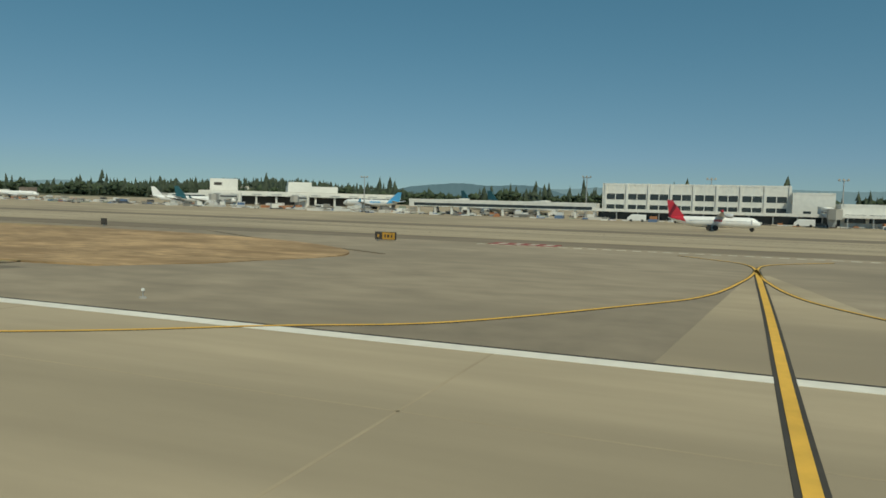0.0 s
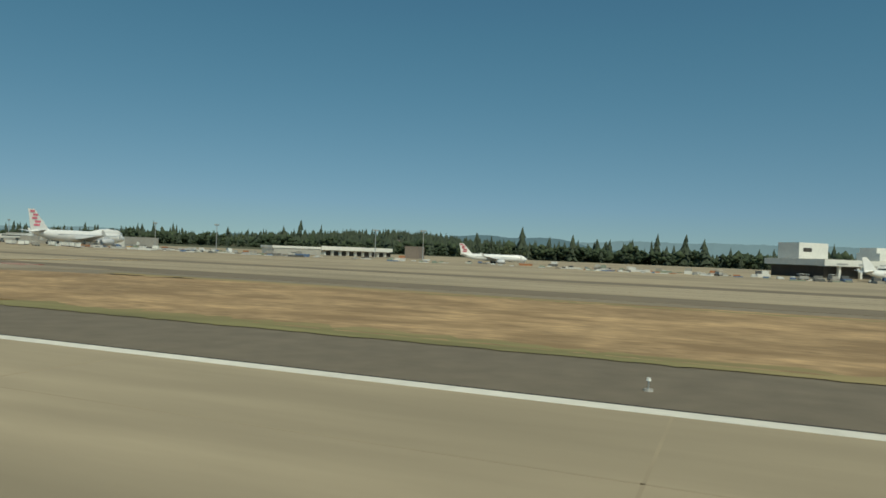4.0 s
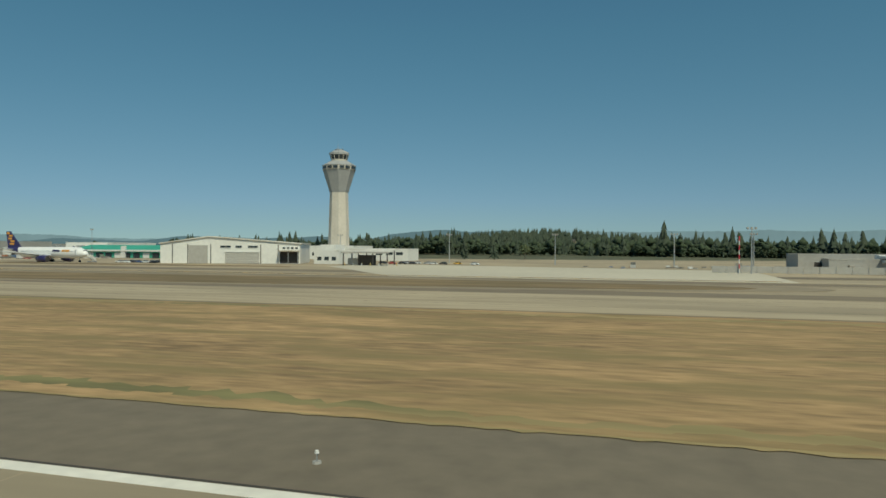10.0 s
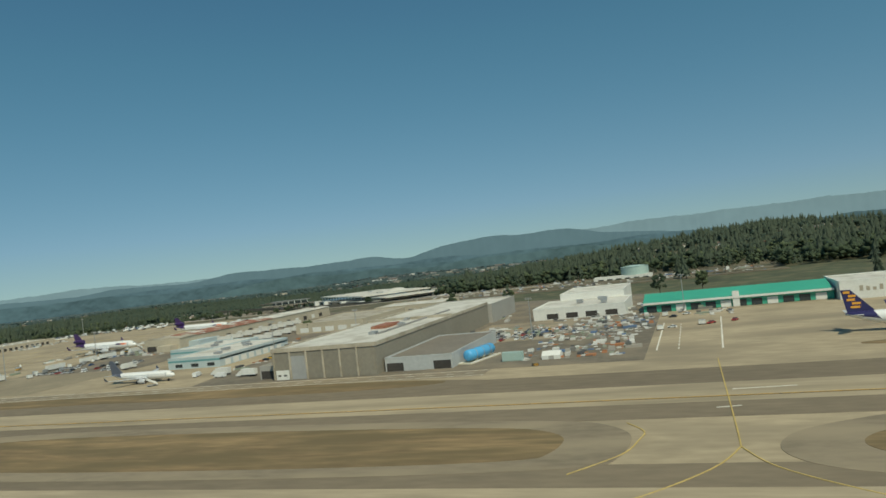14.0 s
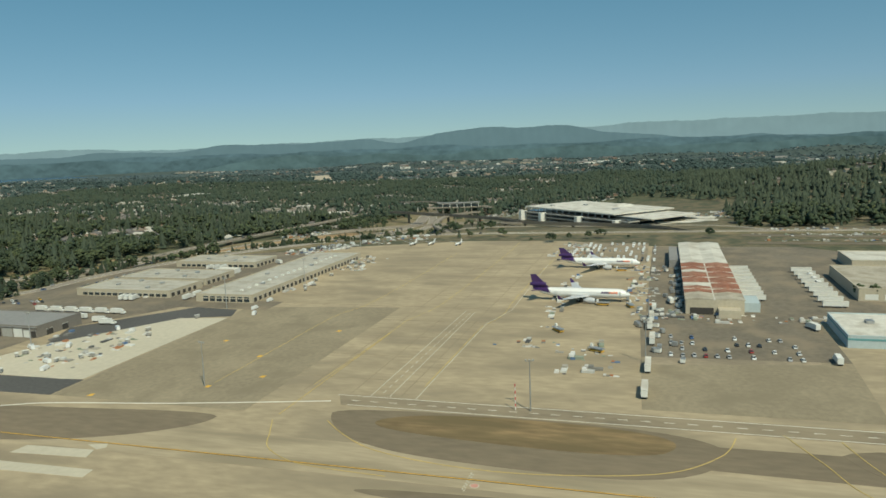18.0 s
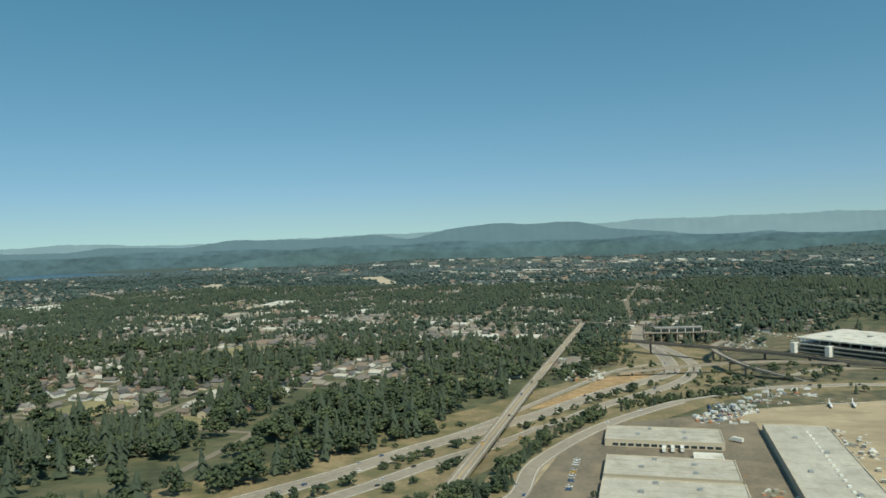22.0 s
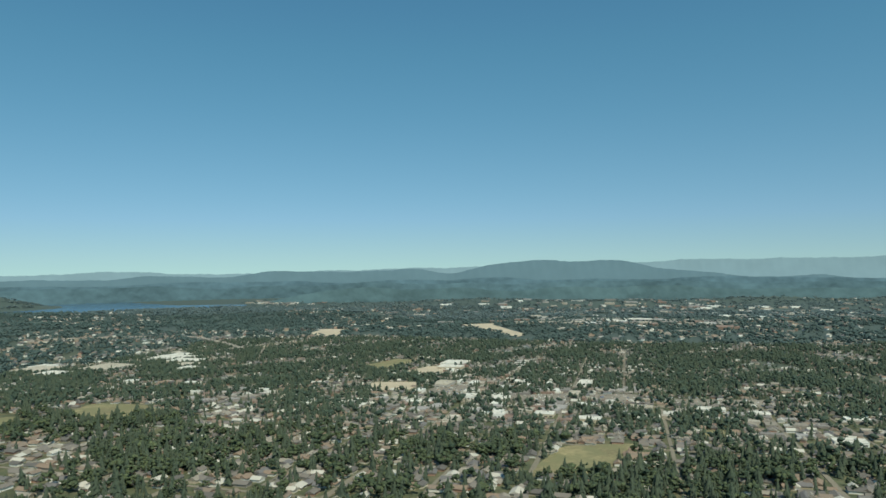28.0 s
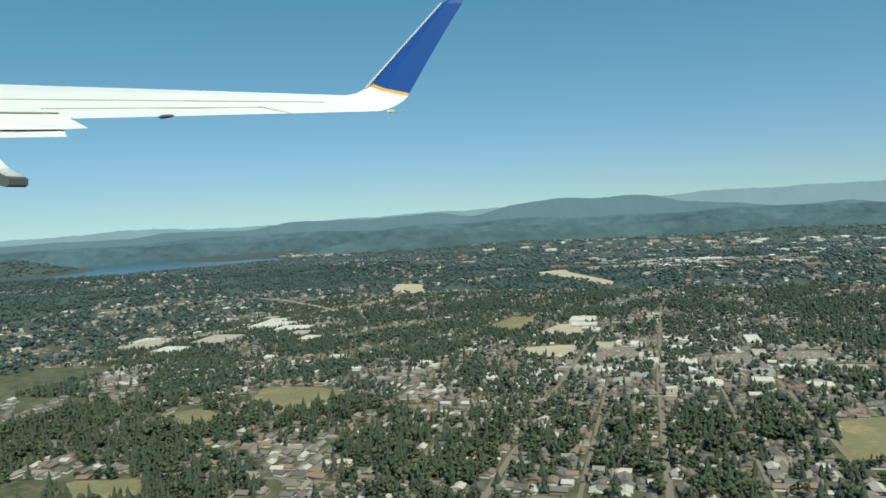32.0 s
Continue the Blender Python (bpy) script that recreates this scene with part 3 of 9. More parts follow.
# yellow taxi lines with black borders
YELLOW = [
    [(-2, -1.3), (13.6, -1.4), (33, -1.7), (55.7, -1.9)],
    [(55.7, -1.9), (48, -1), (38.4, 0.9), (32.4, 4.1), (25, 9), (21.3, 13.9), (16.4, 20.4), (8, 36), (2, 60)],
    [(55.7, -1.9), (48, -2.2), (39.9, -3.4), (34.2, -6), (28, -10), (16, -24)],
    [(55.7, -1.9), (62, -1), (68, 4)], [(55.7, -1.9), (62, -3), (68, -8)],
    [(116, 385.5), (51.6, 387.6), (42, 389.8), (35.2, 393), (28.6, 398.4), (23.1, 403.2), (18.2, 409.3), (10, 425)]] + [
    [(51.6, 387.6), (43, 386), (36.3, 383.2), (29.1, 379.5), (18, 366)],
    [(-1, 548), (6, 561), (11.0, 569.8), (12.8, 572.7), (16.2, 576.5), (22, 580.9), (27.2, 583.5), (33.5, 585.3), (40.5, 586.1), (60, 582)],
    [(2, 655), (10, 640), (17.1, 630.2), (21.2, 624.9), (26.4, 617.7), (33.9, 609.3), (43.8, 598.7), (60, 590)],
    [(92.9, 881), (83.4, 877.2), (75.7, 877.7), (69.6, 880.1), (60.7, 888.2), (55, 895.7), (44, 915), (36, 940)],
    [(80.8, 905), (74.8, 903.2), (69.6, 903.2)]] + [
    [(228, 1049.7), (152, 1049), (136, 1049)], [(136, 1049), (124, 1054), (109.4, 1066), (100, 1080)], [(136, 1049), (124, 1044), (111.4, 1032), (98, 1015)],
    [(155, 1069.8), (148, 1066), (141.7, 1066.6), (132.6, 1069), (121.7, 1077)],
    [(204.6, 1516.6), (195, 1512), (185, 1507), (178, 1497), (175.4, 1486), (174, 1465)],
    [(208, 1498.4), (198, 1488), (189, 1473.6), (183.8, 1450), (183.8, 1424.6), (191, 1393.5), (205, 1378), (218.7, 1373)],
    [(223.7, 1359.6), (205, 1352), (189, 1345.6), (176, 1330)]] + [ [(221.7, 1344.8), (205, 1340), (195, 1334.2), (190, 1318), (192, 1300)],
    [(177, 700), (177, 1860)],
    [(209.8, 1517), (230.6, 1517), (315, 1517)],
]
yb, yw, yf = bmn(), bmn(), bmn()
for pts in YELLOW:
    a = arc([(x, y, 0) for x, y in pts])
    wide = 0.26 if pts[0][1] > 700 else 0.3 if pts[0][0] < 0 else (0.17 if pts[0][0] < 60 and pts[0][1] < 700 else 0.4)
    if pts[0][1] > 700:
        ribbon(yf, a, wide, -0.05, 0.026)
        continue
    ribbon(yb, a, wide * 1.75, -0.05, 0.014)
    ribbon(yw, a, wide, -0.05, 0.026)
setting("taxi_line_border", yb, M_LINEB, "black border of the yellow taxi lines", "road marking")
setting("taxi_line_faded", yf, M_YELLOWF, "faded yellow guide lines of the far taxiways", "road marking")
setting("taxi_line", yw, M_YELLOW, "yellow taxiway guide lines", "road marking")
# holding lines: dashed yellow over black, and a red panel with the runway's name
hb, hy = bmn(), bmn()
hf = bmn()
box(hb, 65.7, 850, -0.05, 67.1, 910, 0.016)
for y in np.arange(850, 909.5, 1.6):
    box(hf, 65.8, y, -0.05, 67.0, y + 0.95, 0.03)
for x in (67.25, 68.0, 68.55):
    box(hf, x, 850, -0.05, x + 0.28, 910, 0.03)
setting("holding_line", hf, M_YELLOWF, "faded yellow holding line across the taxiway", "road marking")
for y0 in (-26, 368, 560):
    for i, y in enumerate(np.arange(y0, y0 + 50, 1.4)):
        box(hy, 71.4, y, -0.05, 71.9, y + 0.8, 0.02)
dots = bmn()
for i, x in enumerate(np.arange(88, 108.5, 1.5)):
    box(dots, x, 986.35, -0.05, x + 0.75, 986.75, 0.03)
    box(dots, x + 0.75, 987.0, -0.05, x + 1.5, 987.4, 0.03)
setting("runway_dash", dots, M_WORNW, "small pale dashes across the second runway", "road marking")
for r, z, m, lab in ((1.35, 0.02, M_WHITE, "pale rim of a round painted mark"), (1.1, 0.03, M_PINKMARK, "round faded red mark painted on the runway")):
    setting("round_mark", rings(bmn(), [circ(100.2, 985.1, -0.05, r, 20), circ(100.2, 985.1, z, r, 20)]), m, lab, "road marking")
jt = bmn()
for x in (101.2, 92.0, 108.4):
    box(jt, x, -600, -0.1, x + (0.16 if x > 100 and x < 105 else 0.07), 1860, -0.03)
setting("slab_joint", jt, M_OLDCONC, "dark sealed joints along the second runway", "joint")
setting("holding_line_border", hb, M_DARK, "black border of a holding line", "road marking")
setting("holding_line", hy, M_WORNW, "worn pale dashed holding line", "road marking")


def text_part(name, body, size, material, parent, m, label=""):
    """Flat letters as a mesh, size in plan units."""
    cu = bpy.data.curves.new(name, "FONT")
    cu.body, cu.size, cu.align_x, cu.align_y, cu.extrude = body, size * K, "CENTER", "CENTER", 0.004
    tmp = bpy.data.objects.new(name, cu)
    scene.collection.objects.link(tmp)
    dg = bpy.context.evaluated_depsgraph_get()
    me = bpy.data.meshes.new_from_object(tmp.evaluated_get(dg))
    bpy.data.objects.remove(tmp)
    me.materials.clear(); me.materials.append(material)
    ob = new(name, me)
    ob.parent, ob.matrix_basis = parent, m
    return tagged(ob, label)


sg = tagged(part("holding_panel", prism(bmn(), [(69.6, 880.3), (75.4, 880.3), (75.4, 886.4), (69.6, 886.4)], -0.1, 0.02), M_REDPAINT, None), "red painted panel with the white runway name", "road marking", kind="structure")
text_part("lettering", "34R-16L", 1.3, M_WHITE, sg, at(72.5, 883.35, 0.03, 90) @ Matrix.Diagonal((1, 3.6, 1, 1)), "white painted letters")
sg = tagged(part("holding_panel", prism(bmn(), [(69.8, 856.2), (75.4, 856.2), (75.4, 862.6), (69.8, 862.6)], -0.1, 0.02), M_REDPAINT, None), "red painted panel with the white runway name", "road marking", kind="structure")
text_part("lettering", "34R-16L", 1.3, M_WHITE, sg, at(72.6, 859.4, 0.03, 90) @ Matrix.Diagonal((1, 3.6, 1, 1)), "white painted letters")
setting("worn_patch", prism(bmn(), rounded([(55.2, 914.6), (55.4, 908.4), (59, 909.6), (58.8, 914.4)]), -0.2, 0.006), M_WORNW, "worn white paint patch on the asphalt", "road marking")
for y, x in ((-22, 74), (16, 74), (366, 74), (404, 74), (580, 74), (600, 74)):
    rp = setting("holding_panel", prism(bmn(), [(x - 1.6, y), (x + 1.6, y), (x + 1.6, y + 7), (x - 1.6, y + 7)], -0.1, 0.02), M_REDPAINT, "red painted panel with worn white bars", "road marking")
    for k in range(4):
        part("bar", box(bmn(), x - 1.1, y + 0.6 + k * 1.6, 0.0, x + 1.1, y + 1.3 + k * 1.6, 0.03), M_WORNW, rp)

# north apron: slabs of different age
setting("apron_old", prism(bmn(), [(210, 1531), (367, 1531), (357, 1620), (331, 1616), (211, 1614)], -0.2, -0.06), M_OLDAPRON, "older brownish concrete of the apron", "apron")
setting("apron_new", prism(bmn(), [(228, 1688), (227.5, 1625), (229, 1616), (331, 1616), (327, 1642), (270, 1676)], -0.2, -0.04), M_SLAB, "bright new concrete slab", "apron")
setting("apron_dark", prism(bmn(), [(209, 1682), (210.7, 1614.3), (228.3, 1615), (226, 1684)], -0.2, -0.05), M_DARK, "fresh black asphalt", "apron")
setting("apron_dark", prism(bmn(), [(270, 1676), (327, 1642), (335, 1616), (350, 1622), (352, 1650), (300, 1690)], -0.2, -0.05), M_DARK, "fresh black asphalt", "apron")
setting("office_lot", prism(bmn(), [(352, 1605), (352, 1660), (300, 1692), (300, 1800), (520, 1776), (560, 1700), (548, 1661), (372, 1661), (372, 1605)], -0.2, -0.055), M_YARD, "grey asphalt yard round the cargo offices", "apron")
setting("car_park", prism(bmn(), [(300, 1110), (372, 1110), (372, 1157), (300, 1157)], -0.2, -0.06), M_ASPH2, "asphalt car park", "car park")
setting("car_park", prism(bmn(), [(296, 1336), (372, 1336), (366, 1396), (286, 1398)], -0.2, -0.06), M_ASPH2, "asphalt car park", "car park")
setting("car_park", prism(bmn(), [(520, 1405), (615, 1405), (620, 1470), (520, 1470)], -0.2, -0.06), M_ASPH2, "asphalt car park", "car park")
for a, b in (((232, 1493), (363, 1493)), ((233, 1486), (361, 1487.5)), ((231.5, 1476), (339, 1476)), ((339, 1476), (369, 1469.4)), ((369, 1469.4), (510, 1471.5))):
    setting("apron_line", ribbon(bmn(), [(*a, 0), (*b, 0)], 0.34, -0.06, -0.02), M_WORNW, "worn white apron line", "road marking")
for pts in ([(620, 1513), (571, 1511), (483, 1510), (419, 1510), (370, 1511), (341, 1517), (320, 1517.5), (277, 1518), (240, 1519)], [(560, 1470), (516, 1471), (445, 1472.7), (393, 1472.8), (356, 1472), (333, 1476.6), (312, 1477), (288, 1477), (245, 1477)], [(560, 1552), (388, 1551), (342, 1559), (267, 1559), (235, 1559)]):
    setting("lead_in_line", ribbon(bmn(), arc([(x, y, 0) for x, y in pts], 4), 0.26, -0.06, -0.022), M_YELLOWF, "faded yellow lead-in line on the apron", "road marking")
bm = bmn()
for y in np.arange(1482, 1615, 19):
    box(bm, 234, y, -0.2, 620 if y < 1530 else 372, y + 0.22, -0.052)
for x in np.arange(250, 620, 30):
    box(bm, x, 1478, -0.2, x + 0.22, 1530 if x > 372 else 1612, -0.0515)
setting("apron_joint", bm, M_OLDAPRON, "sealed joints between the apron slabs", "joint")
bm = bmn()
for x in range(236, 360, 6):
    box(bm, x, 1489.4, -0.06, x + 3, 1489.8, -0.02)
setting("apron_dashes", bm, M_WORNW, "white dashed apron line", "road marking")
setting("apron_kerb", ribbon(bmn(), arc([(201, 1675, 0), (192, 1660, 0), (188, 1645, 0), (198, 1622, 0), (204, 1605, 0), (212, 1560, 0), (225, 1505, 0)]), 0.7, -0.1, -0.03), M_WHITE, "pale painted apron edge", "road marking")
for x, y in ((213.7, 1598), (245, 1544), (230.5, 1559), (315, 1543.5), (270, 1560), (290, 1590)):
    setting("stand_mark", prism(bmn(), [(x - 1.2, y - 1), (x + 1.2, y - 1), (x + 1.2, y + 1), (x - 1.2, y + 1)], -0.1, -0.02), M_YELLOW, "yellow painted stand mark", "road marking")

setting("warehouse_yard", prism(bmn(), [(372, 1298), (598, 1298), (598, 1402), (372, 1402)], -0.2, -0.058), M_YARD, "grey asphalt round the rusty warehouse", "apron")
setting("truck_stand", prism(bmn(), [(223, 1740), (237, 1744), (240, 1714), (236, 1686), (207, 1692), (207, 1740)], -0.2, -0.05), M_DARK, "dark fresh asphalt in the truck yard", "pavement")
setting("ramp_yard", prism(bmn(), [(375, 1405), (375, 1325), (300, 1325), (296, 1402)], -0.2, -0.045), M_YARD, "dark patched asphalt before the warehouse", "apron")
setting("ramp_old", prism(bmn(), [(295.8, 1402), (299.8, 1325), (238, 1328), (237, 1400)], -0.2, -0.062), M_OLDAPRON, "older stained concrete of the cargo ramp", "apron")
for poly in ([(184, 1384), (221.6, 1370), (221.6, 1502), (206, 1497), (192, 1480), (186, 1450)], [(192, 1300), (198, 1115), (221.6, 1112), (221.6, 1350), (200, 1342), (193, 1325)]):
    setting("island_shoulder", prism(bmn(), rounded(poly), -0.2, -0.056), M_TAXI, "dark brown asphalt round a grass island", "taxiway")
# repaired and stained pavement at the head of the taxiway
for poly in ([(164.8, 1583.7), (170.4, 1582.7), (171.8, 1558.8), (166.7, 1557.0)], [(159.2, 1586), (160.1, 1548.5), (155.4, 1547.9), (154.2, 1580)], [(174.7, 1563.6), (176.8, 1558.0), (174.1, 1556.3), (172.2, 1558.1)]):
    setting("concrete_patch", prism(bmn(), poly, -0.2, -0.02), M_SLAB, "bright new concrete patch in the taxiway", "taxiway")
setting("taxiway_shoulder", prism(bmn(), rounded([(197, 1690), (197.1, 1623.4), (208.4, 1537.4), (197.7, 1537), (182.2, 1558), (170.1, 1598), (165, 1690)]), -0.2, -0.055), M_TAXI, "dark brown asphalt beside the taxiway", "taxiway")
dots = bmn()
for x in np.arange(170.5, 181, 1.5):
    box(dots, x, 1441.9, -0.1, x + 0.75, 1442.3, -0.02)
    box(dots, x + 0.75, 1442.5, -0.1, x + 1.5, 1442.9, -0.02)
setting("taxiway_dash", dots, M_WORNW, "small pale dashes across the taxiway", "road marking")
for r, z, m, lab in ((1.3, -0.03, M_WORNW, "pale rim of a round painted mark"), (1.05, -0.02, M_PINKMARK, "round faded red mark painted on the taxiway")):
    setting("round_mark", rings(bmn(), [circ(173.9, 1440.1, -0.1, r, 20), circ(173.9, 1440.1, z, r, 20)]), m, lab, "road marking")
# short white lines on the cargo ramp
bm = bmn()
for a, b in (((250, 1068), (324, 1068)), ((247, 1047.5), (333, 1045)), ((184, 1048), (185, 1034)), ((166, 1052), (167, 1047))):
    ribbon(bm, [(*a, 0), (*b, 0)], 0.5, -0.06, -0.02)
for x in range(250, 322, 8):
    ribbon(bm, [(x, 1061, 0), (x + 4, 1061, 0)], 0.4, -0.06, -0.02)
setting("ramp_line", bm, M_WHITE, "white lines on the cargo ramp", "road marking")

# ---- buildings ----
def block(name, x0, y0, x1, y1, h, wall, roof, label, category="building", base=0.0, parapet=0.6, z=0.0):
    """A flat-roofed building: walls, roof inside a parapet. Returns the thing; local origin at its south-west corner."""
    t = thing(name, x0, y0, z, label, category)
    w, d = x1 - x0, y1 - y0
    part("wall", box(bmn(), 0, 0, -3 + base, w, d, h), wall, t)
    bm = bmn()
    e = min(0.5, w * 0.05)
    for a in ((0, 0, w, e), (0, d - e, w, d), (0, e, e, d - e), (w - e, e, w, d - e)):
        box(bm, a[0] - 0.06, a[1] - 0.06, h, a[2] + 0.06, a[3] + 0.06, h + parapet)
    part("parapet", bm, wall, t)
    part("roof", box(bmn(), e, e, h, w - e, d - e, h + parapet * 0.3), roof, t)
    return t


def openings(t, side, start, step, count, w, z0, z1, material, name="window", depth=0.15, dims=(0, 0)):
    """Recessed-looking openings with a frame, along one wall: side is w, s, n or e."""
    for i in range(count):
        a = start + i * step
        p = {"w": lambda: box(bmn(), -0.03, a, z0, depth, a + w, z1), "e": lambda: box(bmn(), dims[0] - depth, a, z0, dims[0] + 0.03, a + w, z1),
             "s": lambda: box(bmn(), a, -0.03, z0, a + w, depth, z1), "n": lambda: box(bmn(), a, dims[1] - depth, z0, a + w, dims[1] + 0.03, z1)}[side]()
        o = part(name, p, material, t)
        f = 0.12
        if side == "w":
            part("frame", box(bmn(), -0.07, a - f, z1, 0.0, a + w + f, z1 + f), M_WALLW, o)
        elif side == "s":
            part("frame", box(bmn(), a - f, -0.07, z1, a + w + f, 0.0, z1 + f), M_WALLW, o)


def rooftop(t, items):
    """Boxes and vents on a roof."""
    for x, y, z, w, d, h in items:
        part("roof_unit", box(bmn(), x, y, z, x + w, y + d, z + h), M_STEEL if w < 6 else M_ROOFR, t)


# terminal with two rows of windows
t = block("terminal", 235, -16, 262, 38, 10.6, M_WALLW, M_ROOFW, "white terminal building with two rows of dark windows")
for r, (z0, z1) in enumerate(((6.2, 8.0), (2.4, 4.6))):
    openings(t, "w", 1.0, 6.6, 8, 5.4, z0, z1, M_GLASS, dims=(27, 54))
    for i in range(8):
        part("mullion", box(bmn(), -0.1, 1.0 + i * 6.6 + 2.6, z0, 0.02, 1.0 + i * 6.6 + 2.85, z1), M_WALLW, t)
for i in range(9):
    part("pier", box(bmn(), -0.35, -0.2 + i * 6.6, 0, 0.0, 0.5 + i * 6.6, 11.0), M_WALLW, t)
t = block("terminal_wing", 230, -27, 250, -16.2, 8.6, M_WALLW, M_ROOFW, "white blank-walled wing of the terminal")
openings(t, "w", 1, 5, 2, 2, 1, 4, M_GLASS)
t = block("concourse", 222, -75, 244, -27.5, 5.6, M_WALLW, M_ROOFW, "low white concourse with a glazed band")
openings(t, "w", 1, 5.8, 8, 5, 1.2, 3.4, M_GLASS)
t = block("concourse_walkway", 224, 38.2, 232, 100, 4.2, M_WALLW, M_ROOFW, "long low white walkway on open piers", base=5.4)
for i in range(11):
    part("pier", box(bmn(), 0.3, i * 5.8, 0, 1.0, i * 5.8 + 0.7, 2.4), M_WALLW, t)
part("glazing", box(bmn(), -0.05, 1, 2.7, 0.06, 60, 3.6), M_GLASS, t)
t = thing("covered_walkway", 219, -84, 0, "long white covered walkway on slim posts", "walkway")
part("roof", box(bmn(), 0, 0, 2.5, 4, 122, 3.3), M_WALLW, t)
for i in range(21):
    part("post", box(bmn(), 0.4, 1 + i * 6, 0, 0.7, 1.3 + i * 6, 2.5), M_STEEL, t)
part("rear_glazing", box(bmn(), 3.6, 1, 0.2, 3.8, 121, 2.4), M_GLASS, t)
# concourse with the long white roof slab and two roof boxes
t = thing("gate_hall", 300, 262, 0, "gate hall with a long white roof slab on piers", "building", turn=-50.5)
part("wall", box(bmn(), 11, -12, 0, 110, 14, 4.2), M_SHADE, t)
part("roof_slab", box(bmn(), 8.5, -15, 4.4, 112, 15, 6.6), M_WALLW, t)
part("roof", box(bmn(), 9.5, -14, 6.6, 111, 14, 6.8), M_ROOFW, t)
for i in range(1, 11):
    part("pier", box(bmn(), 6 + i * 10, -14, 0, 7 + i * 10, -13, 4.4), M_WALLW, t)
    part("roof_band", box(bmn(), 4 + i * 10, -15.08, 4.9, 9 + i * 10, -14.9, 5.4), M_STEEL, t)
b = part("plant_room", box(bmn(), 14, 3, 6.8, 28, 14, 13.0), M_WALLW, t)
part("louvre", box(bmn(), 16, 2.9, 9.5, 20, 3.1, 11), M_SHADE, b)
b = part("plant_room", box(bmn(), 54, 3, 6.8, 81, 14, 10.2), M_WALLW, t)
part("penthouse", box(bmn(), 54.5, 5, 10.2, 67, 13, 12.4), M_WALLW, b)
# low white maintenance building
t = thing("maintenance_building", 294.4, 481.5, 0, "low white maintenance building with a broad white roof", "building", turn=-37)
part("wall", box(bmn(), 0, 0.6, 0, 62.5, 18, 2.9), M_WALLW, t)
part("roof", box(bmn(), -0.6, -0.6, 2.9, 63, 18.6, 4.0), M_WALLW, t)
part("fascia", box(bmn(), 24, -1.4, 2.7, 63.4, -0.6, 4.6), M_WALLW, t)
for i in range(9):
    part("column", box(bmn(), 26 + i * 4.2, -0.1, 0, 26.7 + i * 4.2, 0.55, 2.9), M_WALLW, t)
    part("bay", box(bmn(), 27.2 + i * 4.2, 0.5, 0, 29.6 + i * 4.2, 0.65, 2.3), M_SHADE, t)
part("annex", box(bmn(), 0, -0.4, 0, 24, 0.6, 2.6), M_WALLG, t)
block("brick_tower", 346, 428, 353, 436, 5.6, mat("grey_brick", (0.22, 0.18, 0.15), 0.9, 0.15, 0.3, 3), M_ROOFG, "small grey brick stair tower")
# long grey concourse with a lower front
t = block("grey_concourse", 303, 586, 330, 676, 5.0, M_WALLG, M_ROOFT, "long low grey concourse building")
openings(t, "w", 6, 9, 9, 6.5, 0.6, 2.6, M_SHADE)
t = block("white_gatehouse", 296, 584, 303, 603, 4.4, M_WALLW, M_ROOFW, "white block at the end of the concourse")
openings(t, "w", 2, 5, 3, 3, 1, 2.6, M_GLASS)
t = block("jet_bridge_hall", 291, 640, 302.8, 668, 3.4, M_WALLG, M_ROOFG, "low grey hall before the concourse")
# blast fence beside the second runway
t = thing("blast_fence", 236, 610, 0, "pale slatted blast fence", "fence")
for i in range(24):
    part("panel", box(bmn(), 0, i * 4.2, 0.1, 0.25, i * 4.2 + 4.0, 2.1), M_WALLG, t)
    part("post", box(bmn(), 0.25, i * 4.2 - 0.15, 0, 0.6, i * 4.2 + 0.15, 2.1), M_STEEL, t)
# hangar below the tower
t = thing("hangar", 280, 871, 0, "white metal hangar with a long low gabled roof", "hangar", turn=20.3)
sec = [(0, 8.2), (38, 11.0), (57.6, 8.0)]
part("wall", rings(bmn(), [[(x, y, 0) for y, z in sec] + [(x, y, z) for y, z in sec[::-1]] for x in (0, 34)]), M_WALLW, t)
part("roof", rings(bmn(), [[(x, y + o, z + 0.05) for (y, z), o in zip(sec, (-0.5, 0, 0.5))] + [(x, y + o, z + 0.5) for (y, z), o in zip(sec[::-1], (0.5, 0, -0.5))] for x in (-0.6, 34.6)]), M_ROOFW, t)
d = part("roll_up_door", box(bmn(), -0.15, 17, 0, 0.1, 31, 4.7), M_WALLG, t)
part("lintel", box(bmn(), -0.4, 16.6, 4.7, 0.05, 31.4, 5.1), M_WALLW, d)
for k in range(6):
    part("slat", box(bmn(), -0.22, 17, 0.6 + k * 0.7, -0.14, 31, 0.7 + k * 0.7), M_WALLW, d)
for y0, y1 in ((17.6, 21.6), (24.2, 26.8), (28.8, 33)):
    w = part("window", box(bmn(), -0.08, y0, 6.6, 0.1, y1, 7.5), M_GLASS, t)
    part("frame", box(bmn(), -0.14, y0 - 0.15, 6.45, -0.05, y1 + 0.15, 6.6), M_WALLW, w)
for y in (9, 16.2, 36.8, 46.2, 52.5):
    part("wall_seam", box(bmn(), -0.07, y, 0, 0.05, y + 0.35, 8.0), M_SHADE, t)
part("sliding_door", box(bmn(), -0.2, 38.2, 0, 0.05, 46, 7.6), M_WALLG, t)
part("loading_bay", box(bmn(), -0.1, 0.6, 0.2, 0.12, 8.4, 5.0), M_SHADE, t)
for k in range(4):
    part("window", box(bmn(), -0.08, 1.0 + k * 1.75, 6.2, 0.1, 2.0 + k * 1.75, 7.0), M_GLASS, t)
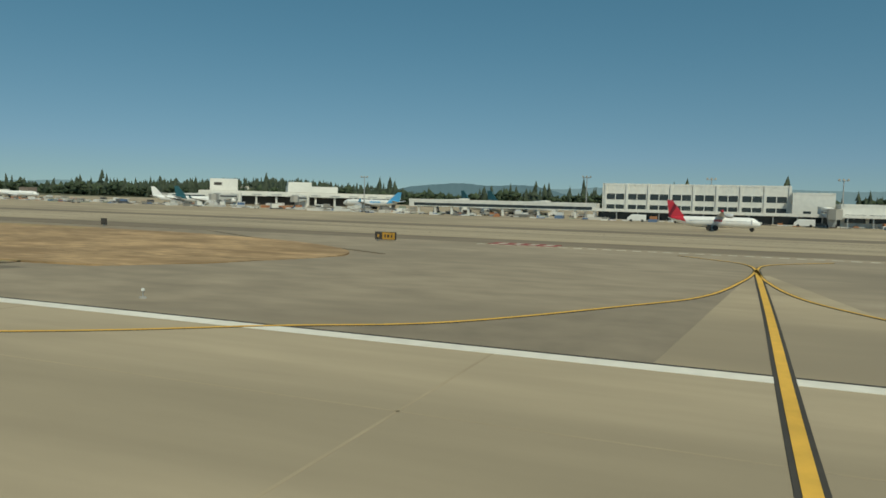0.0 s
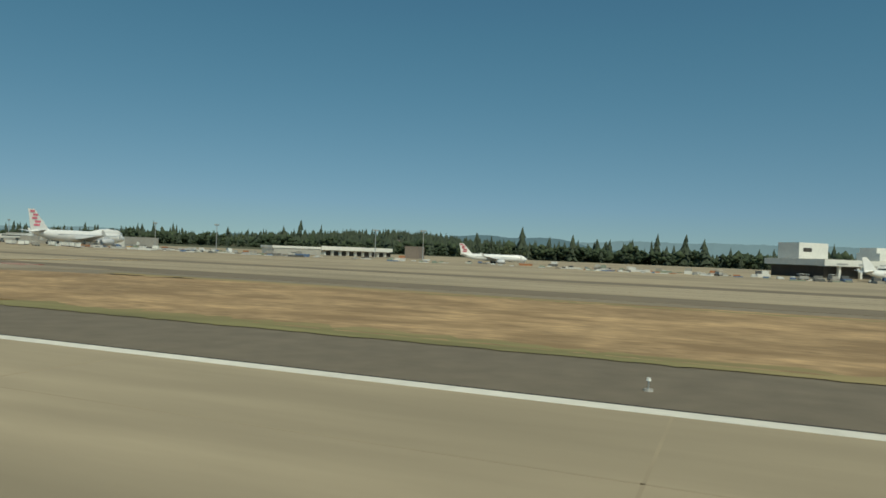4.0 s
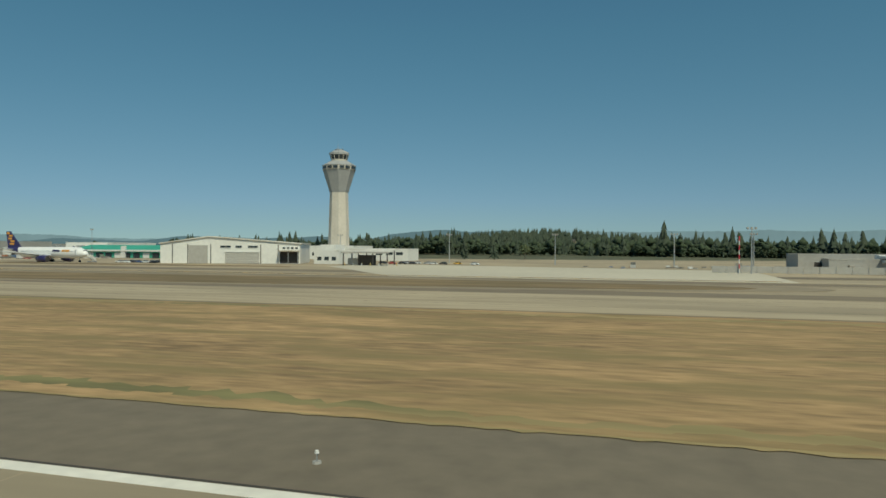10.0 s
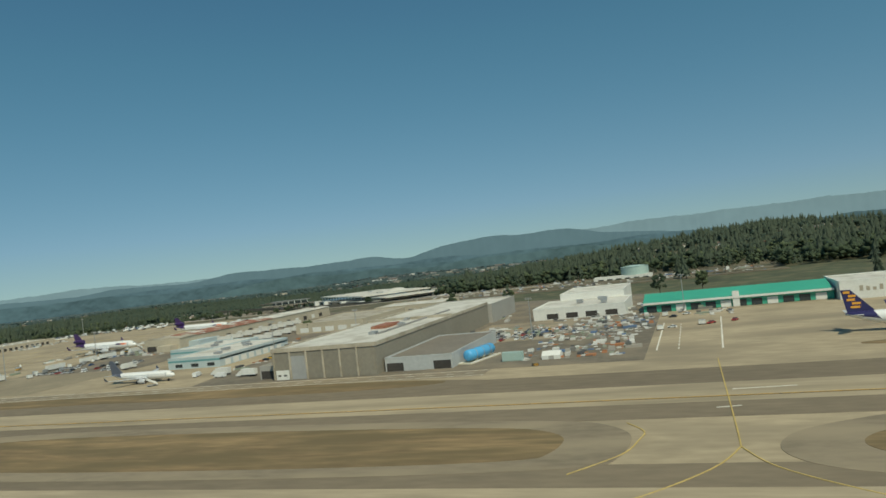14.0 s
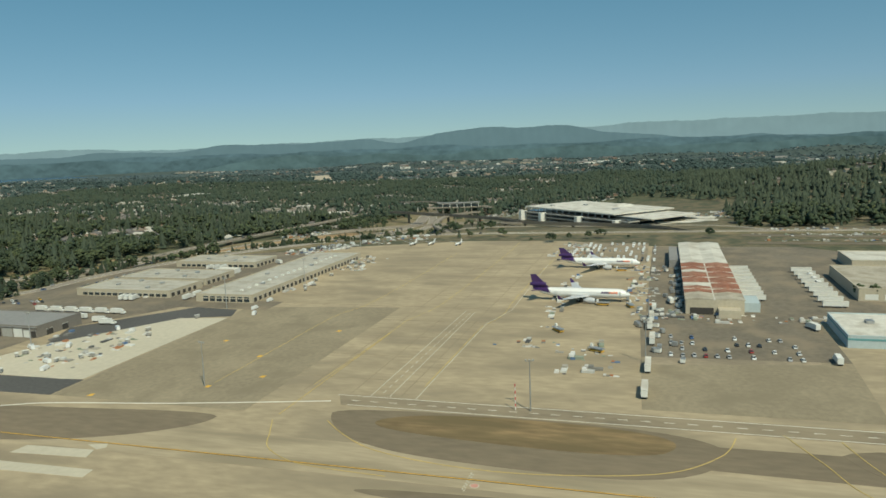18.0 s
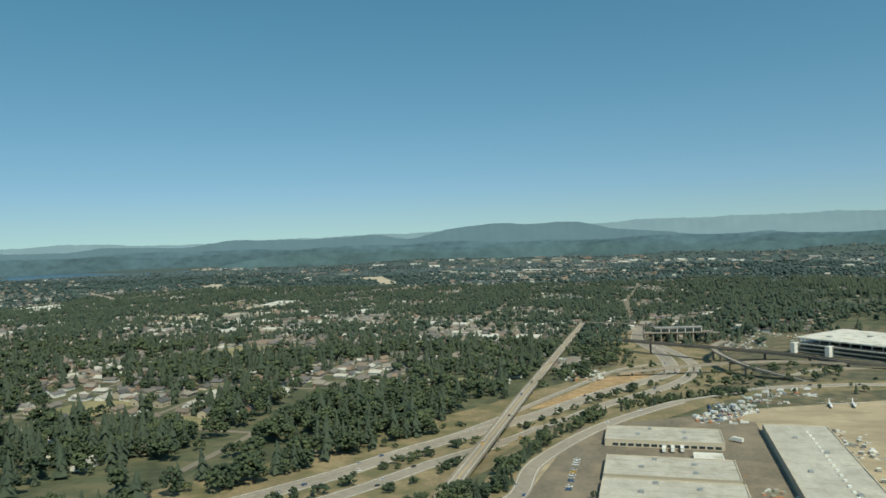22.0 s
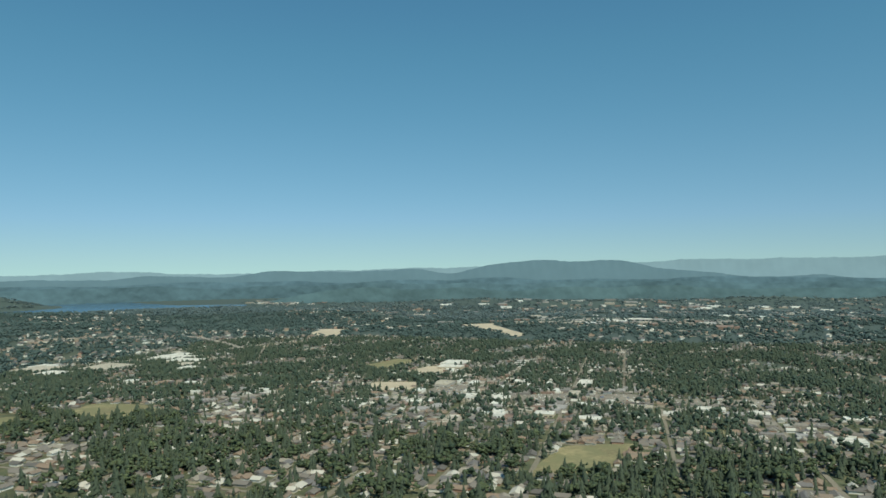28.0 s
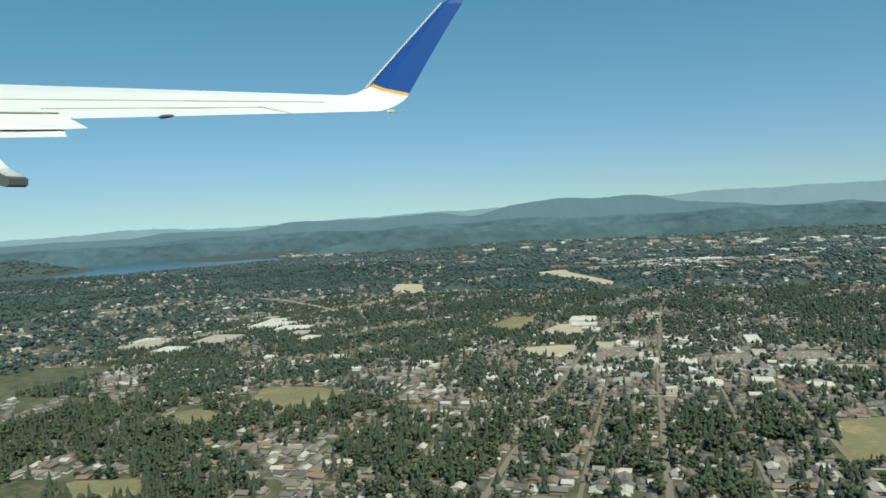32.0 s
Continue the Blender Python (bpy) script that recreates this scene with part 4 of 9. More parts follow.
part("canopy", box(bmn(), -3.4, 0.2, 5.2, 0, 8.8, 5.6), M_ROOFT, t)
for y in (0.4, 4.4, 8.4):
    part("canopy_post", box(bmn(), -3.2, y, 0, -2.95, y + 0.25, 5.2), M_STEEL, t)
t = block("hangar_annex", 288, 857, 304, 868.6, 5.2, M_WALLW, M_ROOFW, "white stepped annex of the hangar")
part("upper_storey", box(bmn(), 5, 4, 5.4, 15, 11, 8.2), M_WALLW, t)
openings(t, "w", 1.2, 3.4, 3, 2, 1.4, 3, M_GLASS)
# open shed
t = thing("open_shed", 268, 826.5, 0, "open steel shed with a pale sloping roof", "shed", turn=6)
part("roof", rings(bmn(), [[(-0.5, y, 5.0), (12.5, y, 6.3), (12.5, y, 6.7), (-0.5, y, 5.4)] for y in (0, 19.5)]), M_ROOFW, t)
part("fascia", box(bmn(), -0.7, 0, 4.7, -0.5, 19.5, 5.4), M_WALLG, t)
for x in (0.5, 11.5):
    for y in (0.8, 6.6, 12.4, 18.6):
        part("post", box(bmn(), x - 0.2, y - 0.2, 0, x + 0.2, y + 0.2, 5.05 + 0.1 * x), M_SHADE, t)
c = part("cabin", box(bmn(), 3, 7.4, 0, 8, 13, 4.0), M_SHADE, t)
part("tank", box(bmn(), 3, 13.6, 0.3, 7, 17.6, 2.8), M_WALLG, t)
for k in range(7):
    b = thing("bollard", 264.5, 822 + k * 3.6, 0, "short yellow-topped steel guard post on concrete", "bollard", "guard posts")
    part("post", tube(bmn(), 0, 0, -0.1, 1.0, 0.16, 0.16, 8), M_WALLW if k % 3 else M_YELLOWF, b)
    part("cap", tube(bmn(), 0, 0, 1.0, 1.15, 0.19, 0.1, 8), M_YELLOWF, b)
setting("apron_slab", prism(bmn(), [(172, 697), (259, 697), (294, 833), (255, 846), (173, 790)], -0.2, -0.05), M_SLAB, "bright concrete apron before the tower", "apron")


# control tower
def tower(x, y):
    t = thing("control_tower", x, y, 0, "tall pale concrete control tower with a flared grey head", "tower", turn=22.5)
    n = 8
    part("shaft", rings(bmn(), [circ(0, 0, 0, 6.76, n), circ(0, 0, 41, 5.61, n)]), M_TOWER, t)
    part("head", rings(bmn(), [circ(0, 0, 41, 5.79, n), circ(0, 0, 50, 8.54, n), circ(0, 0, 54.5, 9.97, n)]), M_TOWERG, t)
    b = part("balcony_band", rings(bmn(), [circ(0, 0, 54.6, 10.15, n), circ(0, 0, 57.4, 10.32, n)]), M_TOWER, t)
    for i in range(16):
        a = 2 * math.pi * (i + 0.5) / 16
        bm = box(bmn(), 9.15, -1.35, 55.2, 10.2, 1.35, 56.8)
        bmesh.ops.rotate(bm, verts=bm.verts, cent=(0, 0, 0), matrix=Matrix.Rotation(a, 3, "Z"))
        part("window", bm, M_GLASS, b)
    part("sloped_roof", rings(bmn(), [circ(0, 0, 57.4, 10.59, n), circ(0, 0, 60.2, 5.70, n)]), M_TOWERG, t)
    part("cab_sill", rings(bmn(), [circ(0, 0, 60.2, 4.81, 12), circ(0, 0, 61.2, 4.98, 12)]), M_TOWER, t)
    c = part("cab_glass", rings(bmn(), [circ(0, 0, 61.2, 4.81, 12), circ(0, 0, 64.0, 5.70, 12)]), M_GLASS, t)
    for p, q in zip(circ(0, 0, 61.2, 4.90, 12), circ(0, 0, 64.0, 5.79, 12)):
        bm = bmn()
        rings(bm, [[(p[0] + dx, p[1] + dy, p[2]) for dx, dy in ((-.14, -.14), (.14, -.14), (.14, .14), (-.14, .14))], [(q[0] + dx, q[1] + dy, q[2]) for dx, dy in ((-.14, -.14), (.14, -.14), (.14, .14), (-.14, .14))]])
        part("mullion", bm, M_TOWER, c)
    part("cab_roof", rings(bmn(), [circ(0, 0, 64, 6.14, 12), circ(0, 0, 65.2, 6.14, 12), circ(0, 0, 66.6, 4.09, 12)]), M_TOWERG, t)
    part("roof_rail", rings(bmn(), [circ(0, 0, 66.6, 2.85, 10), circ(0, 0, 67.6, 2.85, 10)]), M_STEEL, t)
    for dx, dy, h in ((1, 1, 73), (-1.5, 0.5, 71), (0.5, -2, 70)):
        part("aerial", tube(bmn(), dx, dy, 66, h, 0.09, 0.05, 5), M_STEEL, t)
    return t


tower(416, 916)
t = block("tower_offices", 404, 900, 432, 936, 7.5, M_WALLW, M_ROOFW, "white building at the tower's foot")
openings(t, "w", 3, 7, 5, 4, 2, 4, M_GLASS)
t = block("tower_annex", 380, 858, 398, 880, 6, M_WALLW, M_ROOFW, "white stepped annex beside the tower")
openings(t, "w", 3, 6, 3, 4, 3, 4.6, M_GLASS)
# green-roofed cargo hangar
t = thing("cargo_hangar", 370, 995, 0, "long cargo hangar with a green metal roof", "hangar")
part("wall", box(bmn(), 0.4, 0, 0, 40, 84, 4.2), M_GREENR, t)
bm = bmn()
rings(bm, [[(x, y, 0) for x, y in ()] + [(-1, y, 4.6), (20, y, 7.8), (41, y, 4.6), (20, y, 7.2)] for y in (0, 84)])
part("roof", bm, M_GREENR, t)
part("fascia", box(bmn(), -1.1, 0, 3.9, -0.7, 84, 4.9), M_WALLW, t)
for i in range(12):
    part("dock_door", box(bmn(), 0.2, 3 + i * 6.8, 0, 0.5, 7.6 + i * 6.8, 3.1), M_GLASS if i % 3 else M_WALLW, t)
part("gable", box(bmn(), -0.8, 40, 0, 0.6, 43, 7.2), M_WALLW, t)
t = block("cargo_white_hall", 362, 958, 400, 994, 7.6, M_WALLW, M_ROOFW, "white cargo hall with a worn painted wall")
for i in range(9):
    part("faded_lettering", box(bmn(), -0.08, 6 + i * 2.6, 3.2, 0.02, 7.4 + i * 2.6, 4.6 + 0.5 * (i % 3)), M_ROOFT, t)
t = block("cargo_hall", 420, 1092, 470, 1128, 9, M_WALLW, M_ROOFW, "white cargo hall with a canopy")
openings(t, "w", 3, 8, 4, 5, 1, 4, M_SHADE)
part("canopy", box(bmn(), -6, 2, 5.2, 0, 34, 5.8), M_ROOFW, t)
t = block("annex_hall", 375, 1088, 420, 1135, 5.4, M_WALLW, M_ROOFW, "low white warehouse with roof units")
rooftop(t, [(10, 10, 6, 3, 3, 1.4), (20, 24, 6, 4, 3, 1.6), (30, 12, 6, 3, 5, 1.4)])
openings(t, "w", 4, 10, 4, 6, 0.3, 3, M_SHADE)
# big grey hangar
t = thing("freight_hangar", 235, 1162, 0, "large grey freight hangar with tall door panels", "hangar")
part("wall", box(bmn(), 0, 0, -0.5, 150, 42, 10.4), M_TAUPE, t)
part("roof", box(bmn(), 0.5, 0.5, 10.4, 149.5, 41.5, 11), M_ROOFW, t)
part("parapet", box(bmn(), -0.3, -0.3, 10.2, 0.5, 42.3, 11.6), M_ROOFT, t)
part("side_parapet", box(bmn(), 0.5, -0.3, 10.2, 150, 0.4, 11.5), M_ROOFT, t)
part("side_parapet", box(bmn(), 0.5, 41.6, 10.2, 150, 42.3, 11.5), M_ROOFT, t)
for i in range(6):
    part("door_panel", box(bmn(), -0.14, 0.9 + i * 6.8, 0.1, 0.1, 6.9 + i * 6.8, 8.6), M_TAUPE if i != 4 else M_TOWERG, t)
    part("pier", box(bmn(), -0.5, 6.95 + i * 6.8, 0, 0.05, 7.55 + i * 6.8, 10.2), M_ROOFT, t)
part("white_door", box(bmn(), -0.3, 35.2, 0.1, 0.0, 40.6, 3.6), M_WALLW, t)
for k in (36.2, 38.6):
    part("vent", box(bmn(), -0.36, k, 1.4, -0.2, k + 1.2, 2.0), M_SHADE, t)
rooftop(t, [(52, 18, 11, 16, 7, 1.2), (30, 13, 11, 3, 3, 1.2), (60, 13, 11, 2, 3, 1.2), (82, 20, 11, 4, 2, 1)])
part("roof_seam", box(bmn(), 30, 11.5, 11, 120, 12.2, 11.7), M_ROOFG, t)
part("rear_wall", box(bmn(), 86, -0.6, 11, 87, 42.6, 12.2), M_ROOFT, t)
t = block("freight_hall", 386, 1160, 440, 1206, 9.6, M_WALLG, M_ROOFW, "pale-roofed rear hall of the freight hangar")
t = block("freight_low", 441, 1170, 470, 1202, 8, M_WALLG, M_ROOFW, "pale low hall behind the freight hangar")
t = block("grey_shed", 240, 1135.6, 300, 1161, 4.4, M_PALEWALL, M_BROWNR, "pale grey shed with a flat brown roof and two open doors")
for y in (0.6, 18.4):
    part("doorway", box(bmn(), -0.1, y, 0, 0.2, y + 6.4, 2.9), M_SHADE, t)
t = thing("blue_tank", 247, 1132.4, 0, "long blue horizontal tank on a pale concrete pad", "tank", turn=-14)
part("pad", box(bmn(), -2, -2.6, -0.1, 20, 2.6, 0.25), M_SLAB, t)
part("shell", rings(bmn(), [[(x, r * math.cos(a), 2.7 + r * math.sin(a)) for a in np.linspace(0, 2 * math.pi, 16, endpoint=False)] for x, r in ((0, 0.9), (0.25, 1.6), (0.8, 2.0), (17.2, 2.0), (17.75, 1.6), (18, 0.9))]), M_SKYBLUE, t, smooth=True)
for x in (4, 9, 14):
    part("band", rings(bmn(), [[(x + d, 2.05 * math.cos(a), 2.7 + 2.05 * math.sin(a)) for a in np.linspace(0, 2 * math.pi, 16, endpoint=False)] for d in (0, 0.4)]), M_STEEL, t)
    part("saddle", box(bmn(), x, -1.6, 0.25, x + 0.5, 1.6, 1.3), M_SLAB, t)
for y in (-2.5, 2.4):
    part("kerb", box(bmn(), -2, y, 0.25, 20, y + 0.15, 0.6), M_WALLW, t)
t = block("dispatch_shed", 240, 1206, 252, 1213, 4.4, M_WALLG, M_ROOFT, "small open-fronted shed with a tan roof")
part("doorway", box(bmn(), -0.1, 0.6, 0, 0.2, 6.4, 3), M_SHADE, t)
# pale blue office with a teal band
t = block("blue_office", 285, 1264, 345, 1293, 4.6, M_WALLB, M_ROOFW, "pale blue airport office with a teal band")
part("teal_band", box(bmn(), -0.09, 0, 3.1, 60.09, 29, 3.9), M_TEAL, t)
openings(t, "s", 4, 6.4, 8, 4.4, 0.1, 2.6, M_WALLW, name="dock_door")
openings(t, "w", 3, 9, 3, 4, 0.6, 2.2, M_GLASS)
rooftop(t, [(8, 6, 4.8, 3, 3, 1), (22, 12, 4.8, 4, 3, 1.2), (36, 8, 4.8, 3, 4, 1), (48, 18, 4.8, 4, 3, 1)])
t = block("blue_office_north", 322, 1293.3, 362, 1322, 4.6, M_WALLB, M_ROOFW, "pale blue office wing with a teal band")
part("teal_band", box(bmn(), -0.09, 0, 3.1, 40, 28.8, 3.9), M_TEAL, t)
rooftop(t, [(8, 6, 4.8, 3, 3, 1), (22, 14, 4.8, 4, 3, 1.2)])
# rust-roofed warehouse
t = thing("rust_warehouse", 372, 1356, 0, "long warehouse with a tan wall and rusty roof", "warehouse")
part("wall", box(bmn(), 0, 0, -0.3, 196, 27, 7.2), M_WALLT, t)
for i in range(24):
    for side in (0, 1):
        m = M_ROOFT if i < 2 else M_ROOFW if i > 12 else (M_ROOFR, M_ROOFR, M_ROOFR2, M_ROOFR, M_ROOFW if side else M_ROOFR2)[(i * 2 + side) % 5]
        y0, y1 = (-0.4, 13.2) if side == 0 else (13.8, 27.4)
        s = part("roof_sheet", rings(bmn(), [[(x, y0, 7.2), (x, y1, 7.2), (x, y1, 7.5), (x, (y0 + y1) / 2, 8.2), (x, y0, 7.5)] for x in (i * 8.17, i * 8.17 + 7.7)]), m, t)
        if 1 < i < 12 and i % 2:
            part("ridge_vent", box(bmn(), i * 8.17 - 0.45, y0, 7.2, i * 8.17, y1, 8.0), M_ROOFW, s)
part("valley_gutter", box(bmn(), 0, 13.2, 7.2, 196, 13.8, 7.45), M_ROOFW, t)
part("office_block", box(bmn(), 8, -8, -0.3, 26, -0.2, 4.4), M_WALLB, t)
part("north_lean_to", box(bmn(), 130, 27.6, -0.3, 190, 34, 5.4), M_ROOFG, t)
part("doorway", box(bmn(), -0.1, 14, 0, 0.1, 25, 3.4), M_SHADE, t)
for i in range(14):
    part("dock_door", box(bmn(), 8 + i * 13, 26.9, 0.8, 14 + i * 13, 27.1, 4.2), M_SHADE if i % 3 else M_WALLW, t)
    part("side_door", box(bmn(), 8 + i * 13, -0.1, 0.8, 13 + i * 13, 0.1, 3.8), M_SHADE if i % 2 else M_WALLW, t)
part("office_front", box(bmn(), -7, 2, 0, 0, 12, 3.8), M_WALLT, t)
t = block("warehouse_south", 412, 1250, 482, 1298, 6, M_WALLT, M_ROOFT, "tan warehouse with a broad flat roof")
openings(t, "w", 3, 9, 5, 6, 0.6, 3.4, M_WALLW, name="dock_door")
openings(t, "s", 4, 10, 6, 6, 0.6, 3.4, M_SHADE, name="dock_door")
t = block("warehouse_far", 500, 1228, 540, 1282, 6, M_WALLT, M_ROOFW, "tan warehouse with a pale flat roof")
openings(t, "w", 3, 9, 5, 6, 0.6, 3.4, M_GLASS)
# cargo offices
def office(x0, y0, x1, y1, h, label, dock=False):
    t = block("cargo_office", x0, y0, x1, y1, h, M_WALLT, M_ROOFO, label, "office", parapet=0.7)
    w, d = x1 - x0, y1 - y0
    n = int((d - 3) / 4.6)
    openings(t, "w", 2, 4.6, n, 3.5, 0.4, 2.2, M_GLASS)
    if dock:
        openings(t, "w", 2, 4.6, n, 3.2, 2.6, 3.5, M_GLASS)
        for k in range(17):
            part("roof_vent", box(bmn(), 12 + k * 8.2, d * 0.36, h + 0.15, 13.6 + k * 8.2, d * 0.36 + 1.6, h + 1.0), M_WALLW, t)
    n = int((w - 3) / 5.5)
    openings(t, "s", 2, 5.5, n, 3.0, 0.2, 2.7, M_SHADE, name="bay_door")
    rooftop(t, [(w * f, d * g, h + 0.2, 2.4, 2.4, 1.0) for f, g in ((0.2, 0.3), (0.4, 0.7), (0.62, 0.3), (0.8, 0.6))])
    for i in range(1, 4):
        part("roof_seam", box(bmn(), w * i / 4, 0.5, h + 0.18, w * i / 4 + 0.4, d - 0.5, h + 0.3), M_ROOFT, t)
    return t
office(366, 1622, 526, 1660, 4.2, "long tan cargo office with rows of bays and a pale roof", True)
office(373, 1684, 407, 1754, 3.8, "tan cargo office with arched windows and pale roof")
office(412, 1685, 446, 1754, 3.8, "tan cargo office beside a yard")
office(478, 1687, 510, 1757, 3.8, "tan cargo office near the road")
block("yard_shed", 450, 1690, 462, 1706, 2.6, M_WALLW, M_ROOFW, "small white yard shed", "shed")
t = block("grey_hangar", 279, 1690, 308, 1812, 5.4, M_SHEDW, M_ROOFG, "long shed of brown-grey panels with a grey metal roof")
for y0, y1, h, m in ((105, 110.6, 3.4, M_SHADE), (85, 90.7, 3.4, M_WALLW), (63.6, 69.2, 3.8, M_WALLW), (57.5, 61.6, 3.8, M_WALLW), (49.3, 52.4, 3.0, M_WALLW), (44.4, 48.6, 3.0, M_WALLW), (35.7, 39.1, 2.6, M_WALLW), (31.7, 34.8, 2.6, M_WALLW),
                     (22.9, 28.1, 4.4, M_SHADE), (15.6, 22, 4.3, M_WALLG), (9.2, 14.7, 4.3, M_WALLW), (4.6, 8.5, 3.6, M_WALLW), (0.8, 3.6, 3.4, M_SHADE)):
    d = part("bay_door", box(bmn(), -0.05, y0, 0, 0.15, y1, h), m, t)
    part("door_frame", box(bmn(), -0.1, y0 - 0.2, h, 0.0, y1 + 0.2, h + 0.2), M_STEEL, d)
for k in range(25):
    part("wall_rib", box(bmn(), -0.04, 2 + k * 4.9, 4.5, 0.05, 2.3 + k * 4.9, 5.3), M_ROOFG, t)
part("eave_band", box(bmn(), -0.35, -0.35, 5.0, 0.0, 122.35, 5.5), M_ROOFG, t)
openings(t, "s", 6, 10, 2, 4, 0, 3, M_SHADE, name="bay_door")
# rental car centre with a white roof on pylons, beyond the freeway
t = thing("car_hire_centre", 932, 1570, -17, "large glazed car hire centre under a broad white roof", "building", turn=-133)
part("wall", box(bmn(), 4, 6, -4, 186, 92, 14), M_GLASS, t)
for k, z in enumerate((2.5, 7.0, 11.5)):
    part("deck", box(bmn(), 1, 3, z, 188, 95, z + 1.2), M_WALLG, t)
part("roof", box(bmn(), -3, 8, 17.4, 160, 104, 18.8), M_ROOFW, t)
part("roof_step", box(bmn(), 150, 20, 14.5, 205, 96, 15.6), M_ROOFW, t)
part("roof_dome", rings(bmn(), [circ(96, 84, 18.8, 14, 14), circ(96, 84, 20.8, 10, 14), circ(96, 84, 21.6, 4, 14)]), M_ROOFW, t)
for i in range(14):
    part("column", box(bmn(), 2 + i * 11.5, 9, 12.7, 2.8 + i * 11.5, 9.8, 17.4), M_WALLW, t)
for x in (0, 41, 109, 172):
    part("pylon", box(bmn(), x - 2.5, -3, -4, x + 2.5, 6, 13.4), M_WALLW, t)
rooftop(t, [(20, 30, 18.8, 5, 5, 1.2), (50, 60, 18.8, 5, 5, 1.2), (120, 44, 18.8, 5, 8, 1.2)])
t = thing("car_hire_annex", 800, 1428, -14, "low white annex with overlapping pale canopies", "building", turn=-100)
for i in range(5):
    part("canopy", box(bmn(), i * 7, i * 19, 4.4 + 0.5 * i, 96 - 5 * i, i * 19 + 17, 5.2 + 0.5 * i), M_ROOFW, t)
    for k in range(4):
        part("post", box(bmn(), 14 + 20 * k, i * 19 + 8, -3, 15 + 20 * k, i * 19 + 9, 4.5 + 0.5 * i), M_STEEL, t)
# water tank on the wooded hill
t = thing("water_tank", 700, 1106, -1, "round pale green water tank", "tank")
part("shell", rings(bmn(), [circ(0, 0, 0, 12.5, 28), circ(0, 0, 11.5, 12.5, 28)]), M_TANK, t)
part("roof", rings(bmn(), [circ(0, 0, 11.5, 12.8, 28), circ(0, 0, 12.6, 4, 28)]), M_TANK, t)
for z in (3.8, 7.6):
    part("hoop", rings(bmn(), [circ(0, 0, z, 12.65, 28), circ(0, 0, z + 0.2, 12.65, 28)]), M_TANK, t)
t = block("hill_depot", 680, 1090, 694, 1142, 4, M_WALLW, M_ROOFW, "long white depot below the water tank", z=-1)
openings(t, "w", 3, 8, 6, 5, 0.4, 2.6, M_GLASS)

# ---- aircraft ----
def aerofoil(x_le, chord, y, z, thick):
    """A closed wing section in the plane of y; the nose points to +x."""
    up = [(0, 0), (0.04, 0.42), (0.2, 0.55), (0.5, 0.42), (1, 0.02)]
    lo = [(0.75, -0.18), (0.4, -0.38), (0.08, -0.3)]
    return [(x_le - u * chord, y, z + v * thick) for u, v in up + lo]


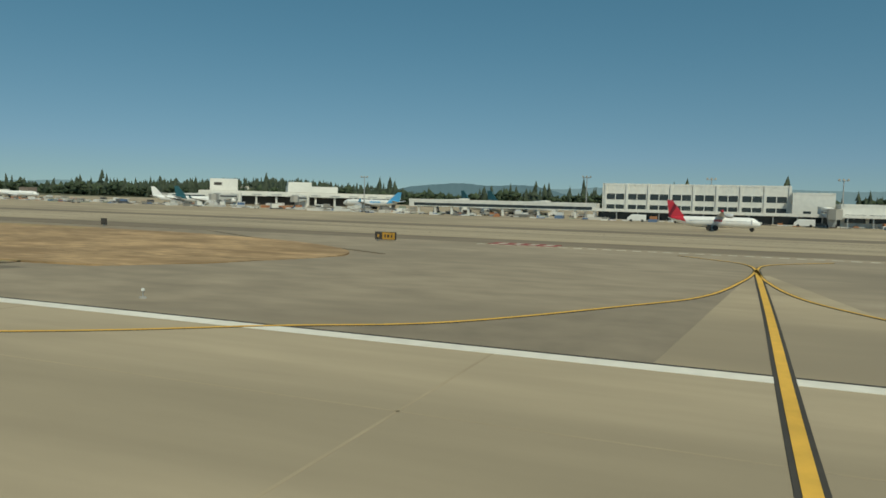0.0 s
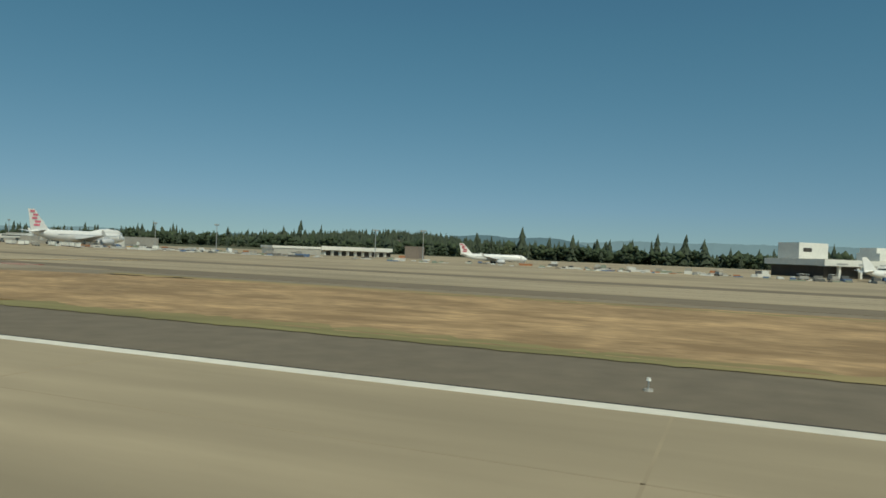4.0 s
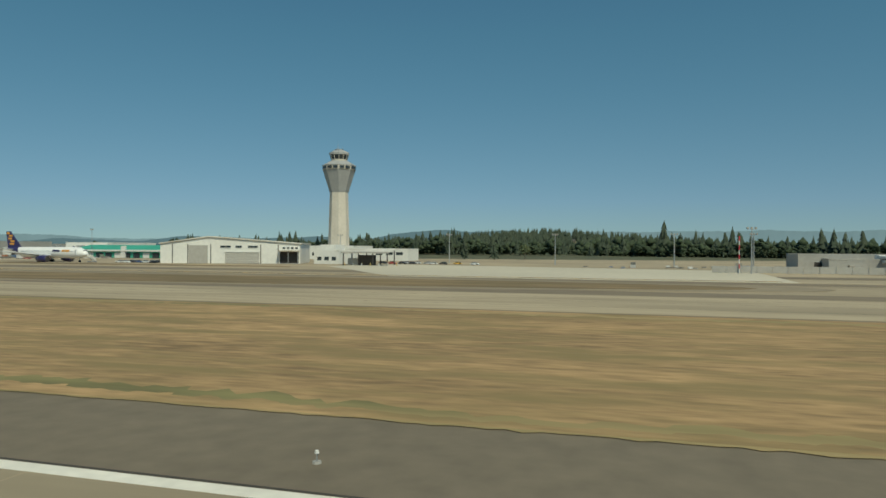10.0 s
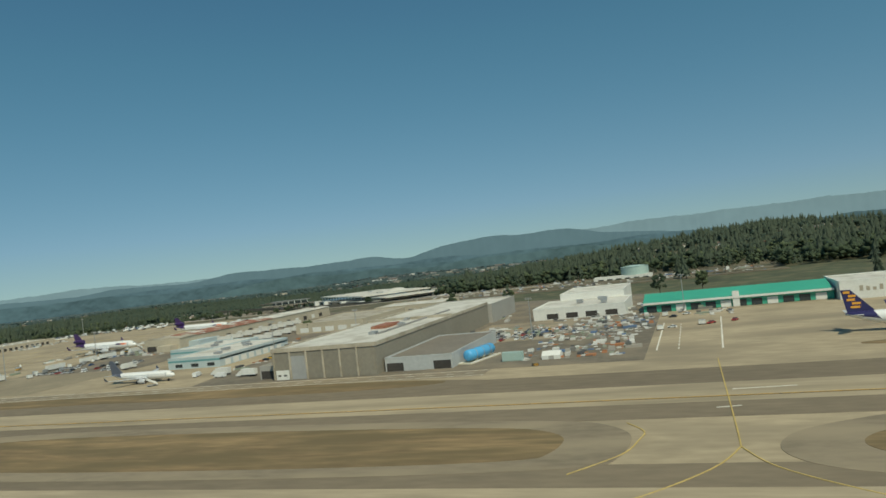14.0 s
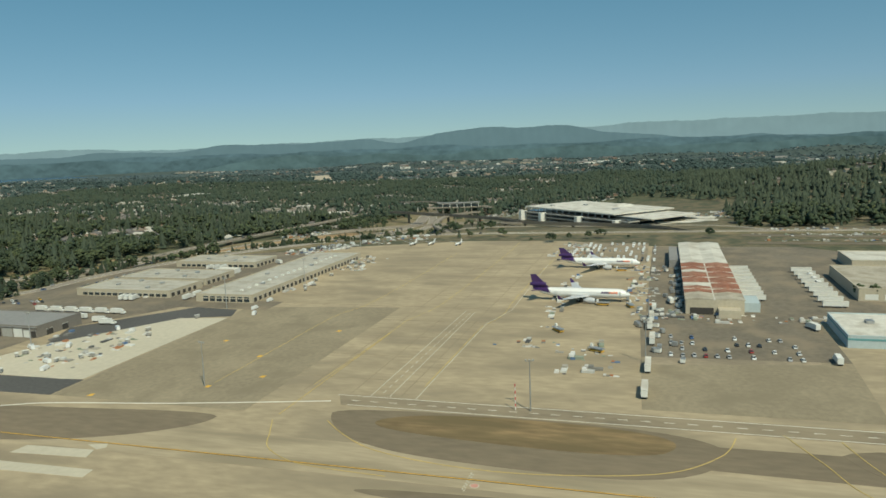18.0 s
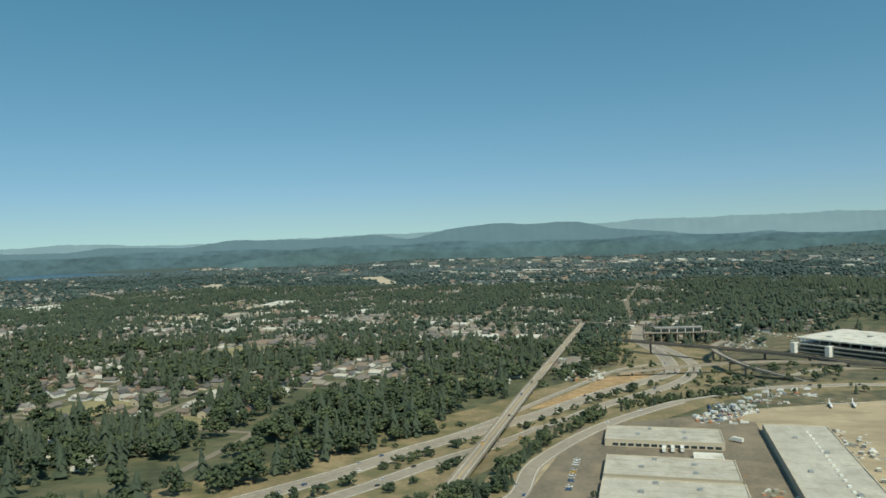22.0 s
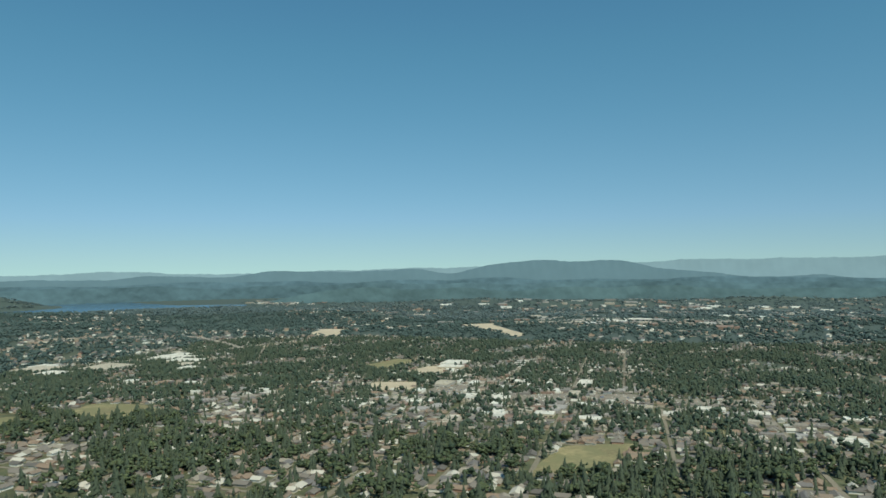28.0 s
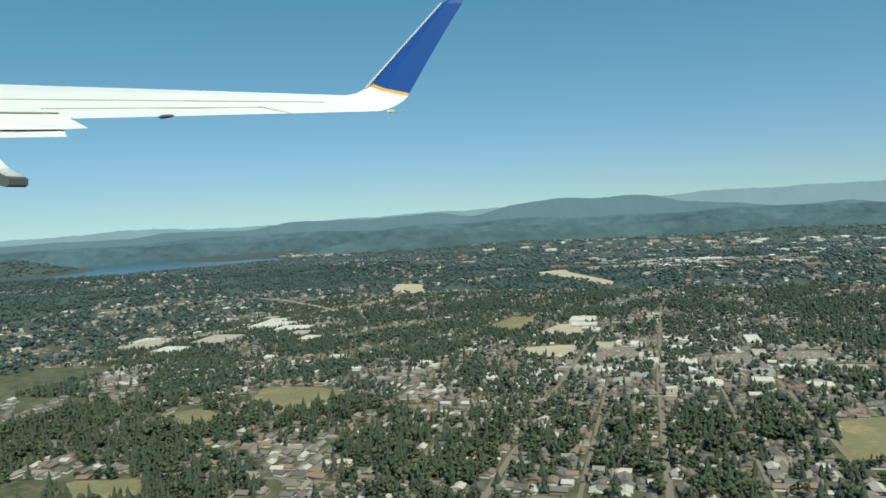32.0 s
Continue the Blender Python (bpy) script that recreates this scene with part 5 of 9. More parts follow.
def airliner(x, y, turn, label, L=50, r=2.3, span=48, tail=M_PLANE, belly=M_PLANEG, body=M_PLANE, engines=(0.3,), eng=M_PLANEG, third=False, hump=False,
             high=False, hgt=None, words=(), tail_mark=None, group=""):
    """A jet with its nose to local +x, standing on its wheels; z is the height over the ground."""
    t = thing("airliner", x, y, -0.1, label, "aircraft", group, turn)
    zc = r * 1.0 + L * 0.035
    H = hgt or L * 0.27
    n = 14
    stations = [(0.5, 0.06, -0.25), (0.49, 0.3, -0.2), (0.465, 0.62, -0.1), (0.42, 0.9, -0.02), (0.36, 1, 0), (0.1, 1, 0), (-0.18, 1, 0), (-0.3, 0.86, 0.12), (-0.4, 0.55, 0.34), (-0.47, 0.24, 0.55), (-0.5, 0.07, 0.62)]
    sec = [[(s * L, r * f * math.cos(a), zc + dz * r + r * f * math.sin(a)) for a in (2 * math.pi * i / n for i in range(n))] for s, f, dz in stations]
    fu = part("fuselage", rings(bmn(), sec), body, t, smooth=True)
    part("windscreen", box(bmn(), 0.462 * L, -0.36 * r, zc + 0.28 * r, 0.474 * L, 0.36 * r, zc + 0.5 * r), M_GLASS, fu)
    if hump:
        hs = [(0.47, 0.3, 0.55), (0.42, 0.62, 0.75), (0.3, 0.72, 0.85), (0.2, 0.66, 0.7), (0.1, 0.4, 0.5)]
        part("upper_deck", rings(bmn(), [[(s * L, r * f * 0.9 * math.cos(a), zc + dz * r + r * f * math.sin(a)) for a in (2 * math.pi * i / n for i in range(n))] for s, f, dz in hs]), body, t, smooth=True)
    zw = zc + (0.95 * r if high else -0.55 * r)
    ch = L * (0.1 if high else 0.2)
    sw = 0.02 if high else 0.52
    for s in (-1, 1):
        half = span / 2
        w = [aerofoil(0.12 * L, ch, s * r * 0.5, zw, ch * 0.13), aerofoil(0.12 * L - sw * half * 0.35, ch * 0.66, s * half * 0.36, zw + half * 0.03, ch * 0.08),
             aerofoil(0.12 * L - sw * half, ch * 0.26, s * half, zw + half * 0.1, ch * 0.03)]
        wg = part("wing", rings(bmn(), w), M_PLANEG, t)
        bm = rings(bmn(), [aerofoil(0.12 * L - sw * half, ch * 0.25, s * half, zw + half * 0.1, ch * 0.02), aerofoil(0.12 * L - sw * half - ch * 0.22, ch * 0.1, s * half * 1.03, zw + half * 0.1 + ch * 0.22, ch * 0.015)])
        part("winglet", bm, tail, wg)
        st = [aerofoil(-0.38 * L, ch * 0.5, s * r * 0.3, zc + (H - 2 if high else 0.45 * r), ch * 0.05), aerofoil(-0.38 * L - sw * span * 0.16, ch * 0.2, s * span * 0.17, zc + (H - 2 if high else 0.8 * r), ch * 0.02)]
        part("tailplane", rings(bmn(), st), M_PLANEG if not third else tail, t)
        for e in engines:
            ex, ey, er = 0.12 * L - sw * half * e * 0.9 + L * 0.05, s * half * e, r * (0.36 if high else 0.6)
            ez = zw + half * e * 0.1 - er * (0.2 if high else 1.25)
            na = part("engine", rings(bmn(), [[(ex + d, ey + er * f * math.cos(a), ez + er * f * math.sin(a)) for a in (2 * math.pi * i / 12 for i in range(12))] for d, f in ((er * 1.9, 0.9), (er * 1.4, 1.0), (-er * 0.6, 0.95), (-er * 2.0, 0.6))]), eng, t, smooth=True)
            part("intake", rings(bmn(), [[(ex + d, ey + er * 0.78 * math.cos(a), ez + er * 0.78 * math.sin(a)) for a in (2 * math.pi * i / 12 for i in range(12))] for d in (er * 1.85, er * 1.93)]), M_SHADE, na)
            part("pylon", box(bmn(), ex - er, ey - 0.12, ez + er * 0.6, ex + er * 0.9, ey + 0.12, zw + half * e * 0.1), M_PLANEG, na)
        lg = part("main_gear", box(bmn(), -0.02 * L, s * L * 0.07 - 0.15, 0.3, 0.0, s * L * 0.07 + 0.15, zc - r * 0.6), M_STEEL, t)
        for dx in (-0.6, 0.6):
            part("wheel", rings(bmn(), [[(-0.01 * L + dx + 0.55 * math.cos(a), s * L * 0.07 + d, 0.55 + 0.55 * math.sin(a)) for a in (2 * math.pi * i / 10 for i in range(10))] for d in (-0.4, 0.4)]), M_RUBBER, lg)
    lg = part("nose_gear", box(bmn(), 0.4 * L, -0.12, 0.3, 0.4 * L + 0.3, 0.12, zc - r * 0.8), M_STEEL, t)
    part("wheel", rings(bmn(), [[(0.4 * L + 0.15 + 0.45 * math.cos(a), d, 0.45 + 0.45 * math.sin(a)) for a in (2 * math.pi * i / 10 for i in range(10))] for d in (-0.35, 0.35)]), M_RUBBER, lg)
    # fin
    top, rootz = H, zc + r * 0.75
    fin = [[(-0.33 * L + (0.02 * L), s * 0.28, rootz) for s in (-1, 1)] + [(-0.485 * L, s * 0.2, rootz - 0.05) for s in (1, -1)],
           [(-0.455 * L, s * 0.12, top) for s in (-1, 1)] + [(-0.515 * L, s * 0.08, top) for s in (1, -1)]]
    f = part("tail_fin", rings(bmn(), fin), tail, t)
    if tail_mark:
        bm = bmn()
        for k in range(5):
            u = 0.2 + 0.16 * k
            z = rootz + (top - rootz) * u
            xx = -0.40 * L - 0.085 * L * u
            for s in (-1, 1):
                box(bm, xx - 0.05 * L * (1 - 0.5 * u) + (k % 2) * 0.02 * L, s * 0.3 - 0.02, z, xx + 0.012 * L + (k % 2) * 0.02 * L, s * 0.3 + 0.02, z + (top - rootz) * 0.1)
        part("tail_mark", bm, tail_mark, f)
    # sloping colour over the tail of the hull
    if tail is not M_PLANE:
        ts = [(s - 0.002, f * 1.02, dz) for s, f, dz in stations[-4:]]
        part("tail_paint", rings(bmn(), [[((s - 0.03 * math.sin(a)) * L, r * f * math.cos(a), zc + dz * r + r * f * math.sin(a)) for a in (2 * math.pi * i / n for i in range(n))] for s, f, dz in ts[:-1]], (False, False)), tail, fu)
    if third:
        part("tail_engine", rings(bmn(), [[(-0.5 * L + d, 1.25 * f * math.cos(a), rootz + (H - rootz) * 0.3 + 1.25 * f * math.sin(a)) for a in (2 * math.pi * i / 12 for i in range(12))] for d, f in ((L * 0.15, 0.85), (L * 0.13, 1), (0.03 * L, 1), (-0.02 * L, 0.6))]), tail, t)
    part("window_row", box(bmn(), -0.26 * L, -r * 0.985, zc + 0.22 * r, 0.38 * L, r * 0.985, zc + 0.3 * r), M_PLANEG, fu)
    part("doors", box(bmn(), 0.395 * L, -r * 0.97, zc - 0.3 * r, 0.41 * L, r * 0.97, zc + 0.55 * r), M_PLANEG, fu)
    for body_text, m, u, size, s in words:
        side = -1 if s < 0 else 1
        mm = Matrix.Translation((u * L * K, side * r * 1.04 * K, (zc + 0.28 * r) * K)) @ Euler((radians(90), 0, radians(180 if side > 0 else 0))).to_matrix().to_4x4()
        if body_text:
            text_part("lettering", body_text, size, m, fu, mm)
        else:
            for k in range(4):
                x0 = (u - 0.044 + 0.0225 * k) * L
                part("livery_bar", rings(bmn(), [[(x0 + d, y, zc + 0.12 * r), (x0 + d + 0.006 * L, y, zc + 0.5 * r), (x0 + d + 0.022 * L, y, zc + 0.5 * r), (x0 + d + 0.016 * L, y, zc + 0.12 * r)] for d, y in ((0, side * r * 0.88), (0, side * r * 1.02))]), m, fu)
    return t


# noses are given by the turn: 0 is east, 90 is north; most stand with the nose to the south
airliner(262, 986, -93, "white and navy cargo jet with gold tail pattern", L=47, r=2.5, span=44, tail=M_NAVY, body=M_PLANE, eng=M_NAVY, hgt=13.5, tail_mark=M_GOLD,
         words=[("", M_NAVY, 0.17, 0, -1), ("", M_GOLD, 0.285, 0, -1)])
airliner(396, 1437, -91, "white three-engined cargo jet with a purple tail", L=53, r=2.6, span=46, tail=M_PURPLE, third=True, hgt=14.2, words=[("", M_PURPLE, 0.26, 0, -1), ("", M_ORANGE, 0.335, 0, -1)], group="purple-tailed cargo jets")
airliner(498, 1435, -91, "white three-engined cargo jet with a purple tail", L=53, r=2.6, span=46, tail=M_PURPLE, third=True, hgt=13.6, words=[("", M_PURPLE, 0.26, 0, -1), ("", M_ORANGE, 0.335, 0, -1)], group="purple-tailed cargo jets")
airliner(252, 1279, -90, "white airliner with a dark grey tail", L=33, r=1.7, span=30, tail=mat("tail_slate", (0.09, 0.10, 0.13), 0.35), hgt=10)
airliner(260, 568.4, -0.5, "white freighter jumbo jet with a pink tail emblem", L=54, r=2.8, span=47, tail=M_PLANE, hump=True, engines=(0.36, 0.66), hgt=16.3, tail_mark=M_PINK)
airliner(152, 3, -90, "white and red turboprop airliner", L=17, r=1.05, span=20, tail=M_RED, high=True, hgt=5.7, engines=(0.32,), words=[("", M_RED, 0.05, 0, -1)])
airliner(262, 85, -120, "white airliner with a dark teal tail", L=30, r=1.55, span=27, tail=M_TEALP, hgt=8.6)
airliner(252, 70, -115, "white airliner with a dark teal tail", L=30, r=1.55, span=27, tail=M_TEALP, hgt=8.6)
airliner(286, 146, 80, "white airliner with a bright blue tail half", L=31, r=1.55, span=27, tail=M_SKYBLUE, hgt=7.5, words=[("", M_SKYBLUE, -0.06, 0, 1), ("", M_SKYBLUE, -0.15, 0, 1)])
airliner(262, 228, -60, "white airliner parked at the gate hall", L=26, r=1.4, span=25, tail=M_PLANE, hgt=7.5)
airliner(290, 369, -70, "white airliner with red and blue tail stripes", L=28, r=1.5, span=27, tail=M_PLANE, hgt=8.0, tail_mark=M_RED)
airliner(262, 215, -60, "grey and white airliner with a blue tail", L=26, r=1.4, span=25, tail=M_TEALP, hgt=8.0)
for x, y in ((601, 1604), (604, 1588), (602, 1563)):
    airliner(x, y, 174, "small white feeder aircraft", L=15, r=0.95, span=17, high=True, hgt=4.6, engines=(0.3,), group="feeder aircraft")
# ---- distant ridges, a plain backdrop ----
# distance haze is painted on the backdrop as a blue emission
def ridge_mat(name, rgb, haze_glow, var=0.07, fine=0.007):
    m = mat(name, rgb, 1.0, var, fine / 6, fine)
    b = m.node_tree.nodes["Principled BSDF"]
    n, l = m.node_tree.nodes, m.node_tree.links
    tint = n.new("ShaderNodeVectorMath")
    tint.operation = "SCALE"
    tint.inputs[0].default_value = haze_glow
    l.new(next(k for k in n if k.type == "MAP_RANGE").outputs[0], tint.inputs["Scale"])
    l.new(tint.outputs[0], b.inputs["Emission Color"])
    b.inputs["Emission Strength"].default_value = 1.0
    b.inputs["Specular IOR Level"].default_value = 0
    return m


def ridge(name, dist, crest, material, seed, rough):
    """A long ridge at that distance; crest gives its height over the bearing from north, in degrees."""
    az = np.linspace(22, 125, 520)
    cx, cy = 20, 1900
    px, py = [c[0] for c in crest], [c[1] - 6 for c in crest]
    h = np.interp(az, px, py)
    h = np.convolve(np.pad(h, 4, mode="edge"), np.ones(9) / 9, "valid")
    ph = np.random.default_rng(seed).uniform(0, 6.3, 7)
    for k, f in enumerate((0.9, 1.9, 3.7, 7.3, 13, 23, 41)):
        h = h + rough * (14 / (1 + k)) * np.sin(az * f + ph[k])
    s, c = np.sin(np.radians(az)), np.cos(np.radians(az))
    rows_ = []
    for u, drop in ((0.0, 0), (0.012, 0.3), (0.03, 0.65), (0.055, 1.0)):
        d = dist * (1 - u)
        z = h * (1 - drop) + (-150) * drop + (drop > 0) * (drop < 1) * 14 * np.sin(az * 9 + 5 * u * 40)
        rows_.append(np.stack([cx + d * s, cy + d * c, z], -1))
    v = np.concatenate(rows_) * K
    n = len(az)
    f = [(r * n + i, r * n + i + 1, (r + 1) * n + i + 1, (r + 1) * n + i) for r in range(3) for i in range(n - 1)]
    me = bpy.data.meshes.new(name)
    me.from_pydata(v.tolist(), [], f)
    me.materials.append(material)
    me.shade_smooth()
    return tagged(new(name, me), "mountain ridge on the horizon with painted blue haze", "mountains", kind="structure")


M_RIDGE = ridge_mat("near_ridge_haze", (0.05, 0.07, 0.075), (0.066, 0.115, 0.148))
M_RIDGE2 = ridge_mat("far_ridge_haze", (0.06, 0.08, 0.09), (0.142, 0.215, 0.250))
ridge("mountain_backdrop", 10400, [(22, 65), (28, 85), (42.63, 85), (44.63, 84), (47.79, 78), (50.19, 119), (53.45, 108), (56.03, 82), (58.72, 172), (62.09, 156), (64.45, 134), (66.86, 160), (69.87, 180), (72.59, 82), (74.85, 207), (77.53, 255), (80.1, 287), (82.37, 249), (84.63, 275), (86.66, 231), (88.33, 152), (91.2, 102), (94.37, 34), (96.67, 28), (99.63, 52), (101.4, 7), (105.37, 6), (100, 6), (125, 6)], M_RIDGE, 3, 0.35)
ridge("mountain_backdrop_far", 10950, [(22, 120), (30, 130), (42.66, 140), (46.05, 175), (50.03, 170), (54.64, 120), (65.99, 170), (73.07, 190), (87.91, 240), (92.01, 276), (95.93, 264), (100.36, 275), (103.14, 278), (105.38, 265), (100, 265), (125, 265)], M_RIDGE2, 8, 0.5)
# low wooded hills between the valley and ridges, painted haze paler with distance
for name, d, base, rgb, haze_glow, seed in (("hill_backdrop", 7000, -4, (0.022, 0.028, 0.026), (0.058, 0.104, 0.120), 14), ("hill_backdrop_middle", 8300, 16, (0.02, 0.026, 0.028), (0.066, 0.118, 0.141), 17), ("hill_backdrop_far", 9400, 34, (0.02, 0.026, 0.03), (0.071, 0.126, 0.155), 19)):
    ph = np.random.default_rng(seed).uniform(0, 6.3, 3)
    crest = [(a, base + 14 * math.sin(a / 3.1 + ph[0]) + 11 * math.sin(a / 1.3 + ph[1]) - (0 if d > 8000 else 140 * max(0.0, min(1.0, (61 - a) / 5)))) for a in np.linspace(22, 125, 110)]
    ridge(name, d, crest, ridge_mat(name, rgb, haze_glow, 0.3, 0.016), seed, 0.3)


# ---- trees ----
ROADS = [  # town roads: points, width
    ([(404, 1833), (730, 1836), (1080, 1839), (1310, 1845)], 8.5),
    ([(398, 2008), (596, 2024), (828, 2027), (1224, 2036), (1867, 2054)], 6),
    ([(541, 2506), (763, 2512), (1192, 2520), (2053, 2515), (2600, 2466)], 7.5),
    ([(813, 2334), (1289, 2353), (2055, 2389)], 6),
    ([(623, 2676), (1045, 2672), (1502, 2655), (1857, 2642)], 7),
    ([(1160, 1500), (1327, 1902), (1289, 2353), (1294, 2818), (1367, 3657)], 11),
    ([(976, 2035), (976, 2515), (999, 3020)], 5),
    ([(662, 2034), (668, 2509), (680, 2916)], 5)] + [
    ([(1716, 2051), (1688, 2649)], 6),
    ([(747, 2176), (1283, 2196)], 4.5),
    ([(670, 2420), (1287, 2436)], 4.5),
    ([(666, 2589), (1287, 2597)], 4.5),
    ([(675, 2770), (1290, 2773)], 4.5),
    ([(675, 2895), (1291, 2897)], 4.5),
    ([(839, 1916), (1309, 1954)], 4.5),
    ([(1303, 2259), (2277, 2298)], 5),
    ([(1295, 2778), (2084, 2768)], 5),
    ([(1672, 2924), (1849, 3279), (2174, 3452), (2500, 3500)], 9),
    ([(2300, 1500), (2350, 2500), (2450, 3400)], 8),
    ([(1399, 1765), (1777, 1780), (2360, 1757), (2700, 1600)], 8),
    ([(664, 3019), (1301, 3031)], 5),
    ([(2206, 4497), (2326, 4357), (2467, 4207), (2524, 4041), (2449, 3876), (2272, 3648), (2114, 3497)], 20),
    ([(1700, 3745), (1879, 3691), (2020, 3639), (2184, 3523), (2302, 3370), (2325, 3210)], 12),
    ([(505, 2016), (520, 2260), (532, 2505)], 5),
    ([(410, 2262), (668, 2268)], 4.5),
    ([(430, 2130), (664, 2138)], 4.5),
    ([(470, 2390), (668, 2396)], 4.5),
]
FREEWAY = [
    (arc([(298, 1974, 0), (407, 1915, 0), (490, 1879, 0), (586, 1817, 0), (669, 1774, 0), (780, 1716, 0), (854, 1708, 0), (958, 1719, 0), (1104, 1748, 0), (1348, 1735, 0)]), 17),
    (arc([(258, 1959, 0), (378, 1892, 0), (459, 1857, 0), (544, 1807, 0), (628, 1766, 0), (722, 1710, 0), (824, 1685, 0), (917, 1690, 0), (1048, 1728, 0)]), 13)] + [
    (arc([(345, 1830, 0), (378, 1797, 0), (438, 1793, 0), (522, 1762, 0), (592, 1716, 0), (643, 1672, 0), (672, 1610, 0), (690, 1540, 0), (700, 1380, 0), (700, 1180, 0)]), 11),
    (arc([(444, 1905, 0), (556, 1851, 0), (665, 1810, 0), (740, 1785, 0), (812, 1762, 0), (867, 1719, 0)]), 7),
    (arc([(735, 1605, 0), (790, 1560, 0), (800, 1500, 0), (798, 1420, 0), (760, 1340, 0), (700, 1300, 0)]), 7),
]
FIELDS = [
    [(803, 2342), (970, 2318), (1008, 2222), (847, 2256)],
    [(604, 1827), (665, 1803), (740, 1778), (800, 1752), (780, 1724), (700, 1768), (620, 1808)],
    [(951, 3115), (1088, 3156), (1097, 3061), (1057, 2974), (948, 2991)],
    [(851, 3150), (919, 3206), (947, 3182), (897, 3081), (849, 3103)],
    [(590, 3087), (639, 3133), (659, 3049), (605, 3006)],
    [(1752, 2929), (1922, 2894), (1896, 2821), (1645, 2834)],
    [(676, 1917), (729, 1931), (752, 1885), (710, 1873)],
    [(371, 2181), (449, 2247), (481, 2235), (386, 2161)]] + [
    [(526, 2189), (591, 2180), (589, 2240), (530, 2249)],
    [(496, 2069), (535, 2066), (550, 2110), (506, 2119)],
    [(462, 2336), (512, 2328), (522, 2378), (466, 2396)],
    [(1080, 2107), (1124, 2113), (1115, 2147), (1077, 2140)],
]
BARE = [
    [(2444, 3307), (2509, 3463), (2900, 3580), (2738, 3412)],
    [(2579, 2679), (2975, 2921), (3057, 3033), (3700, 3030), (3500, 2950), (3094, 2890), (2694, 2670)],
    [(1627, 2789), (1785, 2756), (1790, 2695), (1589, 2672)],
    [(1356, 2760), (1370, 2666), (1500, 2678), (1468, 2780)],
]
LOTS = [
    [(1531, 3827), (1745, 3977), (1844, 3946), (1464, 3549)],
    [(1623, 3662), (1802, 3792), (1843, 3694), (1621, 3536)],
    [(1957, 3774), (2270, 3780), (1905, 3381), (1627, 3295), (1512, 3396)],
    [(1351, 2467), (1438, 2355), (1302, 2355), (1300, 2456)],
    [(851, 1851), (913, 1822), (899, 1792), (778, 1826)],
    [(1340, 2231), (1434, 2234), (1423, 2321), (1335, 2328)],
    [(1355, 2002), (1427, 2005), (1396, 2185), (1331, 2183)],
    [(1312, 2542), (1478, 2566), (1463, 2634), (1310, 2631)],
]
SHOPS = [(1315, 2530, 34, 20, 5), (1172, 2372, 26, 30, 5), (1459, 2622, 60, 34, 6), (1830, 2700, 70, 60, 7), (1750, 2690, 40, 60, 6), (1600, 3800, 100, 90, 9), (1680, 3870, 70, 50, 8), (1500, 3650, 60, 70, 8), (1650, 3620, 110, 90, 9), (1900, 3600, 90, 110, 9), (1800, 3480, 70, 90, 8), (1690, 3400, 60, 50, 8), (1990, 3640, 70, 60, 8), (1600, 3330, 50, 40, 8)] + [ (2060, 3700, 50, 40, 8), (1074, 1966, 24, 40, 5), (1073, 1900, 30, 36, 5), (3915, 2440, 120, 90, 10), (3630, 2415, 80, 60, 10), (3700, 2300, 90, 130, 10), (3500, 2560, 70, 70, 9),
         (1150, 2440, 30, 22, 5), (1145, 2300, 24, 34, 5), (1390, 2350, 50, 22, 5), (1530, 2345, 80, 26, 5), (1300, 2470, 30, 24, 5), (1270, 2230, 24, 40, 5), (1280, 2120, 26, 44, 5), (1255, 2050, 24, 30, 5)]


def seg_dist(X, Y, pts):
    d = np.full(X.shape, 1e9)
    for p, q in zip(pts, pts[1:]):
        ax, ay, bx, by = p[0], p[1], q[0], q[1]
        L2 = (bx - ax) ** 2 + (by - ay) ** 2 + 1e-9
        u = np.clip(((X - ax) * (bx - ax) + (Y - ay) * (by - ay)) / L2, 0, 1)
        d = np.minimum(d, np.hypot(X - ax - u * (bx - ax), Y - ay - u * (by - ay)))
    return d


def inside(X, Y, poly):
    r = np.zeros(X.shape, bool)
    for (x0, y0), (x1, y1) in zip(poly, poly[1:] + poly[:1]):
        r ^= ((y0 > Y) != (y1 > Y)) & (X < (x1 - x0) * (Y - y0) / (y1 - y0 + 1e-9) + x0)
    return r


def free_of(X, Y, pad):
    """True where nothing but open ground lies."""
    ok = np.ones(X.shape, bool)
    for pts, w in ROADS:
        ok &= seg_dist(X, Y, pts) > w / 2 + pad
    for pts, w in FREEWAY:
        ok &= seg_dist(X, Y, pts) > w / 2 + pad + 1.5
    for p in FIELDS + BARE + LOTS[3:]:
        ok &= ~inside(X, Y, p)
    ok &= ~((X < 620) & (Y < 1790)) & ~((X < 500) & (Y < 1815))
    ok &= ~((np.abs(Y - 1834 - 0.0075 * (X - 404)) < 8) & (X < 1320))
    ok &= ~((X > 780) & (X < 1100) & (Y > 1325) & (Y < 1585))
    ok &= seg_dist(X, Y, [(960, 1760), (850, 1585), (775, 1440), (690, 1360)]) > 12
    ok &= ~((X > 600) & (X < 735) & (Y > 985) & (Y < 1330))
    for x, y, w, d, h in SHOPS:
        ok &= ~((np.abs(X - x) < w / 2 + 7) & (np.abs(Y - y) < d / 2 + 7))
    ok &= ((lake_mask(X, Y) < 0.05) & ~((X > 5400) & (Y > 5900))) | (np.hypot((X - HEAD[0]) / 330, (Y - HEAD[1]) / 400) < 1.4)
    return ok


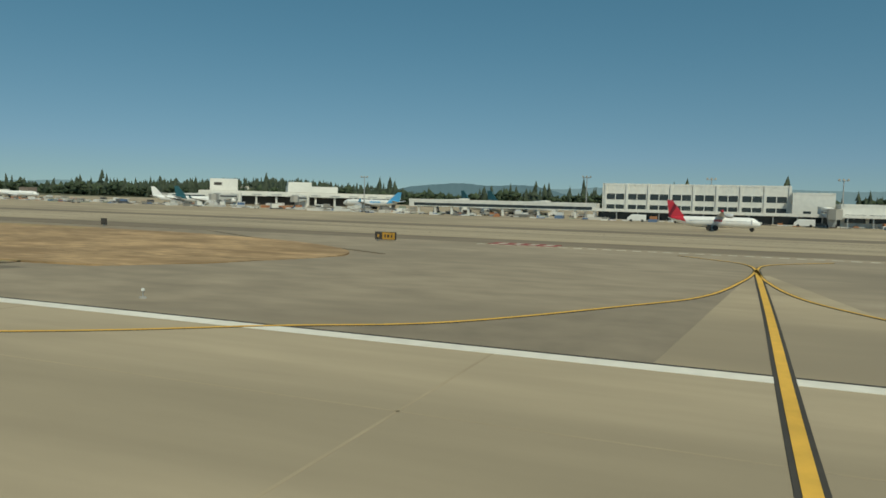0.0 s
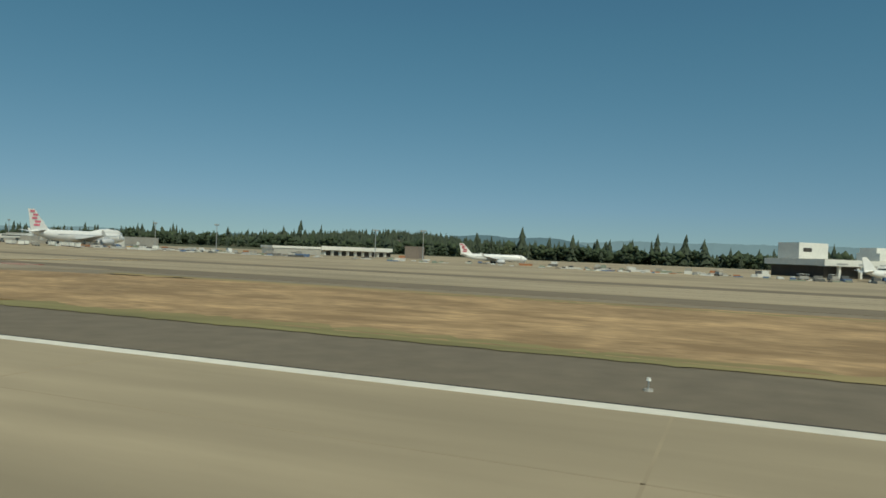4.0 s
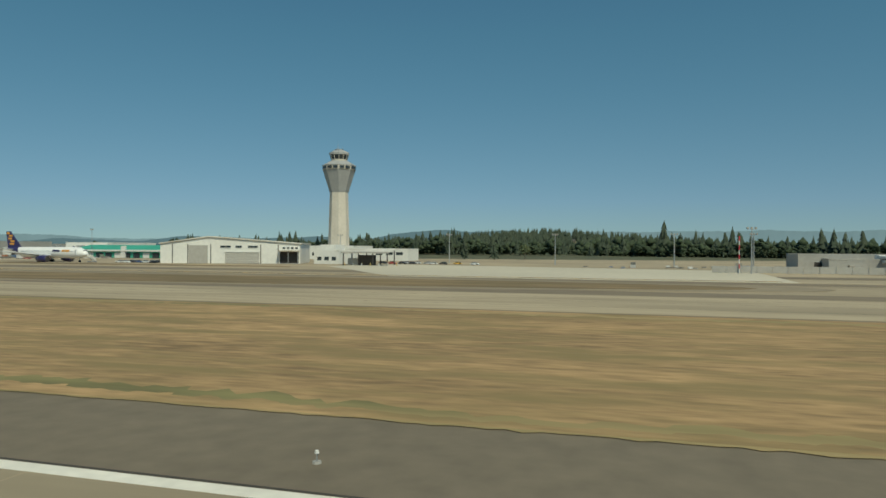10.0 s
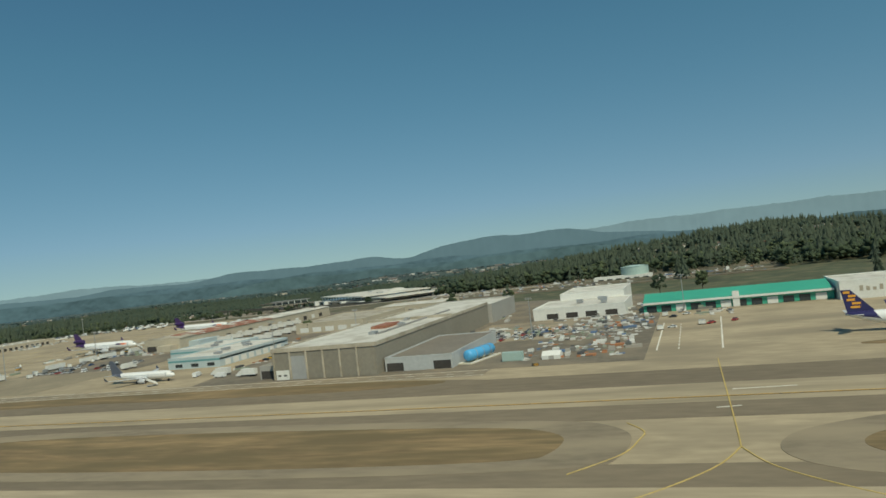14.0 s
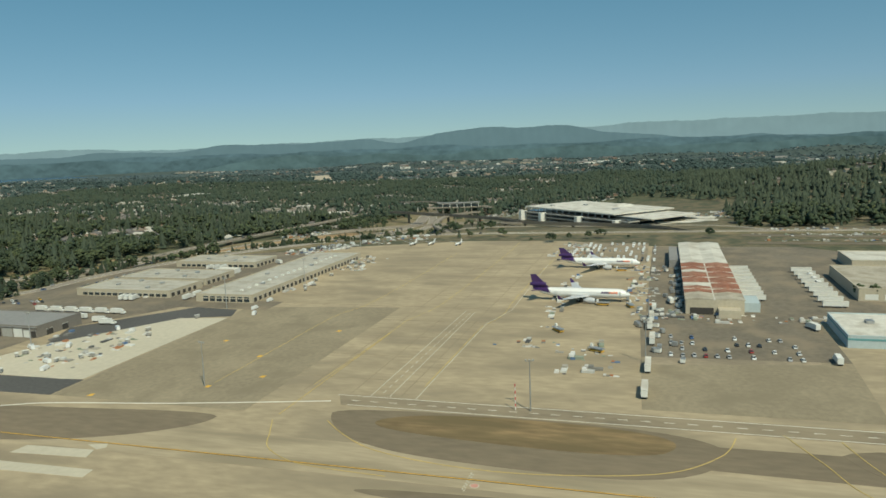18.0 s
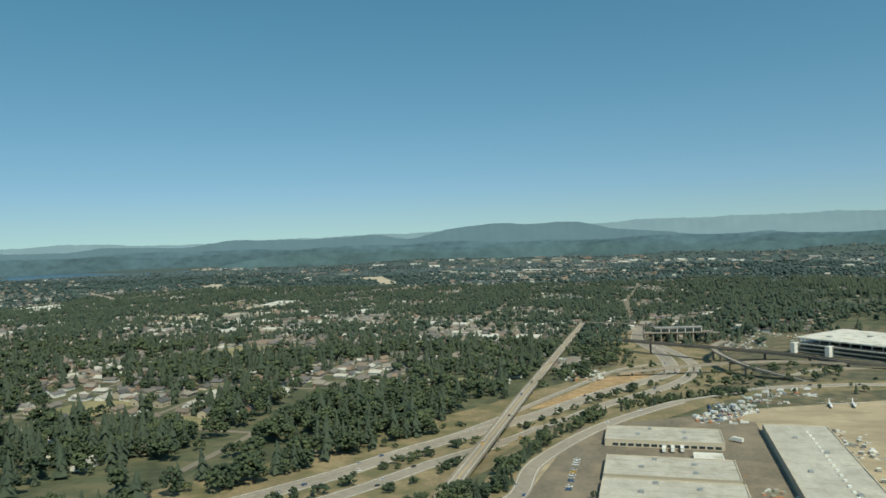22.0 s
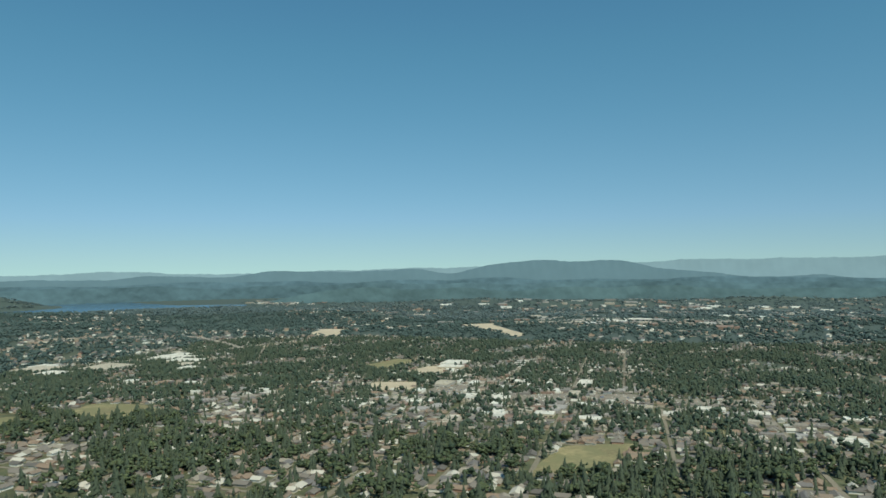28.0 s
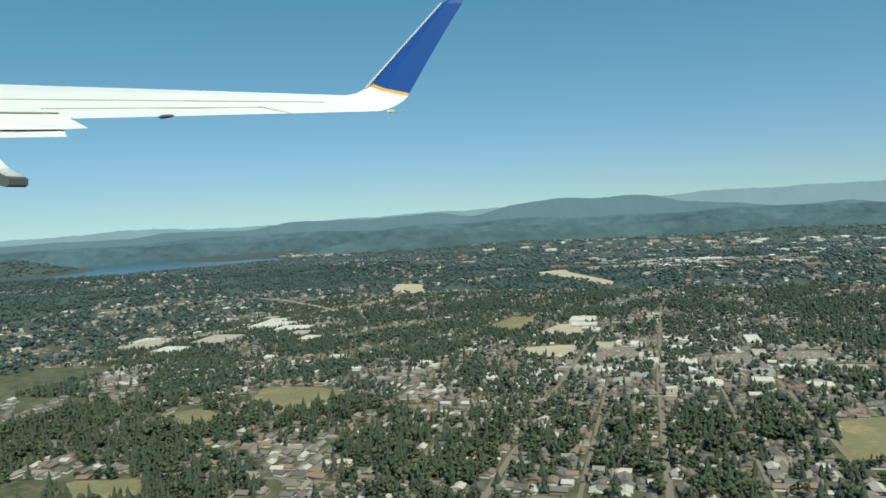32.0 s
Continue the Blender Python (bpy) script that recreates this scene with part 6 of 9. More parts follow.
def fir_shape(rng, layers=5, n=7):
    """A conifer of unit height: ragged skirts of drooping boughs round a leader."""
    V, F = [], []
    lean = rng.normal(0, 0.012, 2)
    for k in range(layers):
        z0 = 0.06 + 0.78 * k / layers + rng.uniform(-0.02, 0.02)
        z1 = min(z0 + 0.8 / layers + 0.2, rng.uniform(0.95, 1.0))
        r = 0.2 * (1 - k / (layers + 0.25)) ** 0.75 * rng.uniform(0.75, 1.2)
        i0 = len(V)
        for i in range(n):
            a = 2 * math.pi * (i + rng.uniform(-0.3, 0.3)) / n + k
            rr = r * (rng.uniform(0.45, 0.7) if i % 2 else rng.uniform(0.9, 1.3))
            V.append((rr * math.cos(a) + lean[0] * k, rr * math.sin(a) + lean[1] * k, z0 + rng.uniform(-0.05, 0.05) + (0.05 if i % 2 else 0)))
        V.append((lean[0] * k + rng.normal(0, 0.012), lean[1] * k + rng.normal(0, 0.012), z1))
        F += [(i0 + i, i0 + (i + 1) % n, i0 + n) for i in range(n)]
    return np.array(V), np.array(F)


OCT_V = np.array([(1, 0, 0), (0, 1, 0), (-1, 0, 0), (0, -1, 0), (0, 0, 1.0), (0, 0, -0.9)])
OCT_F = np.array([(0, 1, 4), (1, 2, 4), (2, 3, 4), (3, 0, 4), (1, 0, 5), (2, 1, 5), (3, 2, 5), (0, 3, 5)])


def broad_shape(rng, clumps=18, leaf=1.0):
    """A broad-leaved crown of unit height: many uneven leaf clumps over a lopsided dome, with gaps."""
    V, F = [], []
    wide, flat = rng.uniform(0.24, 0.34), rng.uniform(0.24, 0.36)
    for k in range(clumps):
        a, u = rng.uniform(0, 6.28), rng.uniform(-0.6, 1.0)
        q = math.sqrt(max(1 - u * u, 0.02)) * rng.uniform(0.55, 1.1)
        s = rng.uniform(0.08, 0.17) * leaf
        turn = Matrix.Rotation(rng.uniform(0, 3.1), 3, Vector(rng.normal(0, 1, 3)).normalized())
        v = (OCT_V * s * rng.uniform(0.6, 1.35, (6, 1))) @ np.array(turn) + (wide * q * math.cos(a), wide * q * math.sin(a), 0.58 + flat * u)
        F.append(OCT_F + 6 * k); V.append(v)
    return np.concatenate(V), np.concatenate(F)


def low_shape(rng, clumps=3):
    """A tree far off: a few ragged clumps of eight faces."""
    V, F = [], []
    o = np.array([(1, 0, 0), (0, 1, 0), (-1, 0, 0), (0, -1, 0), (0, 0, 1.1), (0, 0, -0.9)])
    f = np.array([(0, 1, 4), (1, 2, 4), (2, 3, 4), (3, 0, 4), (1, 0, 5), (2, 1, 5), (3, 2, 5), (0, 3, 5)])
    for k in range(clumps):
        v = o * rng.uniform(0.16, 0.28) * rng.uniform(0.7, 1.3, (6, 1)) + (rng.uniform(-0.2, 0.2), rng.uniform(-0.2, 0.2), rng.uniform(0.25, 0.75))
        V.append(v); F.append(f + 6 * k)
    return np.concatenate(V), np.concatenate(F)


def scatter(name, shapes, X, Y, Z, H, W, material, label, rng, soft=False, category="trees"):
    """Many trees joined into one object."""
    Vs, Fs, o = [], [], 0
    for x, y, z, h, w in zip(X, Y, Z, H, W):
        v, f = shapes[rng.integers(len(shapes))]
        a = rng.uniform(0, 6.28)
        c, s = math.cos(a), math.sin(a)
        Vs.append(np.stack([(v[:, 0] * c - v[:, 1] * s) * h * w + x, (v[:, 0] * s + v[:, 1] * c) * h * w + y, v[:, 2] * h + z], -1))
        Fs.append(f + o); o += len(v)
    V, F = np.concatenate(Vs) * K, np.concatenate(Fs)
    me = bpy.data.meshes.new(name)
    me.vertices.add(len(V)); me.vertices.foreach_set("co", V.ravel())
    me.loops.add(F.size); me.loops.foreach_set("vertex_index", F.ravel())
    me.polygons.add(len(F)); me.polygons.foreach_set("loop_start", np.arange(0, F.size, 3)); me.polygons.foreach_set("loop_total", np.full(len(F), 3))
    me.update(calc_edges=True)
    me.materials.append(material)
    if soft:
        me.shade_smooth()
    return tagged(new(name, me), label, category, kind="stuff")


rng = np.random.default_rng(11)
FIRS = [fir_shape(rng, 6, 8) for _ in range(8)]
BROADS = [broad_shape(rng, 60, 0.62) for _ in range(8)]
MIDBROADS = [broad_shape(rng, 13, 1.15) for _ in range(8)]
LOWS = [low_shape(rng) for _ in range(8)]
MIDS = [low_shape(rng, 5) for _ in range(8)]
FARS = [low_shape(rng, 2) for _ in range(8)]
LOWFIR = [fir_shape(rng, 3, 5) for _ in range(6)]


def clumped(X, Y, s=1.0):
    """How wooded a spot is, 0 to 1, in natural clumps."""
    return 0.5 + 0.25 * (np.sin(X / 61 / s + 1.7 * np.sin(Y / 83 / s)) + np.sin(Y / 47 / s + 1.3 * np.sin(X / 71 / s)))


def wood(x0, x1, y0, y1, count, bias, pad=2.5):
    X, Y = rng.uniform(x0, x1, count), rng.uniform(y0, y1, count)
    k = free_of(X, Y, pad) & (rng.uniform(0, 1, count) < clumped(X, Y) * bias)
    if y0 > 1350 and x1 < 1400:  # gardens along the streets stay more open
        k &= free_of(X, Y, 18) | (rng.uniform(0, 1, count) < 0.6) | (X < 560)
    return X[k], Y[k]

# the belt behind the airfield and along the freeway, then the town, then the valley
Xa, Ya = [], []
for args in ((636, 690, -900, 1330, 3000, 4), (690, 760, -900, 1330, 2200, 2), (760, 900, -700, 1330, 2400, 1.3), (640, 1000, 1740, 3400, 7600, 1.15), (300, 640, 1880, 2100, 1000, 0.85, 11), (330, 640, 2060, 3300, 3900, 0.95, 5), (400, 760, 2420, 3300, 1300, 1.0, 3), (640, 780, 1560, 1760, 150, 0.8), (690, 1000, 1690, 1840, 240, 0.9), (540, 690, 2200, 2420, 300, 1.0, 4), (410, 560, 2240, 2500, 420, 1.0, 4), (340, 640, 1890, 2010, 800, 0.9, 11), (300, 520, 1985, 2120, 650, 0.85, 11), (560, 720, 1330, 1560, 60, 0.5)):
    a, b = wood(*args); Xa.append(a); Ya.append(b)
X, Y = np.concatenate(Xa), np.concatenate(Ya)
n = len(X); belt = (X < 760) & (Y < 1330)
fir = rng.uniform(0, 1, n) < np.where(belt, 0.25, np.where((X < 640) & (Y > 1700) & (Y < 2080), 0.24, 0.5))
ramps = (X > 560) & (X < 1000) & (Y > 1330) & (Y < 1830)
fir &= ~ramps | (rng.uniform(0, 1, n) < 0.3)
H = np.where(ramps, 0.6, 1.0) * np.where(fir, rng.uniform(9, 17, n) * rng.choice([1, 1, 1, 1.35], n), rng.uniform(4.5, 14.5, n)) * np.where(belt, np.where(fir, rng.choice([0.6, 0.8, 1.05, 1.5], n), rng.choice([0.75, 0.9, 1.05, 1.25], n)), np.where(fir, 1.3, 1.25))
W = np.where(fir, rng.uniform(0.9, 1.5, n), rng.uniform(1.0, 1.7, n))
scatter("fir_wood", FIRS, X[fir], Y[fir], land(X, Y)[fir], H[fir], W[fir], M_FIR, "dark firs of the wooded belt", rng)
b1, b2 = ~fir & ~belt, ~fir & belt
close = b1 & (X < 660) & (Y < 2700)
b1 &= ~close
scatter("broadleaf_wood", BROADS, X[close], Y[close], land(X, Y)[close], H[close], W[close], M_LEAF, "green broad-leaved trees along the freeway", rng, True)
scatter("broadleaf_streets", MIDBROADS, X[b1], Y[b1], land(X, Y)[b1], H[b1], W[b1], M_LEAF, "green broad-leaved trees along the streets", rng, True)
front = b2 & (X < 652)
b2 &= ~front
scatter("broadleaf_edge", MIDBROADS, X[front], Y[front], land(X, Y)[front], H[front], W[front], M_BELT, "green broad-leaved trees at the edge of the belt", rng, True)
scatter("broadleaf_belt", MIDS, X[b2], Y[b2], land(X, Y)[b2], H[b2], W[b2], M_BELT, "green broad-leaved trees of the belt behind the airfield", rng, True)
X, Y = [], []
for k, lo, hi, spread, count in ((2, 0, 44, 9, 240), (1, 0, 40, 8, 110), (0, 4, 44, 14, 60)):
    pts, w = FREEWAY[k]
    for _ in range(count):
        p = pts[int(rng.uniform(lo, min(hi, len(pts) - 1)))]
        side = rng.choice((-1, 1))
        off = side * (w / 2 + 2.5 + rng.uniform(0, spread))
        X.append(p[0] + 0.5 * off + rng.normal(0, 3)); Y.append(p[1] + 0.87 * off + rng.normal(0, 2))
X, Y = np.array(X), np.array(Y)
ok = ~((X < 620) & (Y < 1765)) & ~((X < 500) & (Y < 1790)) & ~inside(X, Y, FIELDS[1]) & (np.abs(Y - 1834) > 6)
for pts, w in FREEWAY:
    ok &= seg_dist(X, Y, pts) > w / 2 + 2.5
X, Y = X[ok], Y[ok]
n = len(X)
scatter("roadside_shrubs", MIDBROADS, X, Y, land(X, Y) - 0.5, rng.uniform(2.5, 8, n), rng.uniform(1.1, 1.8, n), M_LEAF, "green shrubs and young trees beside the freeway", rng, True)
Xa, Ya = [], []
for args in ((900, 1900, 300, 1400, 8500, 1.15), (1000, 1300, 1400, 3600, 11000, 0.95), (1300, 2400, 1400, 3800, 40000, 1.1), (900, 1300, -700, 400, 1500, 1.2), (1900, 2400, -200, 1400, 7000, 1.2)):
    a, b = wood(*args); Xa.append(a); Ya.append(b)
X, Y = np.concatenate(Xa), np.concatenate(Ya)
n = len(X); fir = rng.uniform(0, 1, n) < 0.45
fir |= (Y < 1350) & (rng.uniform(0, 1, n) < 0.55)
H = np.where(fir, rng.uniform(10, 20, n), rng.uniform(8, 15, n)) * np.where((Y < 1350) & fir, 1.25, 1)
W = np.where(fir, rng.uniform(1.0, 1.6, n), rng.uniform(1.05, 1.6, n))
scatter("fir_wood_town", LOWFIR, X[fir], Y[fir], land(X, Y)[fir], H[fir], W[fir], M_FIR, "dark firs among the houses", rng, True)
scatter("broadleaf_wood_town", LOWS, X[~fir], Y[~fir], land(X, Y)[~fir], H[~fir], W[~fir], M_TOWNLEAF, "green trees among the houses", rng, True)
Xa, Ya = [], []
for args in ((2400, 5200, 0, 6500, 40000, 1.5), (1200, 2400, 3800, 6500, 9000, 1.5), (5200, 9000, -1500, 11000, 18000, 1.5), (3000, 5600, 6500, 9600, 9000, 1.5)):
    a, b = wood(*args); Xa.append(a); Ya.append(b)
X, Y = np.concatenate(Xa), np.concatenate(Ya)
n = len(X)
H, W = rng.uniform(11, 20, n), np.where(X < 4000, rng.uniform(1.2, 2.4, n), rng.uniform(1.7, 3.8, n))
for k, m, lab in ((X + 300 * np.sin(Y / 400) < 4300, M_MIDHAZE, "dark green woods of the valley"), (X + 300 * np.sin(Y / 400) >= 4300, M_FARHAZE, "distant blue-green woods beyond the valley")):
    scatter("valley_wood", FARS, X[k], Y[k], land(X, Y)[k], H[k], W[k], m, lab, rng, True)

# ---- town roads and the freeway ----
M_TOWNROAD = mat("town_asphalt", (0.2, 0.172, 0.128), 0.9, 0.15, 0.05, 1)
for pts, w in ROADS[1:]:
    fine = []
    for p, q in zip(pts, pts[1:]):
        for u in np.linspace(0, 1, max(int(math.hypot(q[0] - p[0], q[1] - p[1]) / 25), 2), endpoint=False):
            fine.append((p[0] + (q[0] - p[0]) * u, p[1] + (q[1] - p[1]) * u))
    fine.append(pts[-1])
    fine = [(x, y, float(land(x, y)) + 0.5) for x, y in fine]
    setting("town_road", ribbon(bmn(), fine, w, -0.6, 0.12 if w < 12 else 7.0), M_TOWNROAD if w < 12 else M_ROADW, "straight town road between houses and trees", "road")
# dry verges along the freeway
def drape(pts, half, dz):
    """A strip that follows the land, along a line of points."""
    bm, rows_ = bmn(), []
    for i, p in enumerate(pts):
        a, b = Vector(pts[max(i - 1, 0)][:2]), Vector(pts[min(i + 1, len(pts) - 1)][:2])
        d = (b - a).normalized()
        q = [(p[0] - d.y * half * u, p[1] + d.x * half * u) for u in np.linspace(-1, 1, 13)]
        rows_.append([bm.verts.new((x, y, float(land(x, y)) + dz)) for x, y in q])
    for a, b in zip(rows_, rows_[1:]):
        for i in range(12):
            bm.faces.new((a[i], a[i + 1], b[i + 1], b[i]))
    return bm


for k, half in ((0, 56), (1, 46), (2, 22), (3, 18), (4, 14)):
    setting("verge", drape(FREEWAY[k][0], half, 0.16 + 0.02 * k), M_VERGE, "dry brown grass verge beside the freeway", "verge")
for pts, w in FREEWAY:
    pts = [(x, y, float(land(x, y)) + 0.45) for x, y, z in pts]
    r = setting("freeway", ribbon(bmn(), pts, w, -0.5, 0.1), M_ROADW, "pale concrete freeway carriageway", "road")
    for off in ((-0.5, 0.5) if w > 8 else (0.5,)):
        q = []
        for i, p in enumerate(pts):
            a, b = Vector(pts[max(i - 1, 0)][:2]), Vector(pts[min(i + 1, len(pts) - 1)][:2])
            d = (b - a).normalized()
            q.append((p[0] - d.y * off * (w - 2.4), p[1] + d.x * off * (w - 2.4), p[2]))
        part("lane_line", ribbon(bmn(), q, 0.25, 0.0, 0.14), M_WHITE, r)
    part("barrier", ribbon(bmn(), [(p[0], p[1], p[2]) for p in pts], 0.3, 0.0, 0.5 if w > 16 else 0.13), M_ROADW, r)
# the long straight bridge over the freeway
def deck_height(x):
    return -1.5 - 0.019 * (x - 404) if x < 640 else max(-6 - (x - 640) * 0.03, float(land(x, 1837)) + 0.7)


bx = [(x, 1833 + 0.0075 * (x - 404), deck_height(x)) for x in range(250, 1320, 20)]
t = thing("road_bridge", 404, 1833, 0, "long straight concrete road bridge over the freeway", "bridge")
loc = [(x - 404, y - 1833, z) for x, y, z in bx]
d = part("deck", ribbon(bmn(), loc, 9.4, -0.8, 0.0), M_ROADW, t)
for s in (-4.5, 4.5):
    part("parapet", ribbon(bmn(), [(x, y + s, z) for x, y, z in loc], 0.35, 0.0, 1.0), M_ROADW, t)
part("centre_line", ribbon(bmn(), loc, 0.3, 0.0, 0.03), M_YELLOW, d)
for s in (-3, 3):
    part("edge_line", ribbon(bmn(), [(x, y + s, z) for x, y, z in loc], 0.2, 0.0, 0.03), M_WHITE, d)
for x, y, z in loc[3:22:2]:
    part("pier", box(bmn(), x - 0.8, y - 3.6, -14, x + 0.8, y + 3.6, z - 0.8), M_ROADW, t)
# overpasses across the freeway
for pts, lab in (([(766, 1760, -10), (783, 1716, -8), (806, 1667, -7), (821, 1600, -6), (806, 1545, -5)], "curved concrete overpass above the freeway"), ([(700, 1600, -2), (780, 1640, -3), (900, 1660, -6), (980, 1640, -9)], "long concrete overpass on piers"),
                 ([(1060, 1640, -10), (1090, 1700, -9), (1142, 1762, -8), (1190, 1830, -12)], "elevated concrete rail viaduct on piers")):
    t = thing("overpass", *pts[0][:2], 0, lab, "bridge")
    a = [(p[0] - pts[0][0], p[1] - pts[0][1], p[2]) for p in arc(pts)]
    part("deck", ribbon(bmn(), a, 7, -1.0, 0.0), M_ROADW, t)
    for s in (0.95, -0.95):
        part("parapet", ribbon(bmn(), [(x, y + s * 3.4, z) for x, y, z in a], 0.3, 0.0, 0.9), M_ROADW, t)
    for p in a[3::5]:
        part("pier", tube(bmn(), p[0], p[1], -22, p[2] - 1.0, 0.9, 0.9, 8), M_ROADW, t)
t = thing("road_viaduct", 850, 1585, 0, "long weathered concrete road viaduct on piers", "bridge")
a = [(x - 850, y - 1585, z) for x, y, z in arc([(960, 1760, -6), (900, 1660, -5), (850, 1585, -4), (805, 1535, -4), (772, 1440, -3), (735, 1395, -2), (690, 1360, -2)])]
part("deck", ribbon(bmn(), a, 8, -1.8, 0.0), M_OLDCONC, t)
for s in (3.9, -3.9):
    part("parapet", ribbon(bmn(), [(x + s * 0.9, y - s * 0.45, z) for x, y, z in a], 0.35, 0.0, 1.0), M_OLDCONC, t)
for p in a[3::5]:
    part("pier", box(bmn(), p[0] - 1.2, p[1] - 1.2, -24, p[0] + 1.2, p[1] + 1.2, p[2] - 1.8), M_OLDCONC, t)
M_LOT = mat("car_park_asphalt", (0.215, 0.185, 0.145), 0.9, 0.25, 0.04, 0.5)
t = thing("rail_station", 1066, 1694, 0, "elevated rail station with a dark roof on pale columns", "station", turn=-78)
part("platform", box(bmn(), -46, -6, -11, 46, 6, -9.6), M_ROADW, t)
part("roof", box(bmn(), -30, -6.5, -4.2, 34, 6.5, -3.2), M_ROOFG, t)
part("glass_screen", box(bmn(), -28, -5.6, -9.4, 32, -5.3, -5.6), M_GLASS, t)
for k in range(9):
    part("column", box(bmn(), -44 + k * 10.8, -4.2, -40, -42.6 + k * 10.8, 4.2, -11), M_ROADW, t)
    if 1 < k < 8:
        part("post", box(bmn(), -44 + k * 10.8, -6, -9.6, -43.2 + k * 10.8, -5.2, -4.2), M_WALLW, t)
for poly, m, lab in [(f, M_GRASS if i == 1 else M_FIELD, "open dry grass field") for i, f in enumerate(FIELDS)] + [(b, M_BARE, "bare pale earth with no growth") for b in BARE] + [(b, M_LOT, "worn asphalt car park between shops") for b in LOTS]:
    cx, cy = sum(p[0] for p in poly) / len(poly), sum(p[1] for p in poly) / len(poly)
    bm = bmn()
    ring = rounded(poly, 0.1)
    dz = 1.6 if m is M_BARE or cy > 3200 else 0.8
    loops = [[bm.verts.new((cx + (x - cx) * u, cy + (y - cy) * u, float(land(cx + (x - cx) * u, cy + (y - cy) * u)) + dz * min(1, 4 * (1.1 - u)))) for x, y in ring] for u in (1, 0.85, 0.7, 0.5, 0.3, 0.12)]
    for a, b in zip(loops, loops[1:]):
        for i in range(len(ring)):
            j = (i + 1) % len(ring)
            bm.faces.new((a[i], a[j], b[j], b[i]))
    bm.faces.new(loops[-1])
    setting("car_park" if m is M_LOT else "field", bm, m, lab, "car park" if m is M_LOT else "field")


# ---- houses ----
HOUSE_WALLS = [mat("house_wall_" + n, c, 0.8, 0.08, 0.2, 2, rnd=0.12) for n, c in (("white", (0.62, 0.60, 0.55)), ("tan", (0.42, 0.36, 0.27)), ("grey", (0.33, 0.34, 0.34)), ("red", (0.25, 0.165, 0.125)))]
HOUSE_ROOFS = [mat("house_roof_" + n, c, 0.9, 0.15, 0.3, 2, rnd=0.2) for n, c in (("grey", (0.19, 0.18, 0.17)), ("brown", (0.20, 0.162, 0.128)), ("pale", (0.37, 0.34, 0.30)), ("dark", (0.09, 0.09, 0.09)))]


def house(w, d, h, wall, roof, label, wing=False):
    """A detached house with a gabled roof, windows, door and chimney, its ridge along x."""
    t = thing("house", 0, 0, 0, label, "house", "houses of the town")
    bm = bmn()
    rings(bm, [[(x, -d / 2, -2), (x, d / 2, -2), (x, d / 2, h), (x, 0, h + d * 0.24), (x, -d / 2, h)] for x in (-w / 2, w / 2)])
    part("wall", bm, wall, t)
    bm = bmn()
    o, th = 0.5, 0.3
    rings(bm, [[(x, -d / 2 - o, h - 0.2), (x, 0, h + d * 0.24), (x, d / 2 + o, h - 0.2), (x, d / 2 + o, h - 0.2 + th), (x, 0, h + d * 0.24 + th), (x, -d / 2 - o, h - 0.2 + th)] for x in (-w / 2 - o, w / 2 + o)])
    r = part("roof", bm, roof, t)
    part("chimney", box(bmn(), w * 0.2, 0.6, h, w * 0.2 + 0.9, 1.5, h + d * 0.24 + 1.1), HOUSE_WALLS[3], r)
    for x in (-w * 0.36, -w * 0.1, w * 0.16):
        part("window", box(bmn(), x, -d / 2 - 0.06, 1.0, x + w * 0.13, -d / 2 + 0.1, 2.1), M_GLASS, t)
    part("door", box(bmn(), w * 0.34, -d / 2 - 0.06, 0, w * 0.42, -d / 2 + 0.1, 1.8), HOUSE_WALLS[3], t)
    part("window", box(bmn(), -w / 2 - 0.06, -1, 1.0, -w / 2 + 0.1, 1, 2.1), M_GLASS, t)
    if wing:
        bm = bmn()
        rings(bm, [[(w * 0.05, y, -2), (w * 0.45, y, -2), (w * 0.45, y, h * 0.9), (w * 0.25, y, h * 0.9 + w * 0.1), (w * 0.05, y, h * 0.9)] for y in (-d / 2 - 3.5, -d / 2 + 0.2)])
        part("garage", bm, wall, t)
    return t


MODELS = []
for i, (w, d, h, wi, ri, lab) in enumerate(((11, 7, 2.6, 0, 0, "white house with a grey shingle roof"), (12, 7.5, 2.6, 1, 1, "tan house with a brown roof"), (10, 7, 4.4, 2, 3, "two-storey grey house with a dark roof"),
                                         (13, 8, 2.6, 0, 2, "white bungalow with a pale roof"), (11, 7.5, 2.7, 3, 0, "red-walled house with a grey roof"), (10, 8, 4.2, 1, 3, "two-storey tan house with a dark roof"))):
    MODELS.append(house(w * 1.2, d * 1.2, h * 1.15, HOUSE_WALLS[wi], HOUSE_ROOFS[ri], lab, i % 2 == 0))
rng = np.random.default_rng(21)
spots = []
for (pts, w) in ROADS[1:]:
    for p, q in zip(pts, pts[1:]):
        L = math.hypot(q[0] - p[0], q[1] - p[1])
        dx, dy = (q[0] - p[0]) / L, (q[1] - p[1]) / L
        for s in np.arange(8, L - 8, 14.5):
            for side in (-1, 1):
                for rowk in (1, 2, 3):
                    off = w / 2 + 7 + (rowk - 1) * 27 + rng.uniform(-1, 4)
                    spots.append((p[0] + dx * s - dy * off * side + rng.uniform(-2, 2), p[1] + dy * s + dx * off * side + rng.uniform(-2, 2), math.degrees(math.atan2(dy, dx)) + (180 if side < 0 else 0) + rng.choice((0, 0, 90))))
SX, SY = np.array([s[0] for s in spots]), np.array([s[1] for s in spots])
